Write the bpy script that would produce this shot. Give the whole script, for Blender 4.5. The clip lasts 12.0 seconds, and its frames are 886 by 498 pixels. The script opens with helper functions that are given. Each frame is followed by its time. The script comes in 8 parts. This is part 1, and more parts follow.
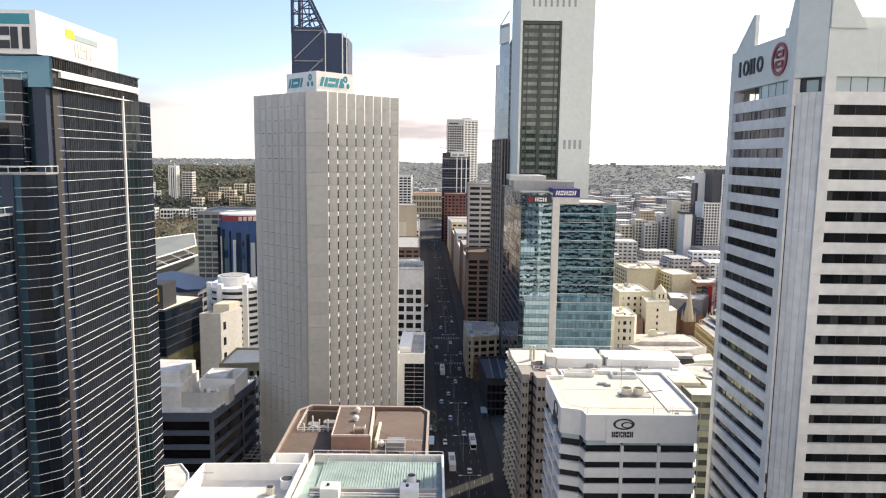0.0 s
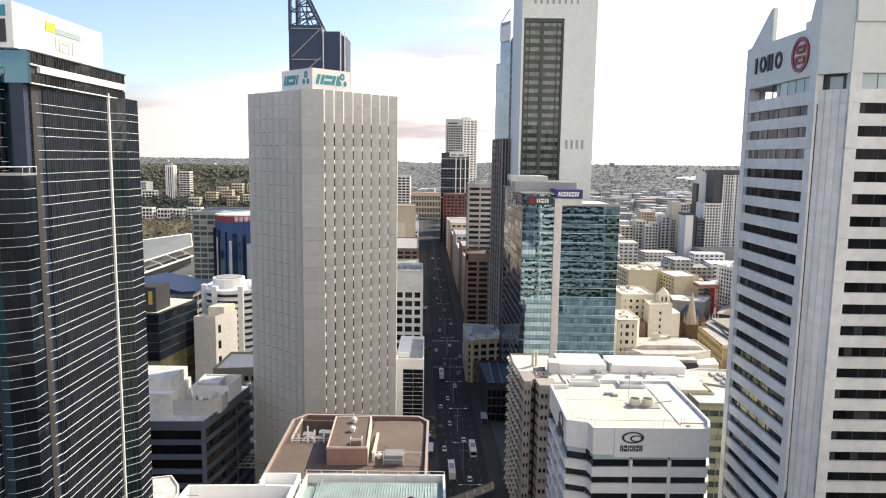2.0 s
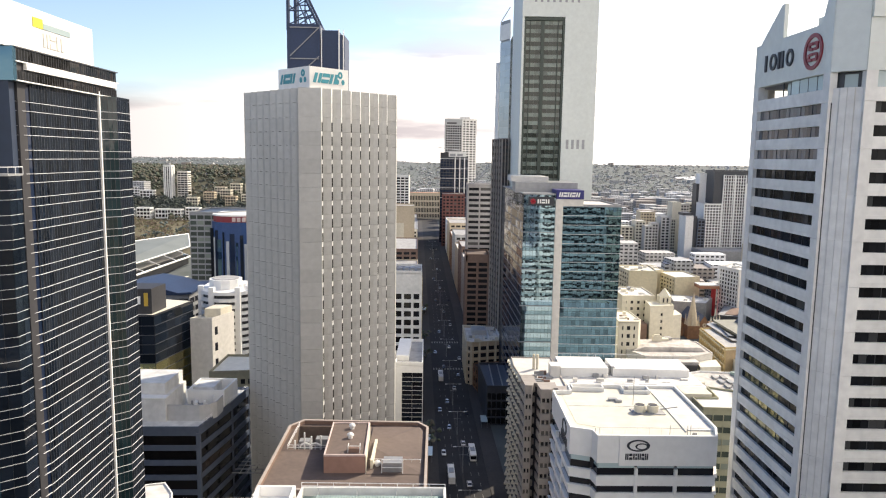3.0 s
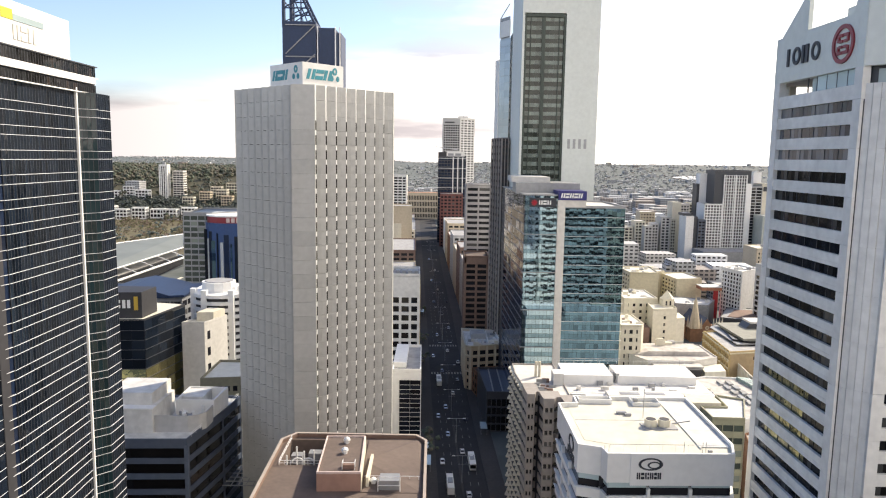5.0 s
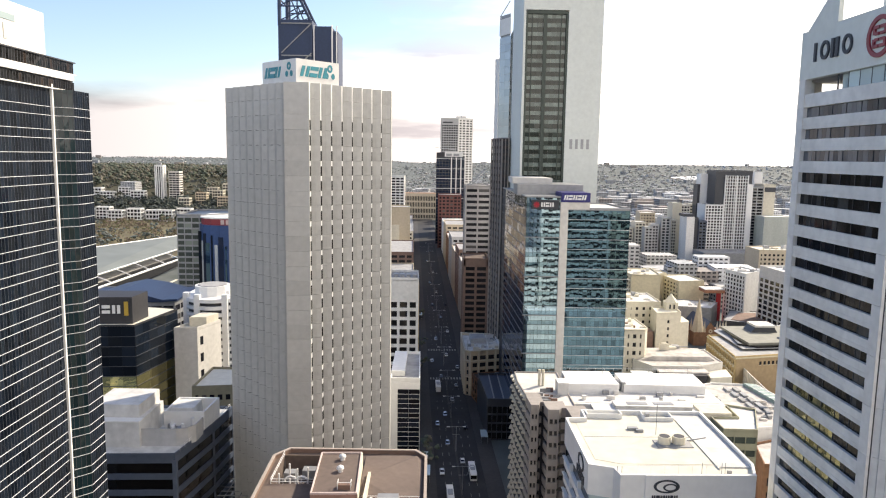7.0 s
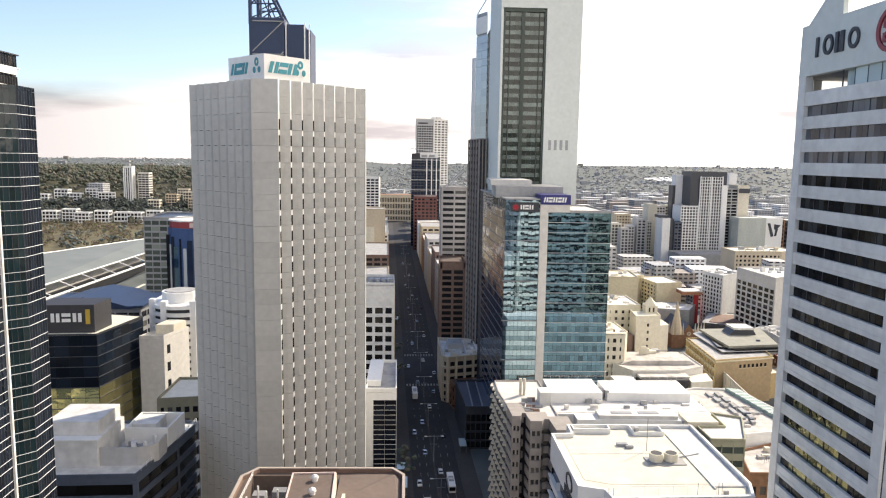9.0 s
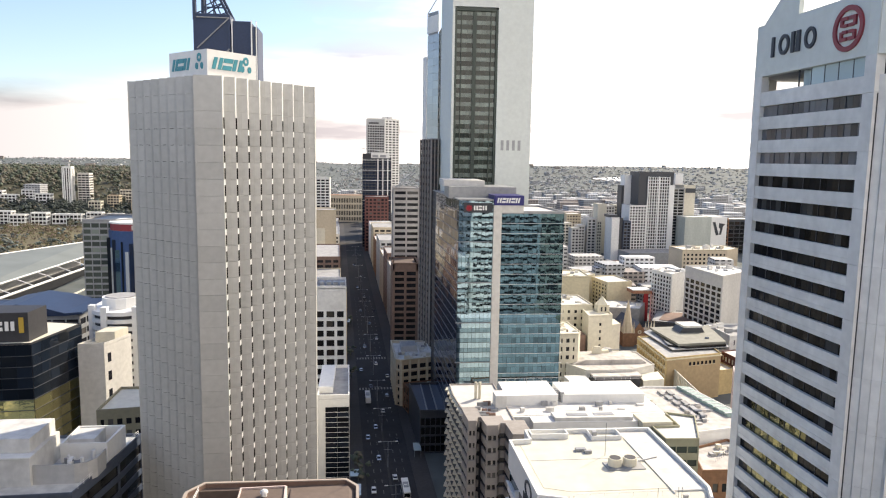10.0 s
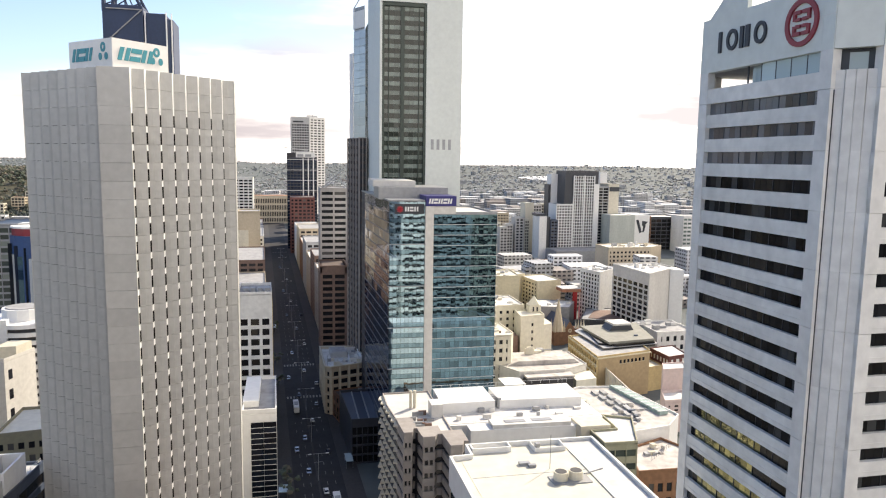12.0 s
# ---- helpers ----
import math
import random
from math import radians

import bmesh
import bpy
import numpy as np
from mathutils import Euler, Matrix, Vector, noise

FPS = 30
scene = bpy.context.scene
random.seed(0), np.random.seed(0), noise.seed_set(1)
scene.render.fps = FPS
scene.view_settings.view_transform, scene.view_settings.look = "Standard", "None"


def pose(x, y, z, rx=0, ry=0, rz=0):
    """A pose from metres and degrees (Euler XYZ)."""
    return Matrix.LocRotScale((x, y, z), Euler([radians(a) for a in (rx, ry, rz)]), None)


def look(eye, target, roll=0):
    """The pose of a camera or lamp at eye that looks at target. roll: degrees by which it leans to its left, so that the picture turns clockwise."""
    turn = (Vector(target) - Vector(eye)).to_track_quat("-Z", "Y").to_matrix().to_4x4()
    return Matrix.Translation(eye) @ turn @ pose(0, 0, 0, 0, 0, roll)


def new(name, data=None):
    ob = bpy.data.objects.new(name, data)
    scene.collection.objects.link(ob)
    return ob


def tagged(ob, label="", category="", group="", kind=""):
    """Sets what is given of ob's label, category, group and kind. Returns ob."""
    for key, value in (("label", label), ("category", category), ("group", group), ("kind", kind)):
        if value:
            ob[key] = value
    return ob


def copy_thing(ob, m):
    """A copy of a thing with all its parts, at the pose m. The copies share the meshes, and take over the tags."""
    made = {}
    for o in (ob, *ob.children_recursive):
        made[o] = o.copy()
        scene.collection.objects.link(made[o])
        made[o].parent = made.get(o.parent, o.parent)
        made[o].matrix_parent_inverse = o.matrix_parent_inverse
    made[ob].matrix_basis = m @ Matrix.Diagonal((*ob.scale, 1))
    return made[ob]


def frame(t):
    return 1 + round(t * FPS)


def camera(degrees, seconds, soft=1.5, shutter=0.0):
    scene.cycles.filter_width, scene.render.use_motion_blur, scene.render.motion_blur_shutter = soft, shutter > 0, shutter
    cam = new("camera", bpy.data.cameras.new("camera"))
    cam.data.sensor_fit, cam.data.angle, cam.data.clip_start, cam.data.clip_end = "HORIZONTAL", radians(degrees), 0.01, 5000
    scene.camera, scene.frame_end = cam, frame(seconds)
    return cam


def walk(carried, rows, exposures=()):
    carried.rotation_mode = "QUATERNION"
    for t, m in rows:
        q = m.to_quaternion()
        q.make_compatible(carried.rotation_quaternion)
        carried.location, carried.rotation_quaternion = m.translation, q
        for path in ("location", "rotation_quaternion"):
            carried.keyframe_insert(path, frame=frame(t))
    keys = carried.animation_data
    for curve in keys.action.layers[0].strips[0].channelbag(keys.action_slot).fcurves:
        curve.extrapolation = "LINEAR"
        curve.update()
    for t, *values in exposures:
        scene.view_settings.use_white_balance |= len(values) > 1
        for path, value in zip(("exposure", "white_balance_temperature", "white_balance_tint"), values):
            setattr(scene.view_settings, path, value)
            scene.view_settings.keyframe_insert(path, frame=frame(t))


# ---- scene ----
# PATHBEGIN
cam = camera(63.86, 12.0, soft=1.15)
ROWS = [  # seconds, place, yaw, pitch, roll
    (0, -0.000, 0.000, 112.000, 0.100, -7.341, -0.719),
    (0.5, -0.089, 1.617, 112.006, 0.083, -7.342, -0.745),
    (1, -0.210, 3.329, 112.037, 0.055, -7.337, -0.755),
    (1.5, -0.329, 5.121, 112.074, 0.026, -7.347, -0.783),
    (2, -0.457, 6.980, 112.117, -0.009, -7.353, -0.811),
    (2.5, -0.636, 8.932, 112.159, -0.070, -7.360, -0.817),
    (3, -0.756, 10.972, 112.176, -0.107, -7.365, -0.847),
    (5, -1.197, 19.567, 112.303, -0.306, -7.403, -0.872),
    (5.5, -1.340, 21.704, 112.356, -0.353, -7.399, -0.858),
    (6, -1.509, 23.857, 112.439, -0.410, -7.403, -0.853),
    (6.5, -1.664, 25.987, 112.493, -0.462, -7.397, -0.847),
    (8.5, -2.251, 34.790, 112.536, -1.237, -7.314, -0.827),
    (9, -2.344, 36.983, 112.532, -2.513, -7.268, -0.873),
    (9.5, -2.432, 39.161, 112.553, -4.332, -7.230, -0.868),
    (10, -2.510, 41.285, 112.572, -6.425, -7.196, -0.908),
    (10.5, -2.595, 43.436, 112.592, -8.432, -7.157, -0.920),
    (11, -2.651, 45.608, 112.610, -10.417, -7.148, -0.908),
    (11.5, -2.638, 47.773, 112.646, -11.917, -7.148, -0.912),
    (12, -2.639, 50.000, 112.642, -12.311, -7.160, -0.867)]
walk(cam, [(t, pose(x, y, z, 90 + p, r, w)) for t, x, y, z, w, p, r in ROWS],
     exposures=[(0.0, 0.66, 7450, 11), (12.0, 0.69, 7450, 11)])
# PATHEND

# ---- world, sun, exposure ----
SUN_AZ = math.atan2(0.780, 0.626)      # from +y towards +x
SUN_EL = radians(37)
world = bpy.data.worlds.new("sky")
scene.world = world
world.use_nodes = True
wn = world.node_tree.nodes
wl = world.node_tree.links
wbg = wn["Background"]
sky = wn.new("ShaderNodeTexSky")
sky.sky_type = "NISHITA"
sky.sun_disc = False
sky.sun_elevation = SUN_EL
sky.sun_rotation = SUN_AZ
sky.altitude = 100
sky.air_density, sky.dust_density, sky.ozone_density = 1.0, 0.8, 1.0
wco = wn.new("ShaderNodeTexCoord")
wmap = wn.new("ShaderNodeMapping")
wmap.inputs["Scale"].default_value = (1.0, 1.0, 3.2)
wmap.inputs["Location"].default_value = (0.35, 0.1, 0.2)
wl.new(wco.outputs["Generated"], wmap.inputs["Vector"])
wnoise = wn.new("ShaderNodeTexNoise")
wnoise.inputs["Scale"].default_value = 1.9
wnoise.inputs["Detail"].default_value = 9.0
wnoise.inputs["Roughness"].default_value = 0.55
wl.new(wmap.outputs["Vector"], wnoise.inputs["Vector"])
wsep = wn.new("ShaderNodeSeparateXYZ")
wl.new(wco.outputs["Generated"], wsep.inputs["Vector"])
# cloud cover grows towards the sun's side and towards the horizon
wadd = wn.new("ShaderNodeMath"); wadd.operation = "MULTIPLY_ADD"
wl.new(wsep.outputs["X"], wadd.inputs[0]); wadd.inputs[1].default_value = 0.85
wl.new(wnoise.outputs["Fac"], wadd.inputs[2])
wadd2 = wn.new("ShaderNodeMath"); wadd2.operation = "MULTIPLY_ADD"
wl.new(wsep.outputs["Z"], wadd2.inputs[0]); wadd2.inputs[1].default_value = -0.75
wl.new(wadd.outputs[0], wadd2.inputs[2])
wlow = wn.new("ShaderNodeMapRange")
wlow.inputs["From Min"].default_value, wlow.inputs["From Max"].default_value = 0.0, 0.16
wlow.inputs["To Min"].default_value, wlow.inputs["To Max"].default_value = 0.72, 0.0
wl.new(wsep.outputs["Z"], wlow.inputs["Value"])
wadd3 = wn.new("ShaderNodeMath"); wadd3.operation = "ADD"
# an unseen bright cloud bank is added behind to fill the shaded fronts
wback = wn.new("ShaderNodeMapRange")
wback.inputs["From Min"].default_value, wback.inputs["From Max"].default_value = 0.05, -0.75
wback.inputs["To Min"].default_value, wback.inputs["To Max"].default_value = 0.0, 0.4
wl.new(wsep.outputs["Y"], wback.inputs["Value"])
wsum = wn.new("ShaderNodeMath"); wsum.operation = "ADD"
wl.new(wlow.outputs[0], wsum.inputs[0]); wl.new(wback.outputs[0], wsum.inputs[1])
wl.new(wadd2.outputs[0], wadd3.inputs[0]); wl.new(wsum.outputs[0], wadd3.inputs[1])
wramp = wn.new("ShaderNodeValToRGB")
wramp.color_ramp.elements[0].position = 0.36
wramp.color_ramp.elements[0].color = (0, 0, 0, 1)
wramp.color_ramp.elements[1].position = 0.64
wramp.color_ramp.elements[1].color = (1, 1, 1, 1)
wl.new(wadd3.outputs[0], wramp.inputs["Fac"])
wmix = wn.new("ShaderNodeMixRGB")
wl.new(wramp.outputs["Color"], wmix.inputs["Fac"])
wblue = wn.new("ShaderNodeMixRGB"); wblue.blend_type = "MULTIPLY"
wblue.inputs["Fac"].default_value = 1.0
wblue.inputs["Color2"].default_value = (0.75, 0.82, 0.99, 1)
wl.new(sky.outputs["Color"], wblue.inputs["Color1"])
wl.new(wblue.outputs["Color"], wmix.inputs["Color1"])
CLOUD = (9.5, 9.35, 9.45, 1)
# thin grey streaks within the cloud
wmap2 = wn.new("ShaderNodeMapping")
wmap2.inputs["Scale"].default_value = (1.0, 1.0, 7.0)
wl.new(wco.outputs["Generated"], wmap2.inputs["Vector"])
wstreak = wn.new("ShaderNodeTexNoise")
wstreak.inputs["Scale"].default_value = 2.6
wstreak.inputs["Detail"].default_value = 7.0
wl.new(wmap2.outputs["Vector"], wstreak.inputs["Vector"])
wshade = wn.new("ShaderNodeValToRGB")
wshade.color_ramp.elements[0].position, wshade.color_ramp.elements[0].color = 0.36, (0.42, 0.41, 0.45, 1)
wshade.color_ramp.elements[1].position, wshade.color_ramp.elements[1].color = 0.52, (1, 1, 1, 1)
wl.new(wstreak.outputs["Fac"], wshade.inputs["Fac"])
wtint = wn.new("ShaderNodeMixRGB"); wtint.blend_type = "MULTIPLY"
wtint.inputs["Fac"].default_value = 1.0
wtint.inputs["Color1"].default_value = CLOUD
wl.new(wshade.outputs["Color"], wtint.inputs["Color2"])
# the cloud is thinner and greyer ahead, on the side away from the sun
wdot = wn.new("ShaderNodeVectorMath"); wdot.operation = "DOT_PRODUCT"
wl.new(wco.outputs["Generated"], wdot.inputs[0]); wdot.inputs[1].default_value = (0.6, -0.8, 0.0)
wdim = wn.new("ShaderNodeValToRGB")
wdim.color_ramp.elements[0].position, wdim.color_ramp.elements[0].color = 0.0, (0.355, 0.36, 0.395, 1)
wdim.color_ramp.elements[1].position, wdim.color_ramp.elements[1].color = 0.26, (1, 1, 1, 1)
wshift = wn.new("ShaderNodeMath"); wshift.operation = "ADD"; wshift.inputs[1].default_value = 1.0
wl.new(wdot.outputs["Value"], wshift.inputs[0]); wl.new(wshift.outputs[0], wdim.inputs["Fac"])
wthin = wn.new("ShaderNodeMixRGB"); wthin.blend_type = "MULTIPLY"
wthin.inputs["Fac"].default_value = 1.0
wl.new(wtint.outputs["Color"], wthin.inputs["Color1"]); wl.new(wdim.outputs["Color"], wthin.inputs["Color2"])
wl.new(wthin.outputs["Color"], wmix.inputs["Color2"])
wl.new(wmix.outputs["Color"], wbg.inputs["Color"])
wbg.inputs["Strength"].default_value = 0.15

sun_data = bpy.data.lights.new("sun", "SUN")
sun_data.energy = 4.1
sun_data.angle = radians(0.5)
sun_data.color = (1.0, 0.94, 0.84)
sun = new("sun", sun_data)
sun_dir = Vector((math.sin(SUN_AZ) * math.cos(SUN_EL), math.cos(SUN_AZ) * math.cos(SUN_EL), math.sin(SUN_EL)))
sun.matrix_world = look((200, 200, 400), Vector((200, 200, 400)) - sun_dir)


# ---- materials ----
def material(name, base, rough=0.7, metal=0.0, vary=0.12, grain=0.6, stain=0.08, bump=0.15, piece=0.0, ior=1.45, dirt=None):
    """Base colour with fine grain and broad stains at real-world size; piece: brightness change from piece to piece."""
    m = bpy.data.materials.new(name)
    m.use_nodes = True
    n, l = m.node_tree.nodes, m.node_tree.links
    b = n["Principled BSDF"]
    b.inputs["Roughness"].default_value = rough
    b.inputs["Metallic"].default_value = metal
    b.inputs["IOR"].default_value = ior
    geo = n.new("ShaderNodeNewGeometry")
    fine = n.new("ShaderNodeTexNoise")
    fine.inputs["Scale"].default_value = grain
    fine.inputs["Detail"].default_value = 8
    l.new(geo.outputs["Position"], fine.inputs["Vector"])
    squash = n.new("ShaderNodeMapping")
    squash.inputs["Scale"].default_value = (1, 1, 0.22)
    l.new(geo.outputs["Position"], squash.inputs["Vector"])
    broad = n.new("ShaderNodeTexNoise")
    broad.inputs["Scale"].default_value = stain
    broad.inputs["Detail"].default_value = 5
    l.new(squash.outputs["Vector"], broad.inputs["Vector"])
    dark = [c * (1 - vary * 1.6) for c in base] + [1]
    if dirt:
        dark = list(dirt) + [1]
    light = [min(1, c * (1 + vary * 0.7)) for c in base] + [1]
    ramp = n.new("ShaderNodeValToRGB")
    ramp.color_ramp.elements[0].position, ramp.color_ramp.elements[0].color = 0.3, dark
    ramp.color_ramp.elements[1].position, ramp.color_ramp.elements[1].color = 0.68, light
    mixf = n.new("ShaderNodeMath"); mixf.operation = "MULTIPLY_ADD"
    l.new(fine.outputs["Fac"], mixf.inputs[0]); mixf.inputs[1].default_value = 0.5
    half = n.new("ShaderNodeMath"); half.operation = "MULTIPLY"; half.inputs[1].default_value = 0.5
    l.new(broad.outputs["Fac"], half.inputs[0])
    l.new(half.outputs[0], mixf.inputs[2])
    l.new(mixf.outputs[0], ramp.inputs["Fac"])
    out = ramp.outputs["Color"]
    if piece:
        info = n.new("ShaderNodeObjectInfo")
        val = n.new("ShaderNodeMapRange")
        val.inputs["To Min"].default_value, val.inputs["To Max"].default_value = 1 - piece, 1 + piece
        l.new(info.outputs["Random"], val.inputs["Value"])
        hsv = n.new("ShaderNodeHueSaturation")
        l.new(val.outputs[0], hsv.inputs["Value"])
        l.new(out, hsv.inputs["Color"])
        out = hsv.outputs["Color"]
    l.new(out, b.inputs["Base Color"])
    if bump:
        bp = n.new("ShaderNodeBump")
        bp.inputs["Strength"].default_value = bump
        bp.inputs["Distance"].default_value = 0.05
        l.new(fine.outputs["Fac"], bp.inputs["Height"])
        l.new(bp.outputs["Normal"], b.inputs["Normal"])
    return m


def glass(name, tint, rough=0.06, metal=0.0, ior=1.6, tilt=0.015, wave=0.03, blinds=0.0, blind_colour=(0.35, 0.33, 0.3), vary=0.35):
    """Window glass seen from outside: tinted, mirroring, each pane set a little askew; some have blinds behind them."""
    m = bpy.data.materials.new(name)
    m.use_nodes = True
    n, l = m.node_tree.nodes, m.node_tree.links
    b = n["Principled BSDF"]
    b.inputs["Metallic"].default_value = metal
    b.inputs["Roughness"].default_value = rough
    b.inputs["IOR"].default_value = ior
    info = n.new("ShaderNodeObjectInfo")
    ramp = n.new("ShaderNodeValToRGB")
    ramp.color_ramp.elements[0].position, ramp.color_ramp.elements[0].color = 0.0, [c * (1 - vary) for c in tint] + [1]
    ramp.color_ramp.elements[1].position, ramp.color_ramp.elements[1].color = max(0.02, 1 - blinds - 0.02), [min(1, c * (1 + vary)) for c in tint] + [1]
    if blinds:
        e = ramp.color_ramp.elements.new(1 - blinds)
        e.color = list(blind_colour) + [1]
    geo = n.new("ShaderNodeNewGeometry")
    both = n.new("ShaderNodeMath"); both.operation = "ADD"
    l.new(info.outputs["Random"], both.inputs[0]); l.new(geo.outputs["Random Per Island"], both.inputs[1])
    frac = n.new("ShaderNodeMath"); frac.operation = "FRACT"
    l.new(both.outputs[0], frac.inputs[0])
    l.new(frac.outputs[0], ramp.inputs["Fac"])
    l.new(ramp.outputs["Color"], b.inputs["Base Color"])
    white = n.new("ShaderNodeTexWhiteNoise"); white.noise_dimensions = "1D"
    l.new(frac.outputs[0], white.inputs["W"])
    sub = n.new("ShaderNodeVectorMath"); sub.operation = "SUBTRACT"
    l.new(white.outputs["Color"], sub.inputs[0]); sub.inputs[1].default_value = (0.5, 0.5, 0.5)
    scl = n.new("ShaderNodeVectorMath"); scl.operation = "SCALE"
    l.new(sub.outputs[0], scl.inputs[0]); scl.inputs["Scale"].default_value = tilt * 2
    noi = n.new("ShaderNodeTexNoise")
    noi.inputs["Scale"].default_value = 0.35
    noi.inputs["Detail"].default_value = 2
    l.new(geo.outputs["Position"], noi.inputs["Vector"])
    bp = n.new("ShaderNodeBump")
    bp.inputs["Strength"].default_value = 1.0
    bp.inputs["Distance"].default_value = wave
    l.new(noi.outputs["Fac"], bp.inputs["Height"])
    add = n.new("ShaderNodeVectorMath"); add.operation = "ADD"
    l.new(bp.outputs["Normal"], add.inputs[0]); l.new(scl.outputs[0], add.inputs[1])
    nor = n.new("ShaderNodeVectorMath"); nor.operation = "NORMALIZE"
    l.new(add.outputs[0], nor.inputs[0])
    l.new(nor.outputs[0], b.inputs["Normal"])
    return m


def island_material(name, colours, rough=0.8, lo=0.75, hi=1.2, grain=0.3, storeys=False):
    """Each loose piece of a joined mesh takes one of the colours."""
    m = bpy.data.materials.new(name)
    m.use_nodes = True
    n, l = m.node_tree.nodes, m.node_tree.links
    b = n["Principled BSDF"]
    b.inputs["Roughness"].default_value = rough
    geo = n.new("ShaderNodeNewGeometry")
    ramp = n.new("ShaderNodeValToRGB")
    ramp.color_ramp.interpolation = "CONSTANT"
    els = ramp.color_ramp.elements
    els[0].position, els[0].color = 0.0, list(colours[0]) + [1]
    els[1].position, els[1].color = 1.0 / len(colours), list(colours[1]) + [1]
    for k, c in enumerate(colours[2:], 2):
        els.new(k / len(colours)).color = list(c) + [1]
    l.new(geo.outputs["Random Per Island"], ramp.inputs["Fac"])
    noi = n.new("ShaderNodeTexNoise")
    noi.inputs["Scale"].default_value = grain
    noi.inputs["Detail"].default_value = 6
    l.new(geo.outputs["Position"], noi.inputs["Vector"])
    val = n.new("ShaderNodeMapRange")
    val.inputs["From Min"].default_value, val.inputs["From Max"].default_value = 0.3, 0.7
    val.inputs["To Min"].default_value, val.inputs["To Max"].default_value = lo, hi
    l.new(noi.outputs["Fac"], val.inputs["Value"])
    hsv = n.new("ShaderNodeHueSaturation")
    l.new(val.outputs[0], hsv.inputs["Value"])
    l.new(ramp.outputs["Color"], hsv.inputs["Color"])
    out = hsv.outputs["Color"]
    if storeys:
        # rows of windows too small to tell apart
        sep = n.new("ShaderNodeSeparateXYZ")
        l.new(geo.outputs["Position"], sep.inputs["Vector"])
        row = n.new("ShaderNodeMath"); row.operation = "PINGPONG"; row.inputs[1].default_value = 1.65
        l.new(sep.outputs["Z"], row.inputs[0])
        cut = n.new("ShaderNodeMath"); cut.operation = "GREATER_THAN"; cut.inputs[1].default_value = 0.9
        l.new(row.outputs[0], cut.inputs[0])
        side = n.new("ShaderNodeMath"); side.operation = "ADD"
        l.new(sep.outputs["X"], side.inputs[0]); l.new(sep.outputs["Y"], side.inputs[1])
        col = n.new("ShaderNodeMath"); col.operation = "PINGPONG"; col.inputs[1].default_value = 2.1
        l.new(side.outputs[0], col.inputs[0])
        cut2 = n.new("ShaderNodeMath"); cut2.operation = "GREATER_THAN"; cut2.inputs[1].default_value = 0.8
        l.new(col.outputs[0], cut2.inputs[0])
        nsep = n.new("ShaderNodeSeparateXYZ")
        l.new(geo.outputs["Normal"], nsep.inputs["Vector"])
        flat = n.new("ShaderNodeMath"); flat.operation = "LESS_THAN"; flat.inputs[1].default_value = 0.5
        l.new(nsep.outputs["Z"], flat.inputs[0])
        both = n.new("ShaderNodeMath"); both.operation = "MULTIPLY"
        l.new(cut.outputs[0], both.inputs[0]); l.new(cut2.outputs[0], both.inputs[1])
        all3 = n.new("ShaderNodeMath"); all3.operation = "MULTIPLY"
        l.new(both.outputs[0], all3.inputs[0]); l.new(flat.outputs[0], all3.inputs[1])
        mix = n.new("ShaderNodeMixRGB")
        mix.inputs["Color2"].default_value = (0.035, 0.035, 0.04, 1)
        l.new(all3.outputs[0], mix.inputs["Fac"]); l.new(out, mix.inputs["Color1"])
        out = mix.outputs["Color"]
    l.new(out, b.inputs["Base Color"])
    return m


WHITE = material("white_paint", (0.78, 0.78, 0.76), 0.6, vary=0.07)
CONCRETE = material("pale_concrete", (0.62, 0.60, 0.56), 0.75, vary=0.12, piece=0.04)
PRECAST = material("grey_precast", (0.735, 0.73, 0.70), 0.65, vary=0.14, stain=0.12, piece=0.05)
PANEL = material("aluminium_cladding", (0.47, 0.47, 0.45), 0.42, vary=0.10, stain=0.05, piece=0.06, bump=0.05)
CPWHITE = material("white_granite", (0.66, 0.695, 0.66), 0.6, vary=0.08, stain=0.03)
DARKWALL = material("dark_wall", (0.035, 0.035, 0.04), 0.6, vary=0.2)
DARKFRAME = material("dark_frame", (0.05, 0.055, 0.065), 0.4, vary=0.15)
GREYMETAL = material("grey_metal", (0.32, 0.33, 0.34), 0.45, metal=0.3, vary=0.15)
WHITEFIN = material("white_fin", (0.80, 0.80, 0.80), 0.4, vary=0.04, bump=0.0)
TOWERFIN = material("silver_white_fin", (0.72, 0.74, 0.77), 0.35, vary=0.06, bump=0.0)
HALLGREY = material("green_grey_render", (0.46, 0.485, 0.44), 0.8, vary=0.14)
ROOFWHITE = material("white_membrane_roof", (0.66, 0.65, 0.62), 0.75, vary=0.2, grain=0.4, stain=0.25)
ROOFCREAM = material("cream_membrane_roof", (0.66, 0.63, 0.53), 0.8, vary=0.09, grain=0.5, stain=0.25)
ROOFGREY = material("grey_roof", (0.36, 0.36, 0.36), 0.8, vary=0.22, grain=0.4, stain=0.2)
ROOFOLIVE = material("olive_grey_roof", (0.25, 0.25, 0.215), 0.75, vary=0.15, grain=0.4, stain=0.2)
COPING = material("buff_coping", (0.40, 0.34, 0.30), 0.75, vary=0.12)
ROOFGREEN = material("patinated_metal_roof", (0.30, 0.40, 0.375), 0.55, vary=0.22, grain=0.5, stain=0.3)
BROWNROOF = material("brown_roof", (0.145, 0.11, 0.094), 0.85, vary=0.15, grain=0.8, stain=0.15)
TERRACOTTA = material("terracotta_render", (0.37, 0.225, 0.18), 0.8, vary=0.15)
GREYBROWN = material("ribbed_grey_concrete", (0.43, 0.40, 0.38), 0.8, vary=0.14, piece=0.05)
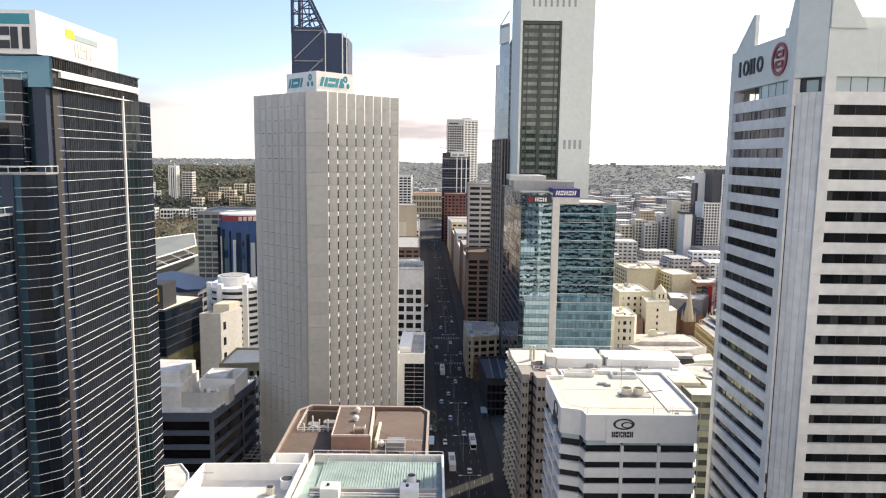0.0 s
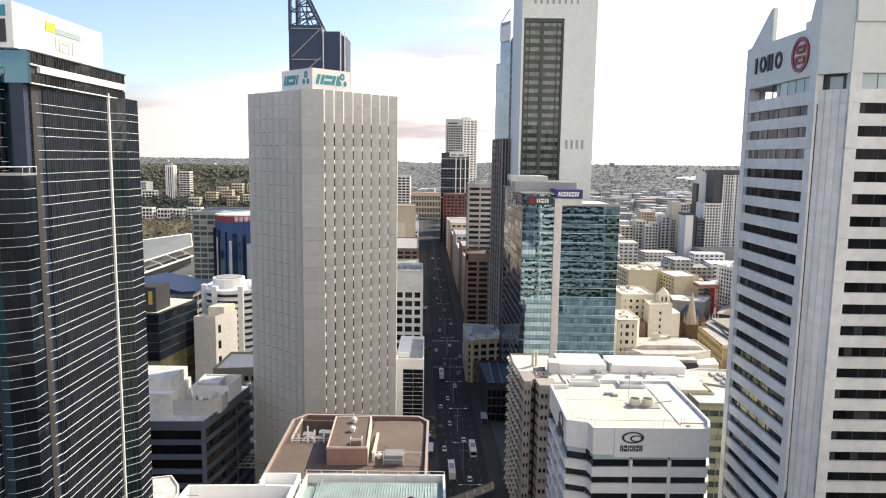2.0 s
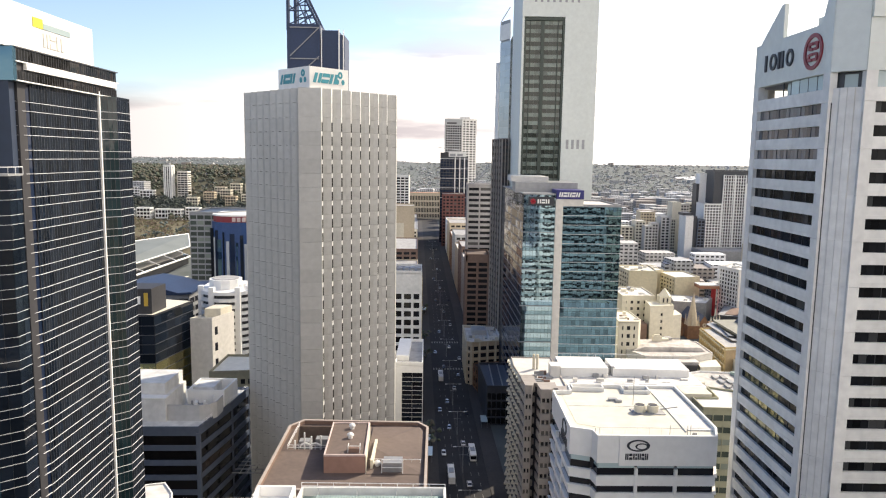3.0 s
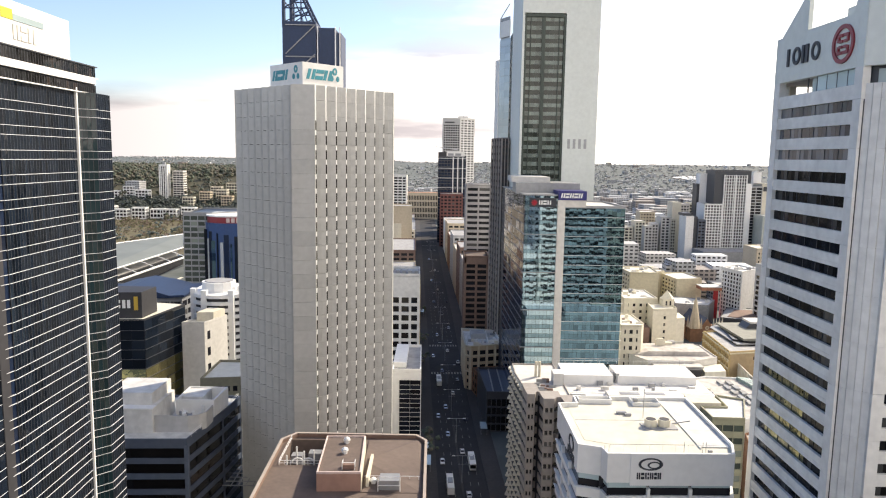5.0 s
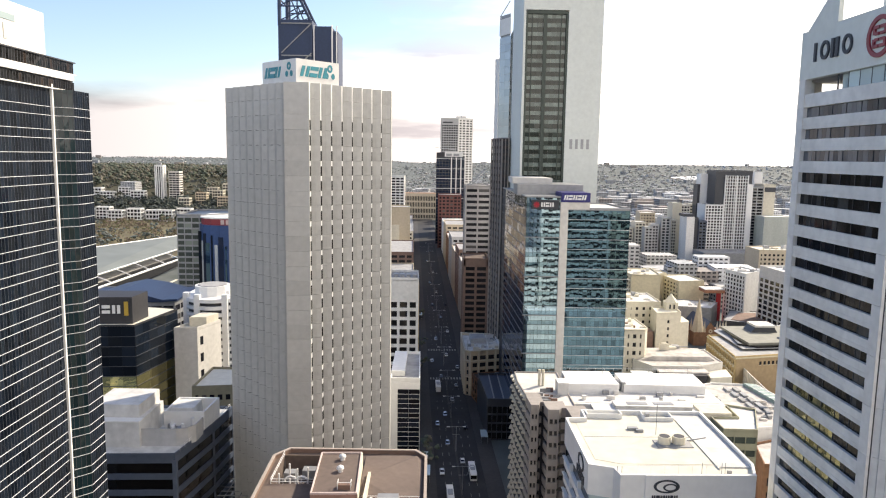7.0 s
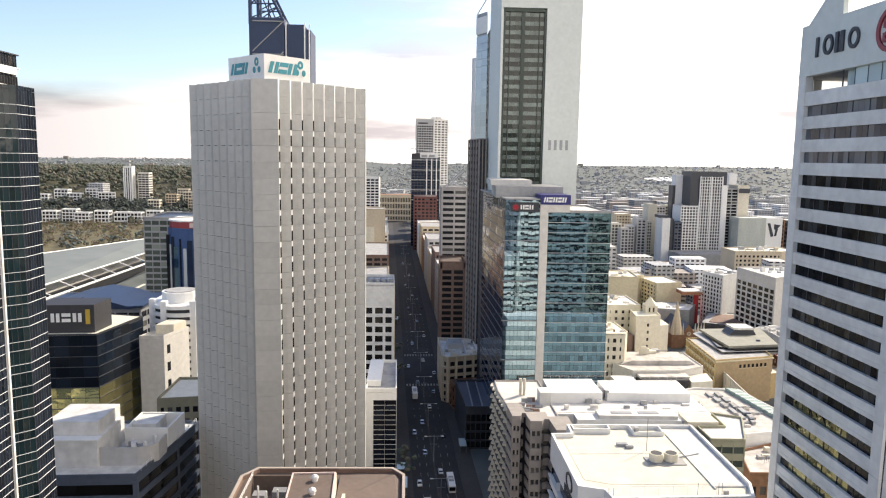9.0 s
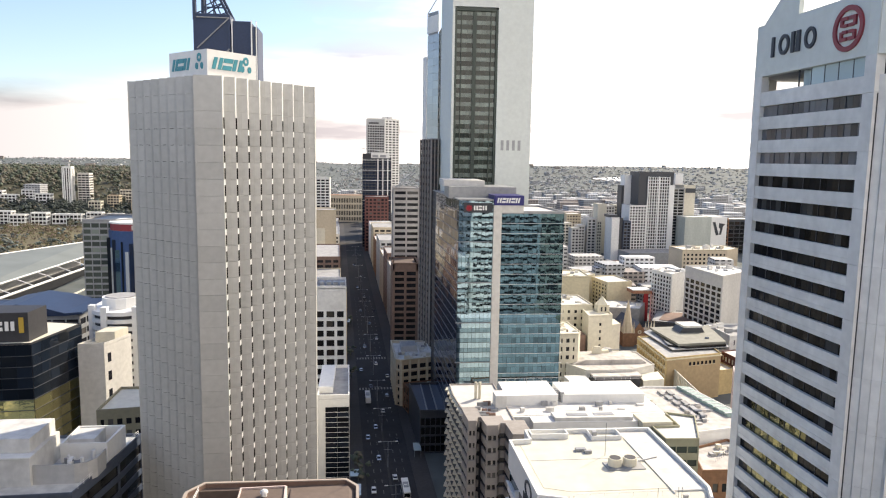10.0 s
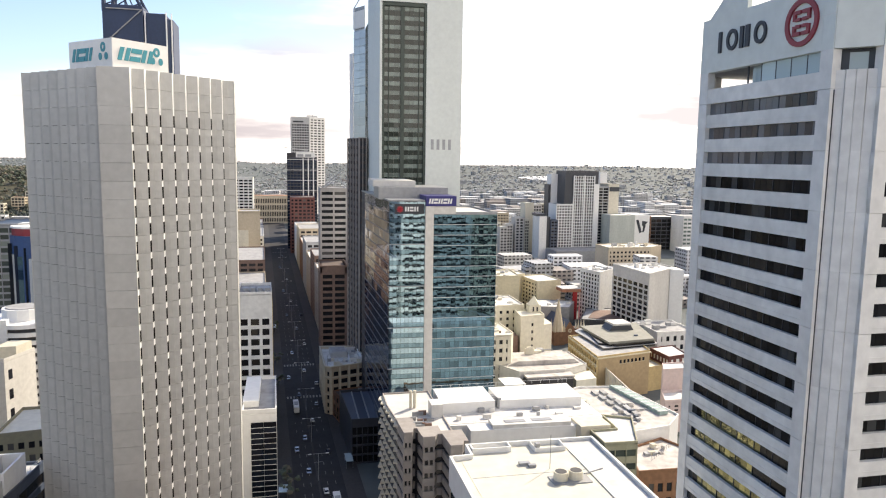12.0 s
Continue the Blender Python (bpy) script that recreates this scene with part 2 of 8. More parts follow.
GREYCONC = material("mid_grey_concrete", (0.46, 0.46, 0.455), 0.8, vary=0.14, piece=0.05)
BAYBROWN = material("grey_brown_concrete", (0.35, 0.32, 0.295), 0.8, vary=0.16, piece=0.06)
# dark brown; as the well floor it also holds the pit's shade
WELL = material("dark_brown_and_pit_shade", (0.075, 0.06, 0.055), 0.9, vary=0.2)
BROWN = material("brown_concrete", (0.215, 0.14, 0.11), 0.8, vary=0.2, piece=0.06)
TAN = material("tan_render", (0.55, 0.47, 0.35), 0.8, vary=0.12)
CREAM = material("cream_render", (0.65, 0.61, 0.50), 0.8, vary=0.12)
YELLOW = material("yellow_render", (0.62, 0.56, 0.40), 0.8, vary=0.14)
BUFF = material("buff_render", (0.44, 0.335, 0.20), 0.8, vary=0.15)
OLIVEPALE = material("pale_olive_render", (0.34, 0.335, 0.24), 0.8, vary=0.12)
OLDROOF = material("weathered_white_roof", (0.52, 0.49, 0.46), 0.8, vary=0.28, grain=0.35, stain=0.2)
OCHRE = material("ochre_stone", (0.52, 0.40, 0.21), 0.8, vary=0.18)
REDBRICK = material("red_brick", (0.16, 0.068, 0.06), 0.85, vary=0.2)
REDPAINT = material("red_paint", (0.48, 0.035, 0.04), 0.6, vary=0.12)
BRICKBROWN = material("brown_brick", (0.27, 0.145, 0.085), 0.85, vary=0.25)
NAVY = material("navy_cladding", (0.022, 0.042, 0.095), 0.5, vary=0.15, piece=0.08)
BLUEPANEL = material("blue_cladding", (0.03, 0.075, 0.20), 0.3, vary=0.12, piece=0.1)
ASPHALT = material("asphalt", (0.03, 0.029, 0.031), 0.85, vary=0.25, grain=0.5, stain=0.1)
PAVING = material("paving", (0.055, 0.051, 0.05), 0.85, vary=0.2, grain=0.8)
LINE = material("road_paint", (0.27, 0.27, 0.25), 0.7, vary=0.2)
SIGNDARK = material("sign_dark", (0.035, 0.04, 0.05), 0.5, vary=0.05, bump=0.0)
SIGNTEAL = material("sign_teal", (0.03, 0.26, 0.32), 0.4, vary=0.05, bump=0.0)
SIGNBLUE = material("sign_blue", (0.03, 0.03, 0.16), 0.4, vary=0.05, bump=0.0)
SIGNRED = material("sign_red", (0.45, 0.02, 0.04), 0.4, vary=0.05, bump=0.0)
SIGNMAROON = material("sign_maroon", (0.26, 0.03, 0.04), 0.4, vary=0.05, bump=0.0)
SIGNYELLOW = material("sign_yellow", (0.65, 0.6, 0.05), 0.4, vary=0.05, bump=0.0)
SIGNGOLD = material("sign_gold", (0.5, 0.33, 0.05), 0.4, vary=0.05, bump=0.0)

GLASS_DARK = glass("dark_tinted_glass", (0.016, 0.016, 0.019), 0.08, ior=1.4, blinds=0.08, blind_colour=(0.10, 0.095, 0.09))
GLASS_BLINDS = glass("office_glass_with_blinds", (0.009, 0.010, 0.012), 0.1, ior=1.2, blinds=0.10, blind_colour=(0.05, 0.053, 0.055), vary=0.6)
GLASS_CURTAIN = glass("glass_with_grey_curtains", (0.05, 0.055, 0.065), 0.1, ior=1.4, blinds=0.45, blind_colour=(0.13, 0.14, 0.155), vary=0.5)
GLASS_BLACK = glass("black_glass", (0.010, 0.009, 0.009), 0.05, ior=1.42, tilt=0.01, blinds=0.05, blind_colour=(0.035, 0.025, 0.02))
GLASS_TEAL = glass("teal_glass", (0.011, 0.026, 0.031), 0.05, ior=1.5, tilt=0.02)
GLASS_PLATE = glass("teal_plate_glass", (0.055, 0.135, 0.19), 0.06, metal=0.6, tilt=0.006, wave=0.02, vary=0.15)
DARKGREEN = material("dark_green_frame", (0.04, 0.06, 0.05), 0.4, vary=0.12)
BAY_LIGHT = glass("green_grey_spandrel_glass", (0.15, 0.19, 0.17), 0.12, ior=1.5, vary=0.3)
BAY_DARK = glass("dark_green_glass", (0.022, 0.032, 0.027), 0.06, ior=1.45, vary=0.4)
GLASS_BLUE = glass("blue_mirror_glass", (0.105, 0.19, 0.245), 0.02, metal=0.9, tilt=0.002, wave=0.007, vary=0.15)
GLASS_STEEL = glass("steel_blue_mirror_glass", (0.17, 0.27, 0.325), 0.02, metal=0.9, tilt=0.002, wave=0.007, vary=0.15)
GLASS_AQUA = glass("aqua_mirror_glass", (0.34, 0.47, 0.54), 0.02, metal=0.9, tilt=0.002, wave=0.007, vary=0.10)
GLASS_BLUE_DARK = glass("dark_blue_mirror_glass", (0.075, 0.14, 0.185), 0.02, metal=0.9, tilt=0.003, wave=0.009, vary=0.4)
GLASS_GREEN = glass("green_tinted_glass", (0.045, 0.06, 0.05), 0.06, ior=1.7, blinds=0.2, blind_colour=(0.22, 0.25, 0.22))
GLASS_PALE = glass("pale_blue_glass", (0.46, 0.50, 0.53), 0.2, metal=0.4, tilt=0.01, vary=0.1)
GLASS_CLEAR = glass("pale_lit_glass", (0.40, 0.50, 0.52), 0.1, ior=1.6, vary=0.15)
# gold, olive and amber tints put mirrored sunlit walls into the panes
GLASS_GOLD = glass("bronze_reflection_tint", (0.26, 0.23, 0.11), 0.04, metal=0.85, tilt=0.02, wave=0.06, vary=0.3)
GLASS_OLIVE = glass("olive_reflection_tint", (0.55, 0.52, 0.25), 0.05, metal=0.85, tilt=0.03, wave=0.1, vary=0.5)
GLASS_AMBER = glass("amber_reflection_tint", (0.16, 0.155, 0.075), 0.05, metal=0.85, tilt=0.03, wave=0.1, vary=0.5)
GLASS_SLIT = glass("slit_window_glass", (0.012, 0.011, 0.010), 0.5, ior=1.03, vary=0.4)
GLASS_NIGHT = glass("blue_black_glass", (0.0085, 0.013, 0.021), 0.05, ior=1.31, tilt=0.012, vary=0.5)
GLASS_NAVY = glass("navy_glass", (0.010, 0.018, 0.040), 0.05, ior=1.4, tilt=0.012)
PIER = material("slate_blue_cladding", (0.022, 0.036, 0.066), 0.45, vary=0.12)
PINK = material("pink_render", (0.62, 0.50, 0.47), 0.8, vary=0.12)
OLIVE = material("olive_render", (0.25, 0.23, 0.16), 0.8, vary=0.15)
SLATE = material("slate_cladding", (0.075, 0.095, 0.135), 0.5, vary=0.15, piece=0.08)
REDTILE = material("terracotta_tiles", (0.42, 0.20, 0.12), 0.85, vary=0.2)


# ---- building blocks ----
WORLD = {}


def thing(name, x, y, z, label, category, group=""):
    ob = new(name)
    ob.location = (x, y, z)
    ob.empty_display_size = 0.5
    WORLD[ob] = Matrix.Translation((x, y, z))
    return tagged(ob, label, category, group)


def link(name, mesh, parent, m, label=""):
    ob = new(name, mesh)
    ob.parent = parent
    ob.matrix_basis = WORLD[parent].inverted() @ m
    WORLD[ob] = m
    if label:
        ob["label"] = label
    return ob


QUEUE = {}


def piece(name, mesh, parent, m, label=""):
    """One of many alike pieces of a thing; settle() places them all."""
    QUEUE.setdefault((parent, name), []).append((mesh, m, label))


def settle():
    """Places the queued pieces: the upper ones each as an object, the rest of a long run joined."""
    for (parent, name), items in QUEUE.items():
        far = WORLD[parent].translation.y
        most = 15 if far < 70 else 90 if far < 280 else 45 if far < 400 else 18 if far < 700 else 9
        if len(items) > most:
            items.sort(key=lambda it: -(it[1].translation.z + it[0].vertices[0].co.z))
        for mesh, m, label in items[:most]:
            link(name, mesh, parent, m, label)
        rest = items[most:]
        if not rest:
            continue
        verts, faces, slots, mats, base = [], [], [], [], 0
        for mesh, m, _ in rest:
            co = np.empty(len(mesh.vertices) * 3)
            mesh.vertices.foreach_get("co", co)
            mm = np.array(m)
            co = co.reshape(-1, 3) @ mm[:3, :3].T + mm[:3, 3]
            verts.append(co)
            mat = mesh.materials[0]
            if mat not in mats:
                mats.append(mat)
            for f in mesh.polygons:
                faces.append([base + i for i in f.vertices])
                slots.append(mats.index(mat))
            base += len(mesh.vertices)
        me = bpy.data.meshes.new(name)
        me.from_pydata(np.concatenate(verts).tolist(), [], faces)
        for mat in mats:
            me.materials.append(mat)
        me.polygons.foreach_set("material_index", slots)
        ob = link({"window_pane": "glazing", "cladding_panel": "cladding"}.get(name, name + "_work"), me, parent, Matrix())
        ob["kind"] = "stuff"


def mesh_of(bm, mat, name="mesh"):
    bmesh.ops.recalc_face_normals(bm, faces=bm.faces)
    me = bpy.data.meshes.new(name)
    bm.to_mesh(me)
    bm.free()
    for one in (mat if isinstance(mat, (list, tuple)) else [mat]):
        me.materials.append(one)
    return me


def part(name, bm, mat, parent, label="", m=None):
    """One mesh object under a thing or a part; bm is in world metres unless m is given."""
    return link(name, mesh_of(bm, mat, name), parent, m or Matrix(), label)


def bx(bm, x0, x1, y0, y1, z0, z1):
    v = [bm.verts.new(c) for c in ((x0, y0, z0), (x1, y0, z0), (x1, y1, z0), (x0, y1, z0), (x0, y0, z1), (x1, y0, z1), (x1, y1, z1), (x0, y1, z1))]
    for f in ((0, 3, 2, 1), (4, 5, 6, 7), (0, 1, 5, 4), (1, 2, 6, 5), (2, 3, 7, 6), (3, 0, 4, 7)):
        bm.faces.new([v[i] for i in f])
    return bm


def boxmesh(x0, x1, y0, y1, z0, z1, mat, name="piece"):
    return mesh_of(bx(bmesh.new(), x0, x1, y0, y1, z0, z1), mat, name)


def prism(bm, poly, z0, z1):
    lo = [bm.verts.new((x, y, z0)) for x, y in poly]
    hi = [bm.verts.new((x, y, z1)) for x, y in poly]
    bm.faces.new(lo[::-1])
    bm.faces.new(hi)
    for i in range(len(poly)):
        j = (i + 1) % len(poly)
        bm.faces.new((lo[i], lo[j], hi[j], hi[i]))
    return bm


def inset(poly, d):
    """A convex counter-clockwise outline drawn in by d."""
    out = []
    n = len(poly)
    for i in range(n):
        a, b, c = Vector(poly[i - 1]), Vector(poly[i]), Vector(poly[(i + 1) % n])
        e, f = (b - a).normalized(), (c - b).normalized()
        n1, n2 = Vector((-e.y, e.x)), Vector((-f.y, f.x))
        k = d / max(0.15, 1 + n1.dot(n2))
        p = b + (n1 + n2) * k
        out.append((p.x, p.y))
    return out


def rect(x0, x1, y0, y1, turn=0.0):
    """An outline, counter-clockwise from the near left corner, turned about that corner."""
    c, s = math.cos(radians(turn)), math.sin(radians(turn))
    return [(x0 + (x - x0) * c - (y - y0) * s, y0 + (x - x0) * s + (y - y0) * c) for x, y in ((x0, y0), (x1, y0), (x1, y1), (x0, y1))]


def on_face(p, q):
    """The frame of an upright face from p to q, seen from outside with p on the left: x along it, y into it."""
    p, q = Vector(p), Vector(q)
    d = (q - p).normalized()
    m = Matrix(((d.x, -d.y, 0, p.x), (d.y, d.x, 0, p.y), (0, 0, 1, 0), (0, 0, 0, 1)))
    return m, (q - p).length


def parapet(parent, poly, z, h, t, mat, name="parapet", label=""):
    """A low wall round a roof, in one ring."""
    bm = bmesh.new()
    inner = inset(poly, t)
    n = len(poly)
    rings = [[bm.verts.new((*p, zz)) for p in pl] for pl, zz in ((poly, z), (poly, z + h), (inner, z + h), (inner, z))]
    for i in range(n):
        j = (i + 1) % n
        for k in range(4):
            a, b = rings[k], rings[(k + 1) % 4]
            bm.faces.new((a[i], a[j], b[j], b[i]))
    return part(name, bm, mat, parent, label)


def facade(parent, p, q, z0, z1, floors, cols, wall, pane, solid=0.45, pier=0.3, depth=0.4, proud=0.06, margin=0.0, sill=0.5, skip=None, mullions=0, mull_mat=None, fin=None):
    """Windows in rows and columns on one face, as separate pieces: a spandrel to each storey, a pier between columns, a pane in each opening.
    solid: the share of a storey that is spandrel; pier: the share of a column that is pier; margin: metres of solid wall at each end."""
    m, length = on_face(p, q)
    fh = (z1 - z0) / floors
    sh = fh * solid
    cw = (length - 2 * margin) / cols
    pw = cw * pier
    span = boxmesh(0, length, 0, depth, 0, sh, wall, "spandrel")
    for k in range(floors):
        piece("spandrel", span, parent, m @ Matrix.Translation((0, 0, z0 + k * fh - (sh * (1 - sill) if k else 0))))
    top = boxmesh(0, length, 0, depth, 0, sh * (1 - sill) + 0.02, wall, "spandrel")
    piece("spandrel", top, parent, m @ Matrix.Translation((0, 0, z1 - sh * (1 - sill))))
    if pw > 0:
        pm = boxmesh(-pw / 2, pw / 2, -proud, depth, 0, z1 - z0, wall, "pier")
        for c in range(cols + 1):
            if margin and c in (0, cols):
                continue
            off = pw / 2 if c == 0 else (-pw / 2 if c == cols else 0)
            piece("pier", pm, parent, m @ Matrix.Translation((margin + c * cw + off, 0, z0)))
    if margin:
        em = boxmesh(0, margin + pw / 2, -proud, depth, 0, z1 - z0, wall, "end_pier")
        piece("end_pier", em, parent, m @ Matrix.Translation((0, 0, z0)))
        piece("end_pier", em, parent, m @ Matrix.Translation((length - margin - pw / 2, 0, z0)))
    gap = cw - pw
    bm = bx(bmesh.new(), 0, gap, 0, 0.06, 0, fh - sh)
    pmesh = mesh_of(bm, pane, "window_pane")
    for k in range(floors):
        zz = z0 + k * fh + (sh if k == 0 else sh * sill)
        hh = fh - sh if k else fh - sh - sh * (1 - sill)
        for c in range(cols):
            if skip and skip(k, c):
                continue
            piece("window_pane", pmesh, parent, m @ Matrix.Translation((margin + c * cw + pw / 2, depth - 0.08, zz)))
    if mullions:
        mm = boxmesh(-0.05, 0.05, -0.04, 0.04, 0, z1 - z0, mull_mat or DARKFRAME, "mullion")
        for c in range(cols):
            for k in range(1, mullions + 1):
                piece("mullion", mm, parent, m @ Matrix.Translation((margin + c * cw + pw / 2 + gap * k / (mullions + 1), depth - 0.12, z0)))


def curtain(parent, p, q, z0, z1, floors, cols, pane, fins=(0.0,), fin_mat=None, fin_out=0.25, fin_h=0.16, over=0.0, depth=0.15, rows=(0.0, 1.0)):
    """A glass wall of separate panes with level fins. rows: how a storey is cut into panes; fins: heights of the fins within a storey."""
    m, length = on_face(p, q)
    fh = (z1 - z0) / floors
    cw = length / cols
    for r in range(len(rows) - 1):
        h = fh * (rows[r + 1] - rows[r])
        pmesh = boxmesh(0.03, cw - 0.03, 0, 0.08, 0.03, h - 0.03, pane[r % len(pane)] if isinstance(pane, (list, tuple)) else pane, "window_pane")
        for k in range(floors):
            for c in range(cols):
                piece("window_pane", pmesh, parent, m @ Matrix.Translation((c * cw, depth, z0 + fh * (k + rows[r]))))
    if fin_mat:
        fm = boxmesh(-over, length + over, -fin_out, depth + 0.1, -fin_h / 2, fin_h / 2, fin_mat, "fin")
        for k in range(floors):
            for f in fins:
                piece("fin", fm, parent, m @ Matrix.Translation((0, 0, z0 + fh * (k + f))))


def body(parent, poly, z0, z1, mat, d=0.5, name="core", label=""):
    return part(name, prism(bmesh.new(), inset(poly, d) if d else poly, z0, z1), mat, parent, label)


def roof(parent, poly, z, mat, t=0.35, d=0.0, label=""):
    return part("roof", prism(bmesh.new(), inset(poly, d) if d else poly, z - t, z), mat, parent, label)


def sign_on(name, p, q, a, z, mat, parent, bars, label="", depth=0.12):
    """Plain shapes of a sign on a face: each bar is x0, x1, z0, z1 and a slant, in metres from a along the face and from z."""
    m, _ = on_face(p, q)
    for x0, x1, z0, z1, slant in bars:
        bm = bmesh.new()
        bx(bm, x0, x1, -depth, 0.02, z0, z1)
        for v in bm.verts:
            v.co.x += slant * (v.co.z - z0)
        part(name, bm, mat, parent, label, m @ Matrix.Translation((a, 0, z)))


def ring_on(name, p, q, a, z, r0, r1, mat, parent, label="", depth=0.15, squash=1.0):
    m, _ = on_face(p, q)
    bm = bmesh.new()
    n = 32
    rings = []
    for r, y in ((r0, -depth), (r1, -depth), (r1, 0.02), (r0, 0.02)):
        rings.append([bm.verts.new((r * math.cos(2 * math.pi * i / n) * squash, y, r * math.sin(2 * math.pi * i / n))) for i in range(n)])
    for i in range(n):
        j = (i + 1) % n
        for k in range(4):
            a_, b_ = rings[k], rings[(k + 1) % 4]
            bm.faces.new((a_[i], a_[j], b_[j], b_[i]))
    part(name, bm, mat, parent, label, m @ Matrix.Translation((a, 0, z)))


def marks(p, q, a, z, widths, h, mat, parent, label, slant=0.0, depth=0.14, gap=0.25):
    """Plain bars of a sign's size: a pair of upright bars, then a pair of level ones, in turn."""
    x = a
    for i, w in enumerate(widths):
        bars = [(0, w * 0.38, 0, h, slant), (w * 0.62, w, 0, h, slant)] if i % 2 == 0 else [(0, w, 0, h * 0.38, slant), (slant * h * 0.62, w + slant * h * 0.62, h * 0.62, h, slant)]
        sign_on("sign_shape", p, q, x, z, mat, parent, bars, label, depth)
        x += w + gap


def tube(bm, a, b, r, n=6, r2=None):
    a, b = Vector(a), Vector(b)
    t = (b - a).to_track_quat("Z", "Y").to_matrix()
    r2 = r if r2 is None else r2
    lo = [bm.verts.new(a + t @ Vector((r * math.cos(6.2832 * i / n), r * math.sin(6.2832 * i / n), 0))) for i in range(n)]
    hi = [bm.verts.new(b + t @ Vector((r2 * math.cos(6.2832 * i / n), r2 * math.sin(6.2832 * i / n), 0))) for i in range(n)]
    for i in range(n):
        j = (i + 1) % n
        bm.faces.new((lo[i], lo[j], hi[j], hi[i]))
    bm.faces.new(lo[::-1])
    bm.faces.new(hi)
    return bm


def smooth01(v):
    v = min(1.0, max(0.0, v))
    return v * v * (3 - 2 * v)


def gz(x, y):
    """The height of the ground."""
    z = -9 + 9 * smooth01((y - 350) / 200) + 6 * smooth01((y - 560) / 320)
    z += -4 * smooth01((-x - 60) / 120) * (1 - smooth01((y - 900) / 300))
    r = math.hypot(x, y)
    park = smooth01((y - 1120) / 450) * smooth01((-x - 120) / 260) * (1 - 0.25 * smooth01((y - 2400) / 900))
    z += 60 * park
    z += 75 * smooth01((r - 2300) / 2300) * (1 - 0.5 * park) * (0.70 + 0.32 * smooth01((x + 1700) / 3000) + 0.035 * math.sin(x / 260))
    return z


# ---- ground, street ----
bm = bmesh.new()
RINGS = [0, 60, 120, 180, 240, 300, 350, 400, 450, 500, 550, 600, 660, 720, 800, 880, 960, 1050, 1150, 1250, 1350, 1450, 1550, 1700, 1900, 2100, 2400, 2700, 3000, 3400, 3800, 4200, 4550, 4850]
SEG = 150
loops = []
for r in RINGS[1:]:
    loops.append([bm.verts.new((r * math.sin(6.283185 * i / SEG), r * math.cos(6.283185 * i / SEG), gz(r * math.sin(6.283185 * i / SEG), r * math.cos(6.283185 * i / SEG)) - 0.8)) for i in range(SEG)])
mid = bm.verts.new((0, 0, gz(0, 0) - 0.8))
for i in range(SEG):
    j = (i + 1) % SEG
    bm.faces.new((mid, loops[0][i], loops[0][j]))
    for a, b in zip(loops, loops[1:]):
        bm.faces.new((a[i], b[i], b[j], a[j]))
GROUND = material("city_ground", (0.11, 0.124, 0.13), 0.9, vary=0.35, grain=0.06, stain=0.012, bump=0.0, dirt=(0.062, 0.075, 0.062))
ground = new("ground", mesh_of(bm, GROUND, "ground"))
for f in ground.data.polygons:
    f.use_smooth = True
tagged(ground, "wide city ground of asphalt and patchy grass reaching low hills", "ground", kind="structure")



def patch(name, x0, x1, y0, y1, lift, mat, label):
    """A sheet of another ground laid along the land."""
    bm = bmesh.new()
    nx, ny = int((x1 - x0) / 25), int((y1 - y0) / 25)
    grid = []
    for j in range(ny + 1):
        y = y0 + (y1 - y0) * j / ny
        row = []
        for i in range(nx + 1):
            x = x0 + (x1 - x0) * i / nx + 14 * math.sin(y / 37) * (i in (0, nx))
            row.append(bm.verts.new((x, y, gz(x, y) + lift)))
        grid.append(row)
    for a, b in zip(grid, grid[1:]):
        for i in range(nx):
            bm.faces.new((a[i], a[i + 1], b[i + 1], b[i]))
    ob = new(name, mesh_of(bm, mat, name))
    for f in ob.data.polygons:
        f.use_smooth = True
    return tagged(ob, label, "ground", kind="structure")


patch("ground", -1500, -150, 1140, 2300, 1.2, material("woodland_floor", (0.075, 0.072, 0.045), 0.95, vary=0.3, grain=0.08, stain=0.02, bump=0.0), "dull brown-green woodland floor on the park ridge")
patch("ground", -840, -225, 790, 1139, 0.6, material("winter_lawn", (0.135, 0.125, 0.065), 0.95, vary=0.35, grain=0.1, stain=0.02, bump=0.0, dirt=(0.09, 0.07, 0.05)), "yellow-green winter lawn behind the hall")

STREET = radians(2.0)


def st(u, s):
    """A point of the street's plan: u across, s along."""
    return u * math.cos(STREET) - s * math.sin(STREET), u * math.sin(STREET) + s * math.cos(STREET)


def strip(name, u0, u1, s0, s1, lift, mat, label, category, thick=0.3, step=12.0):
    bm = bmesh.new()
    n = max(1, int((s1 - s0) / step))
    rows = []
    for k in range(n + 1):
        s = s0 + (s1 - s0) * k / n
        row = []
        for u, dz in ((u0, lift), (u1, lift), (u1, lift - thick), (u0, lift - thick)):
            x, y = st(u, s)
            row.append(bm.verts.new((x, y, gz(x, y) + dz)))
        rows.append(row)
    for a, b in zip(rows, rows[1:]):
        for k in range(4):
            j = (k + 1) % 4
            bm.faces.new((a[k], a[j], b[j], b[k]))
    bm.faces.new(rows[0][::-1])
    bm.faces.new(rows[-1])
    ob = new(name, mesh_of(bm, mat, name))
    return tagged(ob, label, category, kind="structure")


strip("road", 9.5, 28.0, -60, 1250, 0.0, ASPHALT, "dark asphalt city street with worn lane lines", "road")
strip("pavement", 2.5, 9.48, -60, 1250, 0.16, PAVING, "grey paved footpath beside the street", "pavement", 0.5)
strip("pavement", 28.02, 34.5, -60, 1250, 0.16, PAVING, "grey paved footpath beside the street", "pavement", 0.5)


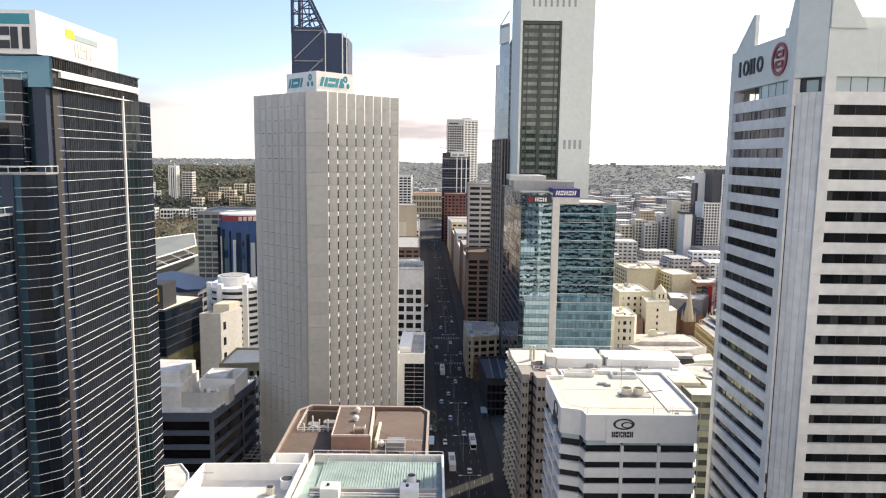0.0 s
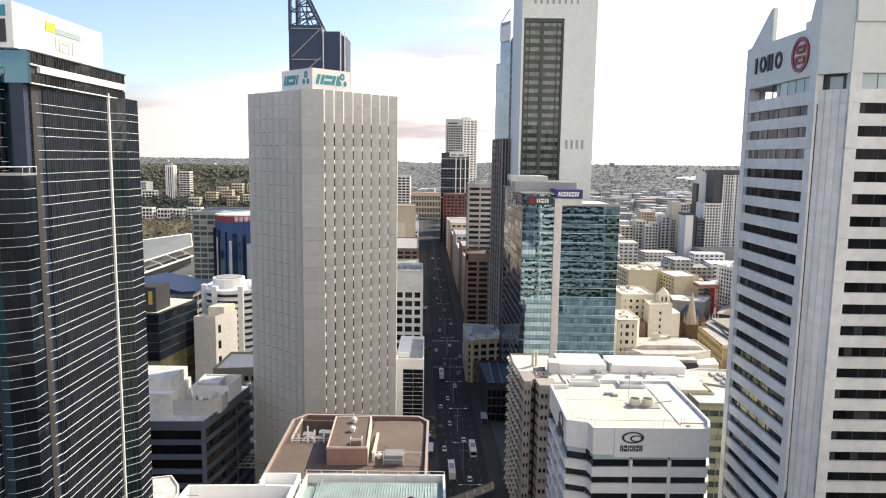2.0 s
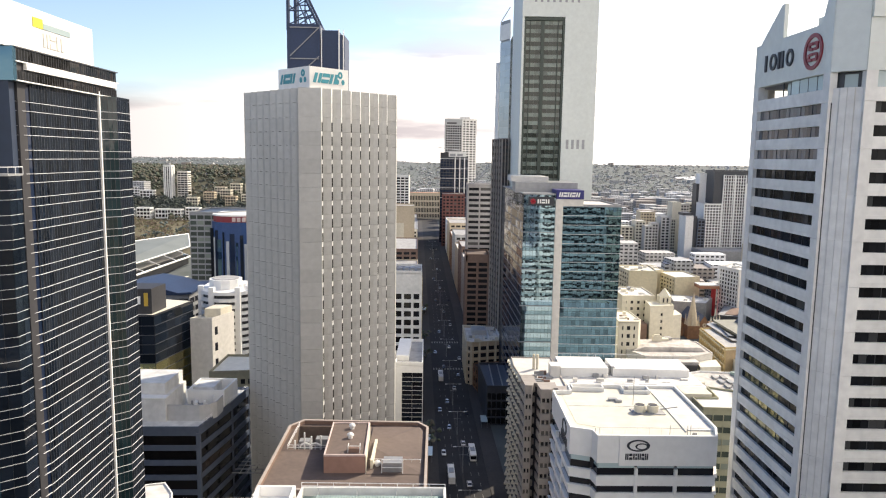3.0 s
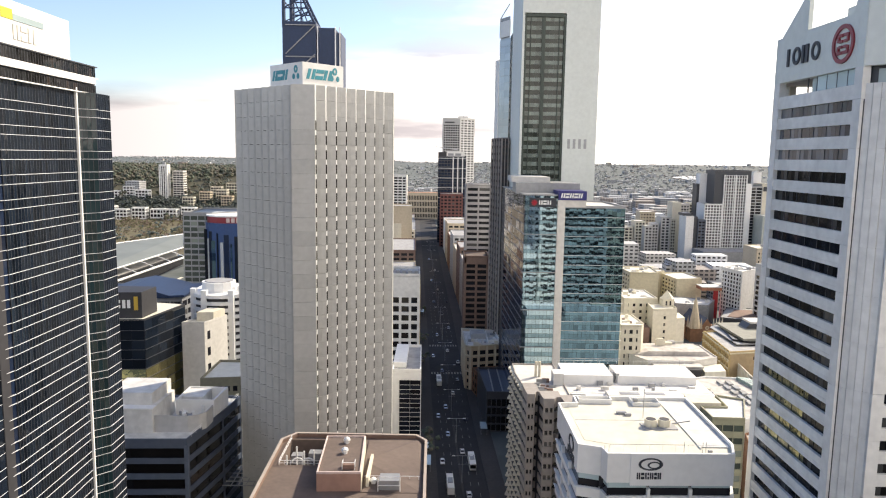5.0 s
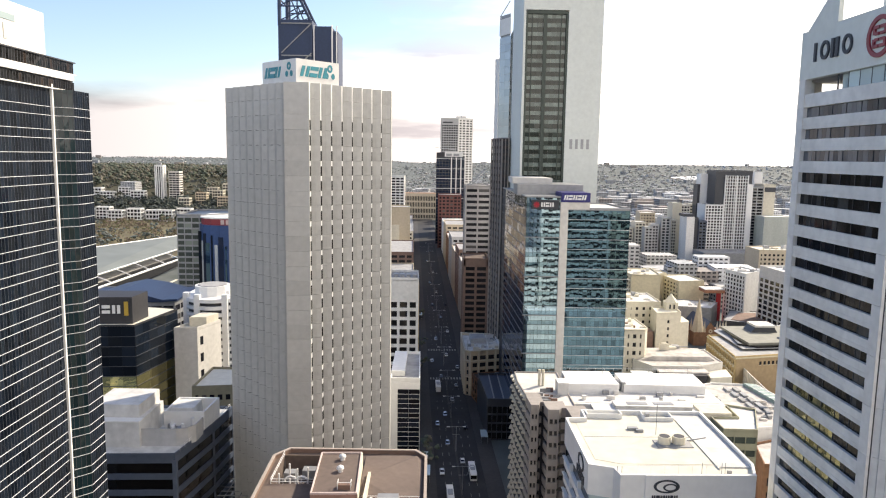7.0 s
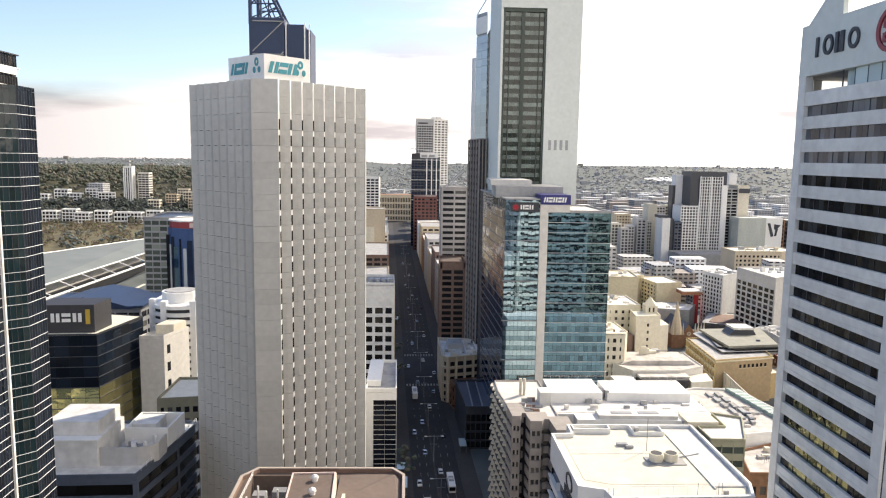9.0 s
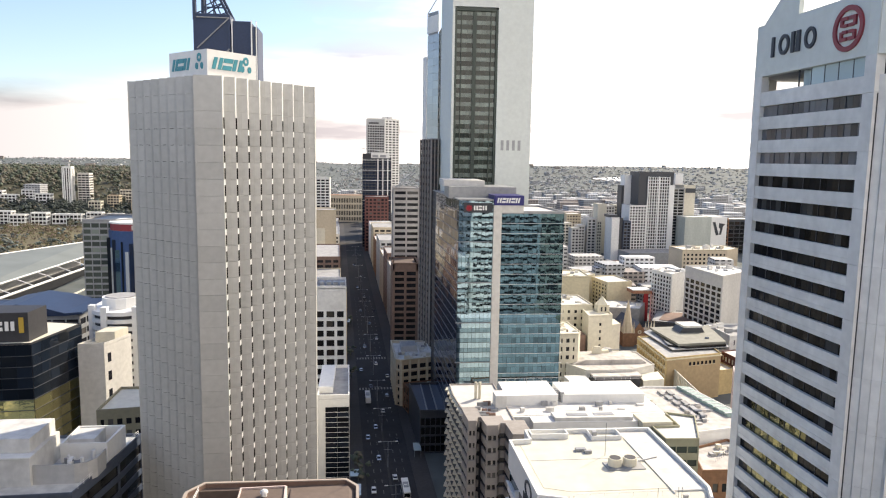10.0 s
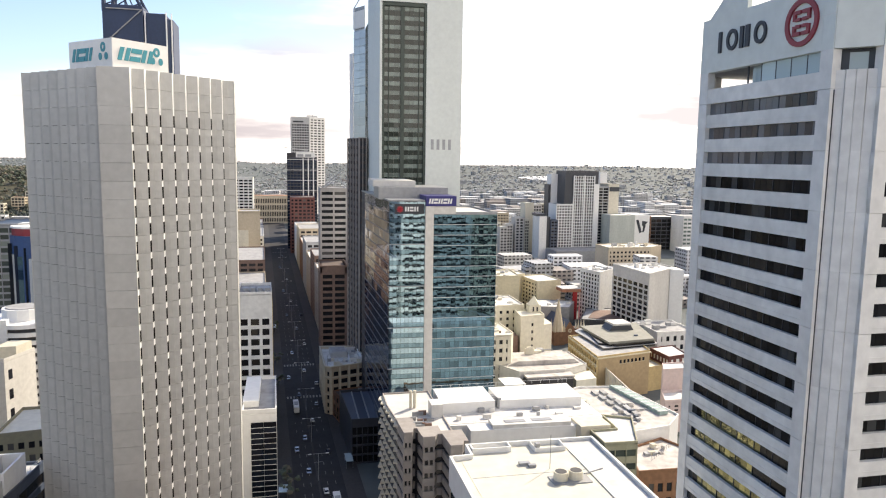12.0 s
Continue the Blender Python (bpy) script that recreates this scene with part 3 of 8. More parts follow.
# pale slab, out of sight, added to brighten the black block's reflections
REFLECTOR = material("pale_reflector_paving", (0.44, 0.40, 0.31), 0.8, vary=0.2, grain=0.5)
bm = bx(bmesh.new(), -215, -126, 236, 317, -14.2, gz(-150, 280) + 0.35)
tagged(new("reflector_slab", mesh_of(bm, REFLECTOR, "reflector_slab")), "unseen pale slab added for the black glass to mirror", "pavement", kind="structure")


# ---- tower: aluminium sawtooth tower with the rooftop sign box ----
def sawtooth_tower():
    cx, cy, h, c, rot = -38.03, 234.65, 18.42, 4.49, radians(46.22)
    zt, z0 = 130.7, gz(-38, 234) - 1
    u = Vector((math.cos(rot), math.sin(rot)))
    w = Vector((-u.y, u.x))
    ctr = Vector((cx, cy))

    def at(a, b):
        p = ctr + a * u + b * w
        return (p.x, p.y)
    k = h - c
    tower = thing("office_tower", cx, cy, z0, "pale grey aluminium office tower with sawtooth facades and sign box", "building")
    poly = [at(-k, -h), at(k, -h), at(h, -k), at(h, k), at(k, h), at(-k, h), at(-h, k), at(-h, -k)]
    body(tower, poly, z0, zt - 1.2, PANEL, 1.6)
    roof(tower, poly, zt - 1.0, ROOFGREY, d=1.5)
    floors, bays = 34, 8
    fh = (zt - 8.0 - z0) / floors
    pitch = 2 * k / bays

    def side(p, q, flip):
        m, length = on_face(p, q)
        # panel leans back along the face, the short return carries the window
        a1, a2 = (radians(25), radians(62)) if flip else (radians(23), radians(41))
        lp = pitch / (math.cos(a1) + math.sin(a1) / math.tan(a2))
        rx, ry = pitch - lp * math.cos(a1), lp * math.sin(a1)

        def plate(x0, y0, x1, y1, z_0, z_1, t=0.35, crease=0.0):
            bm = bmesh.new()
            d = Vector((x1 - x0, y1 - y0)).normalized()
            n = Vector((-d.y, d.x))
            c = (x0 * 0.55 + x1 * 0.45 - n.x * crease, y0 * 0.55 + y1 * 0.45 - n.y * crease)
            pts = [(x0, y0), c, (x1, y1), (x1 + n.x * t, y1 + n.y * t), (x0 + n.x * t, y0 + n.y * t)]
            if flip:
                pts = [(pitch - x, y) for x, y in pts]
            lo = [bm.verts.new((x, y, z_0)) for x, y in pts]
            hi = [bm.verts.new((x, y, z_1)) for x, y in pts]
            bm.faces.new(lo); bm.faces.new(hi)
            for i in range(5):
                bm.faces.new((lo[i], lo[(i + 1) % 5], hi[(i + 1) % 5], hi[i]))
            return bm
        panel = mesh_of(plate(rx, ry, pitch, 0, 0.03, fh - 0.03, 0.35, 0.10), PANEL, "cladding_panel")
        sp = mesh_of(plate(0, 0, rx, ry, fh * 0.66, fh), WHITE, "spandrel")
        gl = mesh_of(plate(0.0, 0.03, rx, ry + 0.03, 0, fh * 0.66), GLASS_SLIT, "window_pane")
        tp = mesh_of(plate(rx, ry, pitch, 0, 0.03, 3.97, 0.35, 0.10), PANEL, "cladding_panel")
        tr = mesh_of(plate(0, 0, rx, ry, 0, 8.0), WHITE, "spandrel")
        for b in range(bays):
            for f in range(floors):
                mm = m @ Matrix.Translation((b * pitch, 0, z0 + f * fh))
                piece("cladding_panel", panel, tower, mm)
                piece("spandrel", sp, tower, mm)
                piece("window_pane", gl, tower, mm)
            for f in (0, 1):
                piece("cladding_panel", tp, tower, m @ Matrix.Translation((b * pitch, 0, zt - 8.0 + f * 4.0)))
            piece("spandrel", tr, tower, m @ Matrix.Translation((b * pitch, 0, zt - 8.0)))
    side(at(-k, -h), at(k, -h), False)
    side(at(-h, k), at(-h, -k), True)
    # blank corners
    for p, q in ((at(-h, -k), at(-k, -h)), (at(k, -h), at(h, -k)), (at(-k, h), at(-h, k))):
        m, length = on_face(p, q)
        pm = boxmesh(0, length, -0.25, 1.2, 0.02, fh - 0.02, PANEL, "corner_panel")
        for f in range(floors):
            piece("corner_panel", pm, tower, m @ Matrix.Translation((0, 0, z0 + f * fh)))
        piece("corner_panel", boxmesh(0, length, -0.25, 1.2, 0.02, 8.0, PANEL, "corner_panel"), tower, m @ Matrix.Translation((0, 0, zt - 8.0)))
    # sign box
    box = [at(-h + 2.2, -h + 2.2), at(-2.6, -h + 2.2), at(-2.6, -1.0), at(-h + 2.2, -1.0)]
    b = part("sign_box", prism(bmesh.new(), box, zt - 1.0, zt + 5.9), WHITE, tower, "white rooftop sign box")
    for p, q in ((box[0], box[1]), (box[3], box[0])):
        ln = (Vector(q) - Vector(p)).length
        w = 2.5 if p == box[0] else 2.1
        marks(p, q, 1.1, zt + 1.6, (w, w, w), 2.7, SIGNTEAL, b, "teal sign shape", 0.3)
        ring_on("sign_shape", p, q, ln - 3.0, zt + 4.2, 0.45, 1.0, SIGNTEAL, b, "teal sign shape", squash=0.8)
        ring_on("sign_shape", p, q, ln - 4.0, zt + 2.3, 0.1, 0.75, SIGNTEAL, b, "teal sign shape", squash=0.7)
        ring_on("sign_shape", p, q, ln - 2.0, zt + 2.3, 0.1, 0.75, SIGNTEAL, b, "teal sign shape", squash=0.7)


# ---- tower: white banded tower with corner fins ----
def banded_tower():
    X, Y0, Y1 = 58.5, 121.8, 147.3      # street face
    XF, YF = 61.9, 118.5                 # front face
    XR = 104.0
    z0 = gz(70, 130) - 1
    tower = thing("office_tower", 80, 135, z0, "tall white concrete office tower with dark ribbon windows and corner fins", "building")
    poly = [(XF, YF), (XR, YF), (XR, 152), (62, 152), (X, 148.6), (X, Y0)]
    fh, wh, floors = 3.52, 1.66, 36
    zw = 121.4                           # head of the top ribbon
    sill, head, top = 123.5, 125.9, 133.6
    body(tower, poly, z0, zw, DARKWALL, 1.0)
    body(tower, poly, zw, sill, PRECAST, 0.6, "loggia_floor")
    faces = (((X, Y1 + 1.3), (X, Y0), 18, 2.0, 2.0), ((XF, YF), (XR, YF), 30, 1.75, 1.75), ((62, 152), (X, 148.6), 2, 1.0, 1.0), ((XR, 152), (62, 152), 8, 1.5, 1.5), ((XR, YF), (XR, 152), 6, 1.5, 1.5))
    for p, q, cols, e0, e1 in faces:
        m, ln = on_face(p, q)
        sp = boxmesh(0, ln, 0, 0.75, 0, fh - wh, PRECAST, "spandrel")
        ledge = boxmesh(e0, ln - e1, -0.06, 0.05, 0.55, 0.66, PRECAST, "ledge")
        cw = (ln - e0 - e1) / cols
        pm = boxmesh(0.02, cw - 0.02, 0, 0.06, 0, wh, GLASS_BLINDS, "window_pane")
        # amber panes carry the reflection of a yellow facade in their tint
        po = boxmesh(0.02, cw - 0.02, 0, 0.06, 0, wh, GLASS_AMBER, "window_pane")
        pc = boxmesh(0.02, cw - 0.02, 0, 0.06, 0, wh, GLASS_CURTAIN, "window_pane")
        mu = boxmesh(-0.035, 0.035, -0.05, 0.05, 0, wh, DARKFRAME, "mullion")
        for k in range(floors):
            z = zw - (k + 1) * fh
            piece("spandrel", sp, tower, m @ Matrix.Translation((0, 0, z)))
            piece("ledge", ledge, tower, m @ Matrix.Translation((0, 0, z)))
            for c in range(cols):
                piece("window_pane", pc if k < 3 and p[0] == X else po if 12 < k < 17 and 2 < c + k % 3 < 14 and p[0] == X else pm, tower, m @ Matrix.Translation((e0 + c * cw, 0.55, zw - k * fh - wh)))
                if c % 3 == 0 and c:
                    piece("mullion", mu, tower, m @ Matrix.Translation((e0 + c * cw, 0.52, zw - k * fh - wh)))
        for x0, x1 in ((0, e0), (ln - e1, ln)):
            # the pier in storey-high lengths with open joints
            pr = boxmesh(x0, x1, -0.14, 0.8, 0.02, fh * 2 - 0.02, PRECAST, "end_pier")
            for k in range(0, floors, 2):
                piece("end_pier", pr, tower, m @ Matrix.Translation((0, 0, zw - (k + 2) * fh)))
            piece("end_pier", boxmesh(x0, x1, -0.14, 1.0, zw + 0.02, head, PRECAST, "end_pier"), tower, m)
        piece("band", boxmesh(e0, ln - e1, -0.02, 0.8, zw, sill, PRECAST, "band"), tower, m)
        # open loggia with glass set back
        n = max(2, int((ln - e0 - e1) / 2.6))
        gw = (ln - e0 - e1) / n
        gm = boxmesh(0.05, gw - 0.05, 0, 0.06, 0, head - sill, GLASS_CLEAR, "window_pane")
        for c in range(n):
            if p[0] == X and c < 3 or p == (62, 152) or p == (XR, 152) and c > n // 2:
                continue
            piece("loggia_pane", gm, tower, m @ Matrix.Translation((e0 + c * gw, 1.2 if p[0] == X and c < 4 else 0.5, sill)))
            piece("loggia_post", boxmesh(-0.06, 0.06, 0, 0.2, 0, head - sill, DARKFRAME, "loggia_post"), tower, m @ Matrix.Translation((e0 + c * gw, 0.45, sill)))
        # sign wall in tall panels
        nw = max(1, int(ln / 8.4))
        wm = boxmesh(0.01, ln / nw - 0.01, -0.16, 1.2, head, top, CPWHITE, "sign_wall")
        for c in range(nw):
            piece("sign_wall", wm, tower, m @ Matrix.Translation((c * ln / nw, 0, 0)))
        piece("wall_groove", boxmesh(0, ln, -0.175, -0.1, head + 3.9, head + 3.98, PRECAST, "wall_groove"), tower, m)
    # chamfered corner: two piers and a fluted recess
    m, ln = on_face((X, Y0), (XF, YF))
    zc = sill
    zb = zw - floors * fh
    piece("corner_wall", boxmesh(0.1, ln - 0.1, 0.55, 1.6, zb, zc, PRECAST, "corner_wall"), tower, m)
    piece("joint", boxmesh(0.0, 0.34, 0.2, 0.6, zb, zc - 2.2, DARKWALL, "joint"), tower, m)
    piece("joint", boxmesh(ln - 0.18, ln, 0.35, 0.6, zb, zc - 2.2, DARKWALL, "joint"), tower, m)
    n = 4
    w = (ln - 0.5) / n
    for i in range(n):
        x0 = 0.25 + i * w
        d = 0.12 if i in (1, 2) else 0.3
        for k in range(0, floors, 2):
            bm = prism(bmesh.new(), [(x0 + 0.004, 0.6), (x0 + 0.004, d + 0.1), (x0 + 0.06, d), (x0 + w - 0.06, d), (x0 + w - 0.004, d + 0.1), (x0 + w - 0.004, 0.6)], 0.015, fh * 2 - 0.015)
            piece("flute", mesh_of(bm, PRECAST, "flute"), tower, m @ Matrix.Translation((0, 0, zw - (k + 2) * fh)))
        piece("flute", mesh_of(prism(bmesh.new(), [(x0 + 0.004, 0.6), (x0 + 0.004, d + 0.1), (x0 + 0.06, d), (x0 + w - 0.06, d), (x0 + w - 0.004, d + 0.1), (x0 + w - 0.004, 0.6)], zw, zc), PRECAST, "flute"), tower, m)
    for a, b in ((0.05, 0.32), (0.72, 0.97)):
        piece("corner_pier", boxmesh(ln * a, ln * b, 1.3, 1.7, sill, head, DARKFRAME, "corner_pier"), tower, m)
    piece("corner_head", boxmesh(ln * 0.32, ln * 0.72, 1.3, 1.7, head - 0.35, head, DARKFRAME, "corner_head"), tower, m)
    # pale pane coloured to stand for the brightness seen through this opening
    piece("loggia_pane", boxmesh(ln * 0.32, ln * 0.72, 1.45, 1.5, sill, head - 0.35, GLASS_CLEAR, "window_pane"), tower, m)
    piece("sign_wall", boxmesh(0.0, ln, -0.1, 1.2, head, top, CPWHITE, "sign_wall"), tower, m)
    part("roof", prism(bmesh.new(), inset(poly, 1.0), head, head + 0.3), ROOFGREY, tower)
    part("loggia_core", prism(bmesh.new(), rect(68, 100, 124.5, 138), sill, head), CREAM, tower)

    def blade(p, q, lo, hi, h0, h1, t=0.7):
        """A sloping blade on a face, from lo to hi metres along it."""
        m, _ = on_face(p, q)
        bm = bmesh.new()
        pts = [(lo, h0), (hi, h0), (hi, h1), (hi - (hi - lo) * 0.12, h1)]
        va = [bm.verts.new((x, -0.17, top + z)) for x, z in pts]
        vb = [bm.verts.new((x, -0.17 + t, top + z)) for x, z in pts]
        bm.faces.new(va); bm.faces.new(vb[::-1])
        for i in range(4):
            j = (i + 1) % 4
            bm.faces.new((va[i], vb[i], vb[j], va[j]))
        part("corner_fin", bm, CPWHITE, tower, "white sloping corner fin", m)
    blade((X, Y1 + 1.3), (X, Y0), 1.6, 10.4, -0.1, 5.8)
    blade((X, Y1 + 1.3), (X, Y0), 23.2, 26.75, -0.1, 8.6)
    blade((XR, YF), (XF, YF), XR - XF - 6.0, XR - XF - 0.05, -0.1, 8.6)
    piece("corner_fin", boxmesh(0.0, ln, -0.12, 0.8, top - 0.1, top + 8.5, CPWHITE, "corner_fin"), tower, m)
    part("plant_room", prism(bmesh.new(), rect(66, 100, 123, 147), head + 0.3, top + 2.6), CPWHITE, tower, "pale rooftop plant room")
    part("plant_room", prism(bmesh.new(), rect(60.6, 66, 124, 131), head + 0.3, top + 2.0), CPWHITE, tower, "pale rooftop plant room")
    # sign shapes: dark marks and a maroon ring with a barred centre
    p, q = (X - 0.16, Y1 + 1.3), (X - 0.16, Y0)
    board = part("sign_panel", bx(bmesh.new(), 4.0, 24.9, -0.03, 0.02, 126.6, 132.8), CPWHITE, tower, "white sign panel", on_face(p, q)[0])
    S = 2.9
    sign_on("sign_shape", p, q, 4.5, 128.4, SIGNDARK, board, [(0, 0.6, 0, S, 0), (4.9, 5.6, 0, S, 0), (6.1, 6.9, 0, S, 0)], "dark sign block", 0.3)
    ring_on("sign_shape", p, q, 7.6, 129.85, 0.95, 1.45, SIGNDARK, board, "dark sign ring", 0.3, 0.85)
    ring_on("sign_shape", p, q, 13.7, 129.85, 0.95, 1.45, SIGNDARK, board, "dark sign ring", 0.3, 0.85)
    ring_on("sign_shape", p, q, 21.4, 129.7, 2.25, 2.85, SIGNMAROON, board, "maroon sign ring", 0.3)
    sign_on("sign_shape", p, q, 21.4, 129.7, SIGNMAROON, board, [(-1.45, -0.16, 1.05, 1.5, 0), (0.16, 1.45, 1.05, 1.5, 0), (-1.45, -0.16, -1.5, -1.05, 0), (0.16, 1.45, -1.5, -1.05, 0), (-1.45, -1.0, 0.3, 1.04, 0), (1.0, 1.45, 0.3, 1.04, 0), (-1.45, -1.0, -1.04, -0.3, 0), (1.0, 1.45, -1.04, -0.3, 0), (-0.99, -0.16, 0.2, 0.6, 0), (0.16, 0.99, 0.2, 0.6, 0), (-0.99, -0.16, -0.6, -0.2, 0), (0.16, 0.99, -0.6, -0.2, 0)], "maroon sign bar", 0.3)


# ---- tower: dark stepped glass tower with white fins ----
def dark_glass_tower():
    z0 = gz(-80, 140) - 1
    tower = thing("office_tower", -85, 145, z0, "dark glass office tower with thin white fins and stepped bays", "building")
    X = -69.2
    zt, fh, fl = 123.5, 3.93, 33
    zw = 122.6                           # head of the finned glass
    zb = zw - fl * fh
    main = [(-100, 128), (X, 128), (X, 155), (-66.7, 157.6), (-66.7, 163.5), (-100, 163.5)]
    body(tower, main, z0, zt - 0.3, DARKWALL, 0.35)
    FIN = (0.0, 0.38)
    mull = boxmesh(-0.03, 0.03, -0.02, 0.1, zb, zt - 0.2, DARKFRAME, "mullion")
    for p, q, cols, pane in (((X, 131.4), (X, 154.6), 27, GLASS_NIGHT), ((X, 155.1), (-66.7, 157.6), 4, GLASS_TEAL), ((-66.7, 157.65), (-66.7, 163.5), 7, GLASS_NIGHT)):
        curtain(tower, p, q, zb, zw, fl, cols, pane, FIN, TOWERFIN, 0.07, 0.075, depth=0.02)
        curtain(tower, p, q, zw, zt - 0.2, 1, cols, pane, (), WHITEFIN, 0.07, 0.08, depth=0.02)
        m, ln = on_face(p, q)
        for c in range(cols + 1):
            piece("mullion", mull, tower, m @ Matrix.Translation((ln * c / cols, 0, 0)))
    part("rib", bx(bmesh.new(), X - 0.1, X + 0.4, 154.68, 155.08, zb, zt + 0.6), WHITEFIN, tower, "white vertical rib")
    # dark pier at the near corner and the front wall
    part("corner_pier", bx(bmesh.new(), X - 3.0, X - 0.7, 126.7, 128.2, zb, zt + 1.6), PIER, tower, "slate-blue corner pier")
    curtain(tower, (X - 0.7, 128.2), (X - 0.02, 131.35), zb, zw, fl, 3, GLASS_NAVY, FIN, TOWERFIN, 0.05, 0.06)
    curtain(tower, (-100, 127.6), (X - 3.0, 127.6), zb, zt + 1.6, fl, 8, GLASS_PLATE, (0.0,), DARKFRAME, 0.12, 0.1)
    # crown: two rows of windows and a white band, set back slightly
    crown = [(-98, 127.0), (-68.7, 127.0), (-68.7, 163.0), (-98, 163.0)]
    body(tower, crown, zt - 0.3, 128.6, DARKWALL, 0.4, "crown_core")
    m, ln = on_face(crown[1], crown[2])
    for z_a, z_b in ((zt + 0.0, zt + 1.5), (zt + 3.0, zt + 5.0)):
        pm = boxmesh(0.06, 0.74, 0, 0.2, z_a, z_b, GLASS_BLACK, "window_pane")
        fm = boxmesh(-0.04, 0.04, -0.02, 0.2, z_a, z_b, DARKFRAME, "mullion")
        for c in range(44):
            piece("window_pane", pm, tower, m @ Matrix.Translation((0.4 + c * 0.8, 0.15, 0)))
            piece("mullion", fm, tower, m @ Matrix.Translation((0.4 + c * 0.8, 0.15, 0)))
    piece("crown_band", boxmesh(2.6, ln - 1.2, -0.25, 0.4, zt + 1.75, zt + 2.8, WHITE, "crown_band"), tower, m, "white crown band")
    piece("crown_ledge", boxmesh(0, ln, -0.15, 0.3, zt + 2.8, zt + 3.0, WHITE, "crown_ledge"), tower, m)
    piece("crown_ledge", boxmesh(0, ln, -0.15, 0.3, zt - 0.25, zt - 0.05, WHITE, "crown_ledge"), tower, m)
    piece("crown_ledge", boxmesh(0, ln, -0.1, 0.3, zt + 5.0, zt + 5.2, DARKFRAME, "crown_ledge"), tower, m)
    part("crown_front", bx(bmesh.new(), -98, -68.8, 126.4, 127.3, zt - 0.2, 128.7), GLASS_PLATE, tower, "dark teal crown glass")
    # sign box
    sx = part("sign_box", bx(bmesh.new(), -97, -69.9, 125.0, 155.3, 128.72, 136.0), WHITE, tower, "white rooftop sign box")
    p, q = (-97, 125.0), (-69.9, 125.0)
    sign_on("sign_shape", p, q, 0, 128.7, SIGNTEAL, sx, [(14, 26.0, 5.0, 6.7, 0)], "blue sign bar")
    marks(p, q, 17.2, 129.6, (2.5, 2.5, 3.2), 3.6, SIGNDARK, sx, "dark sign shape", 0.0, 0.2)
    # sun-facing side: its glare is put into paler sign colours
    p, q = (-69.9, 125.0), (-69.9, 155.3)
    sign_on("sign_shape", p, q, 9.5, 133.0, SIGNYELLOW, sx, [(0, 3.0, 0, 1.6, 0)], "yellow sign bar")
    sign_on("sign_shape", p, q, 12.5, 133.0, GLASS_CLEAR, sx, [(0.1, 9.0, 0, 1.0, 0)], "pale blue sign bar")
    marks(p, q, 12.5, 130.0, (1.9, 1.9, 2.4), 2.4, CONCRETE, sx, "sign shape paled to grey for sun glare")
    part("roof_plant", bx(bmesh.new(), -95, -75, 130, 150, 136.0, 136.6), GREYMETAL, tower)
    # stepped bays towards the near side
    bays = [[(-100, 120.5), (-71.5, 120.5), (-68.6, 123.0), (-68.6, 127.0), (-100, 127.0)], 108.4], \
           [[(-100, 122.5), (-76.5, 122.5), (-73.4, 125.0), (-73.4, 126.5), (-100, 126.5)], 117.2], \
           [[(-100, 124.0), (-75.5, 124.0), (-73.2, 125.4), (-73.2, 126.9), (-100, 126.9)], 124.6], \
           [[(-100, 108.0), (-76.0, 108.0), (-73.0, 110.5), (-73.0, 120.4), (-100, 120.4)], 101.6]
    for i, (poly, top) in enumerate(bays):
        d = 0.03 * i
        poly = [(x + (d if x < -99 else 0), y + d) for x, y in poly]
        body(tower, poly, z0, top - 0.2, DARKWALL, 0.3, "bay_core")
        nf = int((top - zb) / fh)
        lo = top - nf * fh if i in (0, 3) else top - 5 * fh
        nf = nf if i in (0, 3) else 5
        for e in range(3):
            p, q = poly[e], poly[e + 1]
            ln = (Vector(q) - Vector(p)).length
            curtain(tower, p, q, lo, top, nf, max(2, int(ln / 1.6)), GLASS_PLATE if e == 0 and i != 3 else GLASS_NIGHT, (0.0, 0.38), TOWERFIN, 0.04, 0.05, depth=0.02)
        a, b = Vector(poly[0]), Vector(poly[1])
        if i in (0, 3):
            part("corner_pier", bx(bmesh.new(), b.x - 3.2, b.x - 1.2, b.y - 0.3, b.y + 0.3, lo, top - 0.25), PIER, tower, "slate-blue corner pier")
            part("joint", bx(bmesh.new(), poly[2][0] - 0.1, poly[2][0] + 0.12, poly[3][1] - 0.5, poly[3][1] - 0.1, lo, top - 0.25), DARKWALL, tower, "dark open joint")
        part("terrace", prism(bmesh.new(), poly, top - 0.2, top + 0.15), GREYMETAL, tower, "grey metal terrace edge")
        rail = bmesh.new()
        for e in range(3):
            a, b = Vector(poly[e]), Vector(poly[e + 1])
            tube(rail, (*a, top + 1.2), (*b, top + 1.2), 0.07, 4)
            k = max(1, int((b - a).length / 2.0))
            for j in range(k + 1):
                c = a + (b - a) * j / k
                tube(rail, (*c, top), (*c, top + 1.2), 0.05, 4)
        part("rail", rail, WHITEFIN, tower, "white terrace rail")


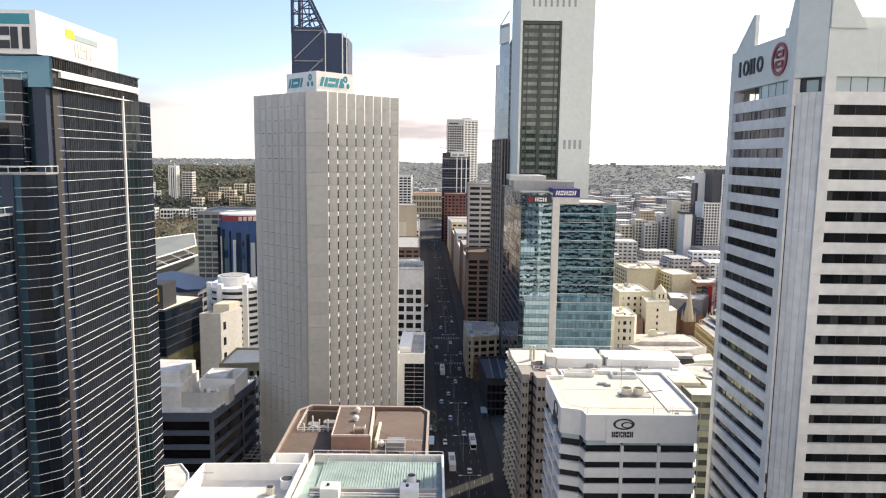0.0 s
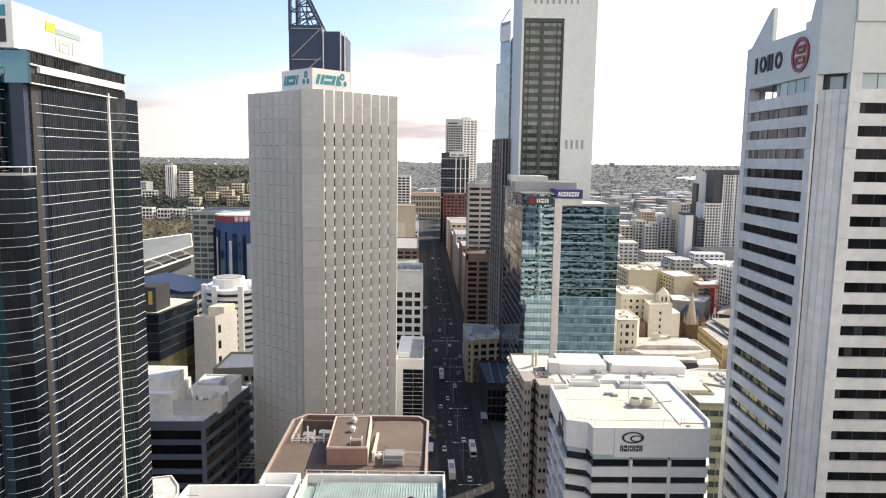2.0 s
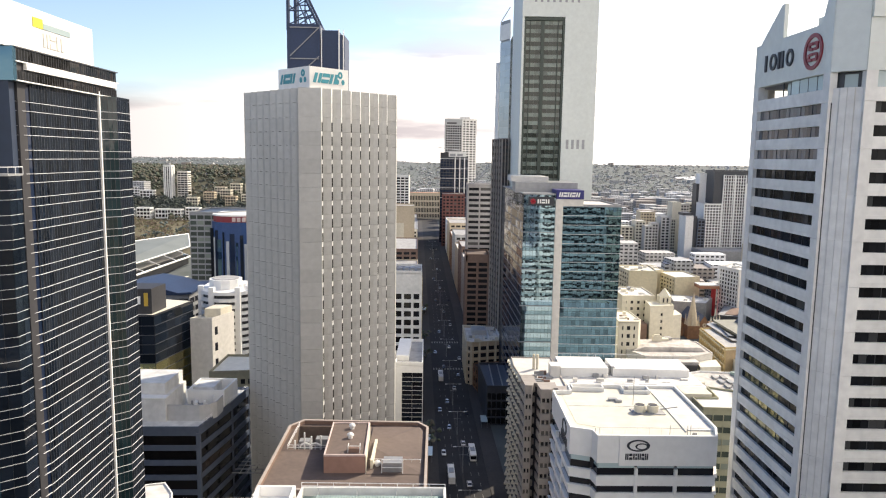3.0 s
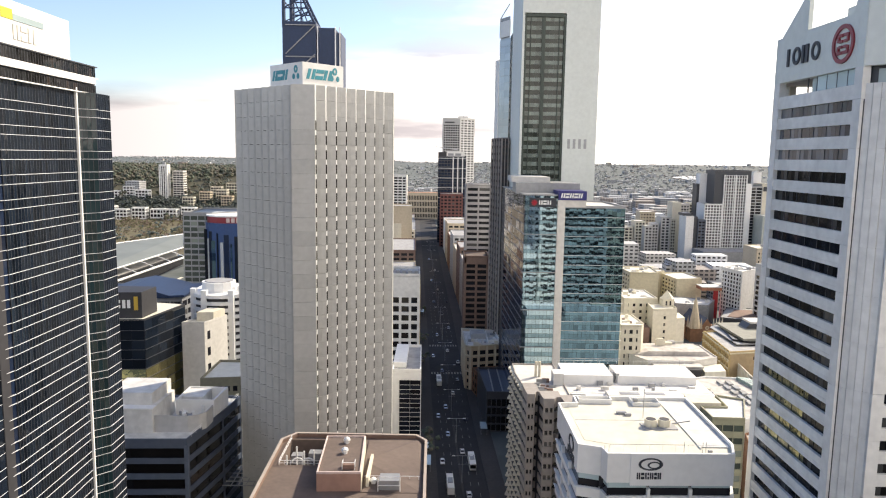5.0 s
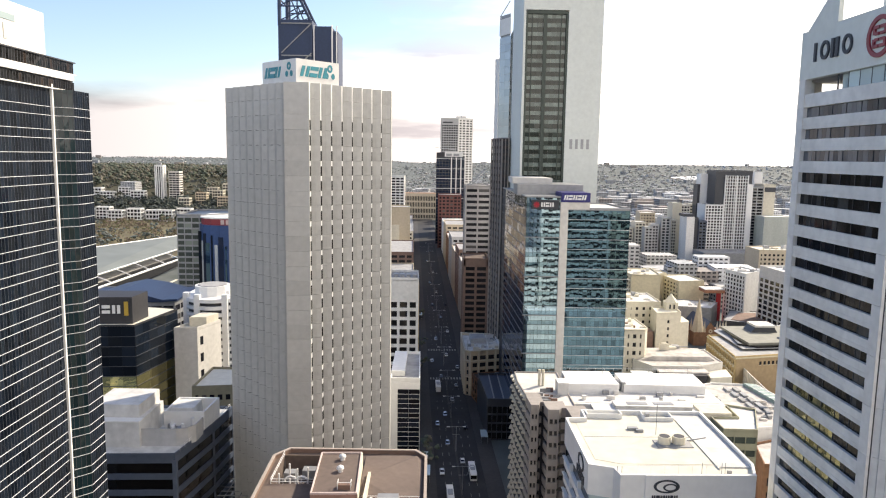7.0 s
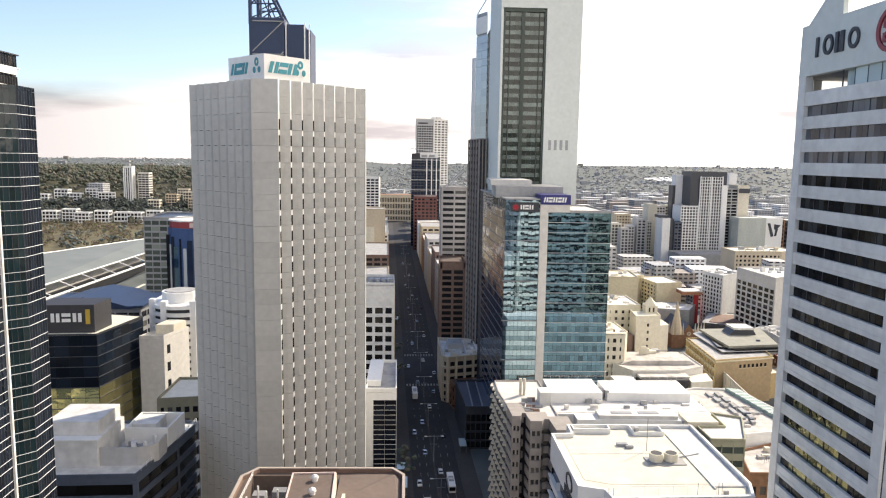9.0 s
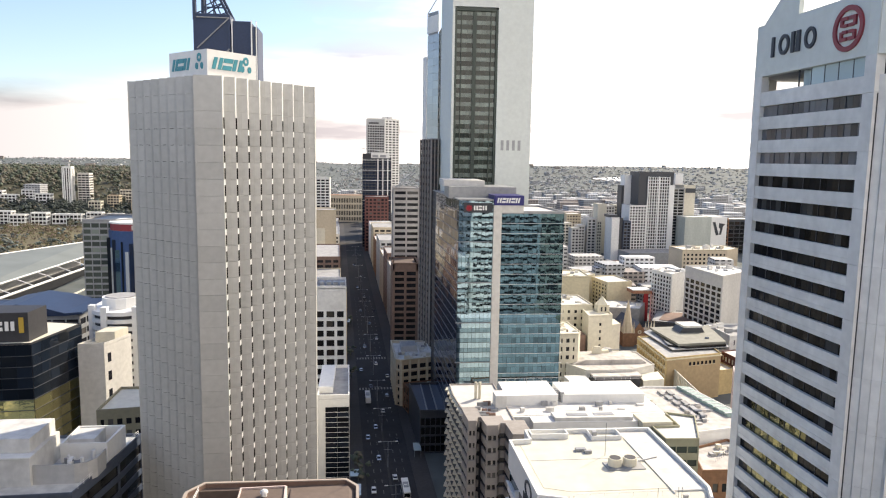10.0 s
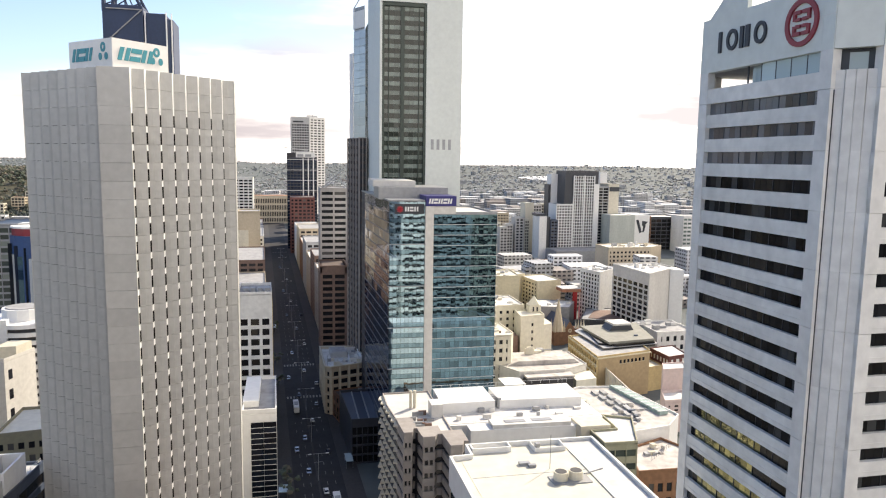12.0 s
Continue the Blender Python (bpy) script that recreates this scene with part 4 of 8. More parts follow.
# ---- tower: blue mirror glass tower with the white column ----
def blue_glass_tower():
    z0 = gz(50, 320) - 1
    tower = thing("office_tower", 55, 325, z0, "blue mirror-glass office tower with a pale concrete column", "building")
    Y = 305.0
    left = [(33.4, Y), (46.7, Y), (46.7, 345), (31.3, 383)]
    zl = 97.4
    body(tower, left, z0, zl, DARKWALL, 0.3)
    fh = 3.9
    n = 27
    zb = zl - n * fh
    curtain(tower, left[0], left[1], zb, zl, n, 9, [GLASS_STEEL, GLASS_AQUA], (0.0,), DARKFRAME, 0.05, 0.08, rows=(0, 0.45, 1))
    curtain(tower, left[3], left[0], zb, zl, n, 16, GLASS_NAVY, (0.0,), DARKFRAME, 0.05, 0.1)
    m, ln = on_face(left[0], left[1])
    fm = boxmesh(-0.5, ln + 0.1, -0.5, 0.2, -0.12, 0.12, GREYMETAL, "ledge")
    for k in range(3, n, 4):
        piece("ledge", fm, tower, m @ Matrix.Translation((0, 0, zb + k * fh)))
    right = [(49.8, Y), (74.2, Y), (73.2, 340), (49.8, 340)]
    zr = 92.8
    body(tower, right, z0, zr, DARKWALL, 0.3)
    n2 = 26
    zb2 = zr - n2 * fh
    curtain(tower, right[0], right[1], zb2, zr, n2, 14, [GLASS_BLUE_DARK, GLASS_BLUE], (0.0,), WHITEFIN, 0.22, 0.10, over=0.6, rows=(0, 0.62, 1))
    curtain(tower, right[1], right[2], zb2, zr, n2, 10, GLASS_BLUE, (0.0,), GREYMETAL, 0.2, 0.13)
    roof(tower, right, zr + 0.1, ROOFWHITE, d=0.5)
    parapet(tower, right, zr - 0.2, 1.0, 0.4, GREYMETAL)
    part("column", bx(bmesh.new(), 46.72, 49.78, Y - 0.5, 335, z0, 95.7), CONCRETE, tower, "pale concrete lift column")
    sp = part("sign_panel", bx(bmesh.new(), 46.9, 58.2, Y - 0.55, Y + 14, 95.72, 99.4), SIGNBLUE, tower, "dark blue sign panel")
    part("sign_base", bx(bmesh.new(), 46.75, 58.2, Y - 0.2, Y + 13, 92.9, 95.7), CONCRETE, tower)
    marks((46.9, Y - 0.55), (58.2, Y - 0.55), 0.9, 96.6, (1.5, 1.5, 1.5, 1.5, 1.5), 1.9, WHITE, sp, "white sign shape", 0.2)
    # dark sign on the glass
    dp = part("sign_panel", bx(bmesh.new(), 35.4, 46.2, Y - 0.35, Y + 0.1, 92.9, 96.5), SIGNDARK, tower, "black sign panel")
    p, q = (35.4, Y - 0.35), (46.2, Y - 0.35)
    for k in range(4):
        a = math.pi * k / 4
        bm = bmesh.new()
        bx(bm, -1.2, 1.2, -0.12, 0.0, -0.22, 0.22)
        part("sign_shape", bm, SIGNRED, dp, "red star stroke", on_face(p, q)[0] @ Matrix.Translation((1.9, 0, 94.6)) @ Matrix.Rotation(a, 4, "Y"))
    marks(p, q, 3.7, 93.8, (1.5, 1.4, 1.5), 1.7, WHITE, dp, "white sign shape")
    # plant rooms on top
    part("plant_room", prism(bmesh.new(), [(31.2, 318), (58, 318), (58, 345), (32.5, 345)], 97.4, 102.0), GREYMETAL, tower, "grey rooftop plant room")
    part("plant_room", prism(bmesh.new(), [(30.0, 326), (46, 322), (46, 348), (30.6, 350)], 102.02, 104.4), CONCRETE, tower, "pale flat-roofed plant room")
    part("plant_deck", prism(bmesh.new(), left, 97.42, 97.9), GREYMETAL, tower)


# ---- tower: white granite tower with the green glazed bay ----
def granite_tower():
    z0 = gz(55, 380) - 1
    tower = thing("office_tower", 55, 385, z0, "very tall white granite tower with a recessed green glass bay", "building")
    Y = 361.0
    top = 226
    # shaft in pieces round the bay
    part("shaft", bx(bmesh.new(), 57.3, 73.2, Y, 406, z0, top), CPWHITE, tower, "white granite shaft")
    part("shaft", bx(bmesh.new(), 36.8, 57.28, Y + 3.0, 406, z0, top), CPWHITE, tower)
    part("bay_side", bx(bmesh.new(), 36.8, 37.9, Y, Y + 2.98, z0, top), CPWHITE, tower)
    bm = bmesh.new()
    bx(bm, 37.92, 57.28, Y + 0.02, Y + 2.98, 179.3, top)
    part("bay_head", bm, CPWHITE, tower)
    # glazed bay
    n, fh = 46, 3.95
    zb = 177.6 - n * fh
    curtain(tower, (38.9, Y + 1.4), (56.3, Y + 1.4), zb, 177.6, n, 8, [BAY_DARK, BAY_LIGHT], (), None, rows=(0, 0.55, 1.0), depth=0.1)
    part("bay_frame", bx(bmesh.new(), 37.92, 38.88, Y + 0.4, Y + 2.9, zb, 178.6), DARKGREEN, tower)
    part("bay_frame", bx(bmesh.new(), 56.32, 57.26, Y + 0.4, Y + 2.9, zb, 178.6), DARKGREEN, tower)
    part("bay_frame", bx(bmesh.new(), 38.9, 56.3, Y + 0.5, Y + 2.9, 177.65, 179.2), DARKGREEN, tower)
    for x in (46.9, 40.9, 54.2):
        w = 1.7 if x == 46.9 else 0.35
        part("mullion", bx(bmesh.new(), x - w / 2, x + w / 2, Y + 1.0, Y + 1.46, zb, 177.6), DARKGREEN, tower)
    # louvres on the shaft
    for i in range(4):
        part("louvre", bx(bmesh.new(), 59.6 + i * 2.6, 60.9 + i * 2.6, Y - 0.06, Y + 0.1, 117.0, 121.5), GREYMETAL, tower)
    for i in range(8):
        part("louvre", bx(bmesh.new(), 42.5 + i * 2.9, 43.6 + i * 2.9, Y - 0.06, Y + 0.1, 186.0, 192.0), GREYMETAL, tower)
    # side wing with small windows and a pale glass front
    wing = [(31.4, 424.0), (36.3, 414.0), (36.3, 421), (32.6, 424.4)]
    body(tower, wing, z0, 188.0, GREYMETAL, 0.3)
    facade(tower, (36.75, 417), (36.75, 406.1), zb, 177.6, n, 1, DARKGREEN, GLASS_CLEAR, solid=0.45, pier=0.2, depth=0.3)
    curtain(tower, wing[0], wing[1], zb, 176.5, n, 2, GLASS_PALE, (0.0,), GREYMETAL, 0.03, 0.10)
    part("sign_panel", prism(bmesh.new(), [(31.2, 423.9), (36.2, 413.6), (36.4, 414.0), (31.4, 424.3)], 177.5, 186.0), WHITE, tower, "pale sign panel")
    low = [(29.6, 428.0), (31.3, 424.4), (32.0, 424.8), (30.4, 428.2)]
    part("low_wing", prism(bmesh.new(), low, z0, 166.0), WHITE, tower)
    mast = bmesh.new()
    tube(mast, (31.6, 424.5, 188), (36, 418, 195), 0.25)
    tube(mast, (31.6, 424.5, 180), (31.6, 424.5, 188), 0.25)
    part("brace", mast, GREYMETAL, tower)


# ---- mid-rise and low buildings ----
def block(name, poly, zt, wall, roofmat, label, faces=(), z0=None, ph=0.9, depth=0.4, category="building", group=""):
    """A building on an outline: core, facades on the faces named, roof and parapet.
    faces: (edge index, floors, cols, solid, pier, pane, top) with top the metres of blank wall under the roof."""
    cx = sum(p[0] for p in poly) / len(poly)
    cy = sum(p[1] for p in poly) / len(poly)
    if z0 is None:
        z0 = min(gz(*p) for p in poly) - 1.0
    ob = thing(name, cx, cy, z0, label, category, group)
    body(ob, poly, z0, zt - 0.4, wall, depth + 0.02 if faces else 0.0, "wall")
    done = set()
    for e, floors, cols, solid, pier, pane, blank in faces:
        done.add(e)
        p, q = poly[e], poly[(e + 1) % len(poly)]
        facade(ob, p, q, z0, zt - blank, floors, cols, wall, pane, solid, pier, depth)
        if blank > 0.05:
            m, ln = on_face(p, q)
            piece("head_wall", boxmesh(0, ln, 0.0, depth, zt - blank, zt - 0.05, wall, "head_wall"), ob, m)
    if faces:
        for e in range(len(poly)):
            if e not in done:
                m, ln = on_face(poly[e], poly[(e + 1) % len(poly)])
                piece("side_wall", boxmesh(0.0, ln, 0.0, depth, z0, zt - 0.05, wall, "side_wall"), ob, m)
    roof(ob, poly, zt - 0.05, roofmat, d=0.35)
    if ph:
        parapet(ob, poly, zt - 0.3, ph + 0.3, 0.35, wall)
    return ob


def plant(parent, poly, z0, z1, mat, label=""):
    return part("plant_room", prism(bmesh.new(), poly, z0, z1), mat, parent, label)


def cowl(parent, x, y, z, r, h, mat):
    bm = bmesh.new()
    tube(bm, (x, y, z), (x, y, z + h), r, 16)
    ob = part("roof_fan", bm, mat, parent, "round roof fan")
    bm = bmesh.new()
    tube(bm, (x, y, z + h), (x, y, z + h + 0.04), r * 0.82, 16)
    part("fan_grille", bm, DARKWALL, ob)
    return ob


def pole(parent, x, y, z, h, r=0.06, name="mast"):
    return part(name, tube(bmesh.new(), (x, y, z), (x, y, z + h), r, 6), GREYMETAL, parent)


def brown_roof_building():
    poly = [(-38.2, 150), (-3.0, 151), (-3.2, 185.6), (-5.8, 189), (-35.6, 189.5), (-38.6, 185.3)]
    zt = 42.6
    z0 = gz(-20, 170) - 1
    b = thing("office_block", -20, 170, z0, "brown office block with a folded roof, sunken well and terracotta box", "building")
    body(b, poly, z0, zt - 4.3, BROWN, 0.42, "wall")
    facade(b, poly[1], poly[2], z0, zt - 4.3, 12, 6, BROWN, GLASS_DARK, 0.5, 0.3)
    # the roof deck runs round an open plant well
    for deck in ([(-38.2, 150), (-3.0, 151), (-3.13, 172.98), (-38.4, 172.98)], [(-27.1, 173), (-3.13, 173), (-3.2, 185.6), (-5.8, 189), (-27.1, 189.35)],
                 [(-38.45, 173), (-36.5, 173), (-36.5, 187.5), (-38.6, 185.3)], [(-36.45, 187.55), (-27.12, 187.55), (-27.12, 189.34), (-35.6, 189.45), (-36.45, 188.4)]):
        part("roof_deck", prism(bmesh.new(), deck, zt - 4.28, zt), BROWNROOF, b)
    # floor colour is brown deepened by the shade of the well
    part("well_floor", prism(bmesh.new(), [(-36.48, 173.02), (-27.12, 173.02), (-27.12, 187.5), (-36.48, 187.5)], zt - 4.27, zt - 3.4), WELL, b, "plant well floor, brown darkened with the pit's shade")
    parapet(b, poly, zt - 0.1, 1.0, 0.45, BROWN)
    parapet(b, inset(poly, -0.12), zt + 0.9, 0.22, 0.62, COPING, "coping", "pale parapet coping")
    box = [(-25.8, 160.3), (-16.6, 160.6), (-17.6, 180.0), (-26.6, 179.7)]
    plant(b, box, zt, 46.5, TERRACOTTA, "terracotta roof box")
    part("roof", prism(bmesh.new(), inset(box, 0.3), 46.45, 46.56), BROWNROOF, b)
    parapet(b, box, 46.4, 0.5, 0.28, PINK, "coping", "pale box coping")
    # folded roof plane on the street side
    bm = bmesh.new()
    v = [bm.verts.new(c) for c in ((-16.4, 160, 42.7), (-3.7, 160, 42.7), (-4.0, 185, 42.7), (-6.0, 188.2, 42.7), (-17.4, 187.5, 42.7), (-16.9, 172, 44.4), (-5.4, 186.5, 43.2))]
    for f in ((0, 1, 5), (1, 2, 6, 5), (2, 3, 6), (3, 4, 5, 6), (4, 0, 5)):
        bm.faces.new([v[i] for i in f])
    part("roof_fold", bm, BROWNROOF, b)
    # the terracotta box's sun-facing side, its sunlight painted on as cream
    part("box_face", prism(bmesh.new(), [(-16.6, 160.3), (-16.45, 160.3), (-17.45, 180.0), (-17.6, 180.0)], 42.62, 46.7), CREAM, b, "box side with sunlight put into its cream")
    rl = bmesh.new()
    for z in (43.1, 43.7):
        tube(rl, (-36.4, 172.9, z), (-27.2, 172.9, z), 0.07, 5)
        tube(rl, (-36.45, 172.9, z), (-36.45, 187.4, z), 0.07, 5)
    for k in range(8):
        tube(rl, (-36.4 + k * 1.3, 172.9, 42.6), (-36.4 + k * 1.3, 172.9, 43.7), 0.05, 4)
        tube(rl, (-36.45, 173 + k * 2.05, 42.6), (-36.45, 173 + k * 2.05, 43.7), 0.05, 4)
    part("rail", rl, WHITEFIN, b, "white roof rail")
    # bent white pipes and flues in the well
    for x in (-32.6, -30.2):
        bm = bmesh.new()
        for k in range(10):
            a0, a1 = math.pi * k / 9.5, math.pi * (k + 1) / 9.5
            tube(bm, (x + 1.3 * math.cos(a0), 175.2, 42.2 + 1.0 * math.sin(a0)), (x + 1.3 * math.cos(a1), 175.2, 42.2 + 1.0 * math.sin(a1)), 0.22, 6)
        tube(bm, (x + 1.3, 175.2, 39.2), (x + 1.3, 175.2, 42.3), 0.22, 6)
        part("pipe", bm, WHITE, b, "bent white plant pipe")
    for x, y, h in ((-35.0, 174.5, 5.0), (-33.4, 178, 5.6), (-31.4, 176.5, 5.2), (-29.6, 179, 4.4)):
        part("flue", tube(bmesh.new(), (x, y, 39.2), (x, y, 39.2 + h), 0.2, 8), WHITE, b)
    for x, y, w in ((-35.4, 181, 2.6), (-31.5, 182.5, 3.0)):
        part("plant_unit", bx(bmesh.new(), x, x + w, y, y + 2.4, 39.2, 41.2), GREYMETAL, b)
    # roof fans with domed caps, and a framed hatch
    for x, y, z in ((-21.5, 176.4, 46.56), (-21.2, 170.6, 46.56), (-14.2, 163.4, 43.0)):
        bm = bmesh.new()
        tube(bm, (x, y, z), (x, y, z + 0.75), 0.55, 12)
        tube(bm, (x, y, z + 0.7), (x, y, z + 1.1), 0.82, 12, 0.7)
        tube(bm, (x, y, z + 1.1), (x, y, z + 1.4), 0.7, 12, 0.25)
        part("roof_vent", bm, WHITE, b, "white domed roof fan")
    hatch = part("roof_hatch", bx(bmesh.new(), -20.6, -18.2, 162.4, 163.8, 46.56, 47.5), BROWN, b, "brown roof hatch")
    bm = bmesh.new()
    for x in (-20.7, -18.1):
        tube(bm, (x, 162.3, 46.5), (x, 162.3, 48.1), 0.08, 5)
        tube(bm, (x, 163.9, 46.5), (x, 163.9, 48.1), 0.08, 5)
        tube(bm, (x, 162.3, 48.1), (x, 163.9, 48.1), 0.08, 5)
    tube(bm, (-20.7, 162.3, 48.1), (-18.1, 162.3, 48.1), 0.08, 5)
    part("hatch_frame", bm, WHITE, hatch, "white hatch frame")
    fr = bmesh.new()
    for x in (-13, -8.4):
        tube(fr, (x, 160.5, 42.6), (x, 160.5, 45.8), 0.1)
    for z in (45.8, 44.0):
        tube(fr, (-13, 160.5, z), (-8.4, 160.5, z), 0.08)
    tube(fr, (-16.3, 165.6, 43.7), (-4.4, 165.6, 43.7), 0.06, 5)
    for k in range(7):
        tube(fr, (-16.3 + k * 1.95, 165.6, 42.7), (-16.3 + k * 1.95, 165.6, 43.7), 0.05, 4)
    part("roof_frame", fr, WHITEFIN, b, "white roof frame")
    part("plant_unit", bx(bmesh.new(), -12.8, -8.6, 160.8, 164.4, 42.65, 44.9), GREYMETAL, b, "grey roof plant box")
    part("duct", bx(bmesh.new(), -15.7, -15.1, 162, 174, 42.7, 45.0), CREAM, b)


def green_roof_building():
    poly = [(-20.6, 80), (0.9, 80), (0.5, 107.4), (-20.0, 107.0)]
    b = block("office_block", poly, 64.2, PRECAST, ROOFGREEN, "low pale building with a patinated green metal roof", (), ph=1.2)
    # the ribbed roof tips up towards the back
    bm = bmesh.new()
    for x, y, z in ((-18.2, 97.0, 64.25), (-0.6, 97.0, 64.25), (-0.6, 105.6, 64.9), (-17.6, 105.4, 64.9)):
        bm.verts.new((x, y, z)); bm.verts.new((x, y, z - 0.15))
    bm.verts.ensure_lookup_table()
    v = list(bm.verts)
    bm.faces.new((v[0], v[2], v[4], v[6])); bm.faces.new((v[1], v[7], v[5], v[3]))
    for k in range(4):
        j = (k + 1) % 4
        bm.faces.new((v[2 * k], v[2 * k + 1], v[2 * j + 1], v[2 * j]))
    part("roof_sheet", bm, ROOFGREEN, b, "ribbed green metal roof sheet")
    seam = mesh_of(tube(bmesh.new(), (0, 97.05, 64.28), (0, 105.5, 64.93), 0.06, 4), ROOFGREEN, "roof_seam")
    for i in range(44):
        piece("roof_seam", seam, b, Matrix.Translation((-17.9 + i * 0.39, 0, 0)))
    seam2 = boxmesh(-0.04, 0.04, 80.5, 95.4, 64.38, 64.46, ROOFGREEN, "roof_seam")
    for i in range(40):
        piece("roof_seam", seam2, b, Matrix.Translation((-19.8 + i * 0.5, 0, 0)))
    part("gutter_wall", bx(bmesh.new(), -18.6, -0.4, 95.9, 96.4, 64.2, 65.1), ROOFGREY, b, "grey gutter upstand")
    part("lower_roof", bx(bmesh.new(), -20.2, 0.5, 80.3, 95.55, 64.16, 64.4), ROOFGREEN, b)
    for y, z in ((95.4, 64.7), (94.9, 64.6)):
        part("pipe", tube(bmesh.new(), (-18.4, y, z), (-0.6, y, z), 0.11, 6), PRECAST, b)
    for x in (-16.7, -5.6):
        u = part("air_unit", bx(bmesh.new(), x, x + 2.6, 93.4, 95.8, 64.3, 66.2), PRECAST, b, "pale air-conditioning unit")
        part("vent_cap", tube(bmesh.new(), (x + 1.0, 94.6, 66.2), (x + 1.0, 94.6, 66.5), 0.22, 8), DARKWALL, u)
    cowl(b, -4.2, 98.6, 64.5, 0.7, 1.5, WHITE)
    part("fan_base", bx(bmesh.new(), -5.4, -3.0, 97.5, 99.8, 64.2, 64.75), DARKWALL, b)
    frame_ = bmesh.new()
    for x in (-2.4, -1.0):
        for y in (98.0, 100.5):
            tube(frame_, (x, y, 64.3), (x, y, 65.9), 0.06, 5)
        tube(frame_, (x, 98.0, 65.9), (x, 100.5, 65.9), 0.06, 5)
    part("pipe_frame", frame_, GREYMETAL, b, "grey steel pipe frame")
    for x in (-17.5, -12.0, -6.5, -1.5):
        part("brace", tube(bmesh.new(), (x, 106.6, 65.3), (x, 105.6, 64.9), 0.07, 5), GREYMETAL, b)
    rail = bmesh.new()
    for z in (65.5, 66.0):
        tube(rail, (-20, 107.0, z), (0.4, 107.0, z), 0.04)
    for i in range(10):
        x = -20 + 20.4 * i / 9
        tube(rail, (x, 107.0, 65.2), (x, 107.0, 66.0), 0.04)
    part("rail", rail, WHITEFIN, b, "white roof rail")
    p2 = [(-36.5, 70), (-20.7, 70), (-20.7, 102.2), (-26.3, 102.2), (-35.6, 101.8)]
    c = block("office_block", p2, 63.4, WHITE, ROOFWHITE, "white flat-roofed building with a tall parapet", (), ph=2.6)
    cowl(c, -22.6, 99.6, 63.4, 1.0, 1.4, WHITE)
    cowl(c, -24.6, 97.6, 63.4, 0.6, 1.0, CREAM)
    for k in range(3):
        part("pipe", tube(bmesh.new(), (-25.6 + k * 0.7, 102.0, 63.4), (-25.6 + k * 0.7, 102.0, 66.6 - k * 0.4), 0.12, 6), PRECAST, c)
    part("ladder_arm", tube(bmesh.new(), (-35.3, 100.2, 65.2), (-33.6, 100.2, 65.2), 0.08, 5), GREYMETAL, c)
    p3 = [(-26.2, 102.4), (-20.7, 102.4), (-20.9, 107.3), (-26.3, 107.2)]
    plant(c, p3, 40, 64.0, WHITE, "white stair tower")
    parapet(c, p3, 64.0, 1.4, 0.35, WHITE)
    p4 = [(-62, 88), (-36.7, 88), (-36.7, 93.5), (-52, 93.5)]
    block("low_building", p4, 58.5, CREAM, ROOFCREAM, "cream flat-roofed building edge", (), ph=0.4)


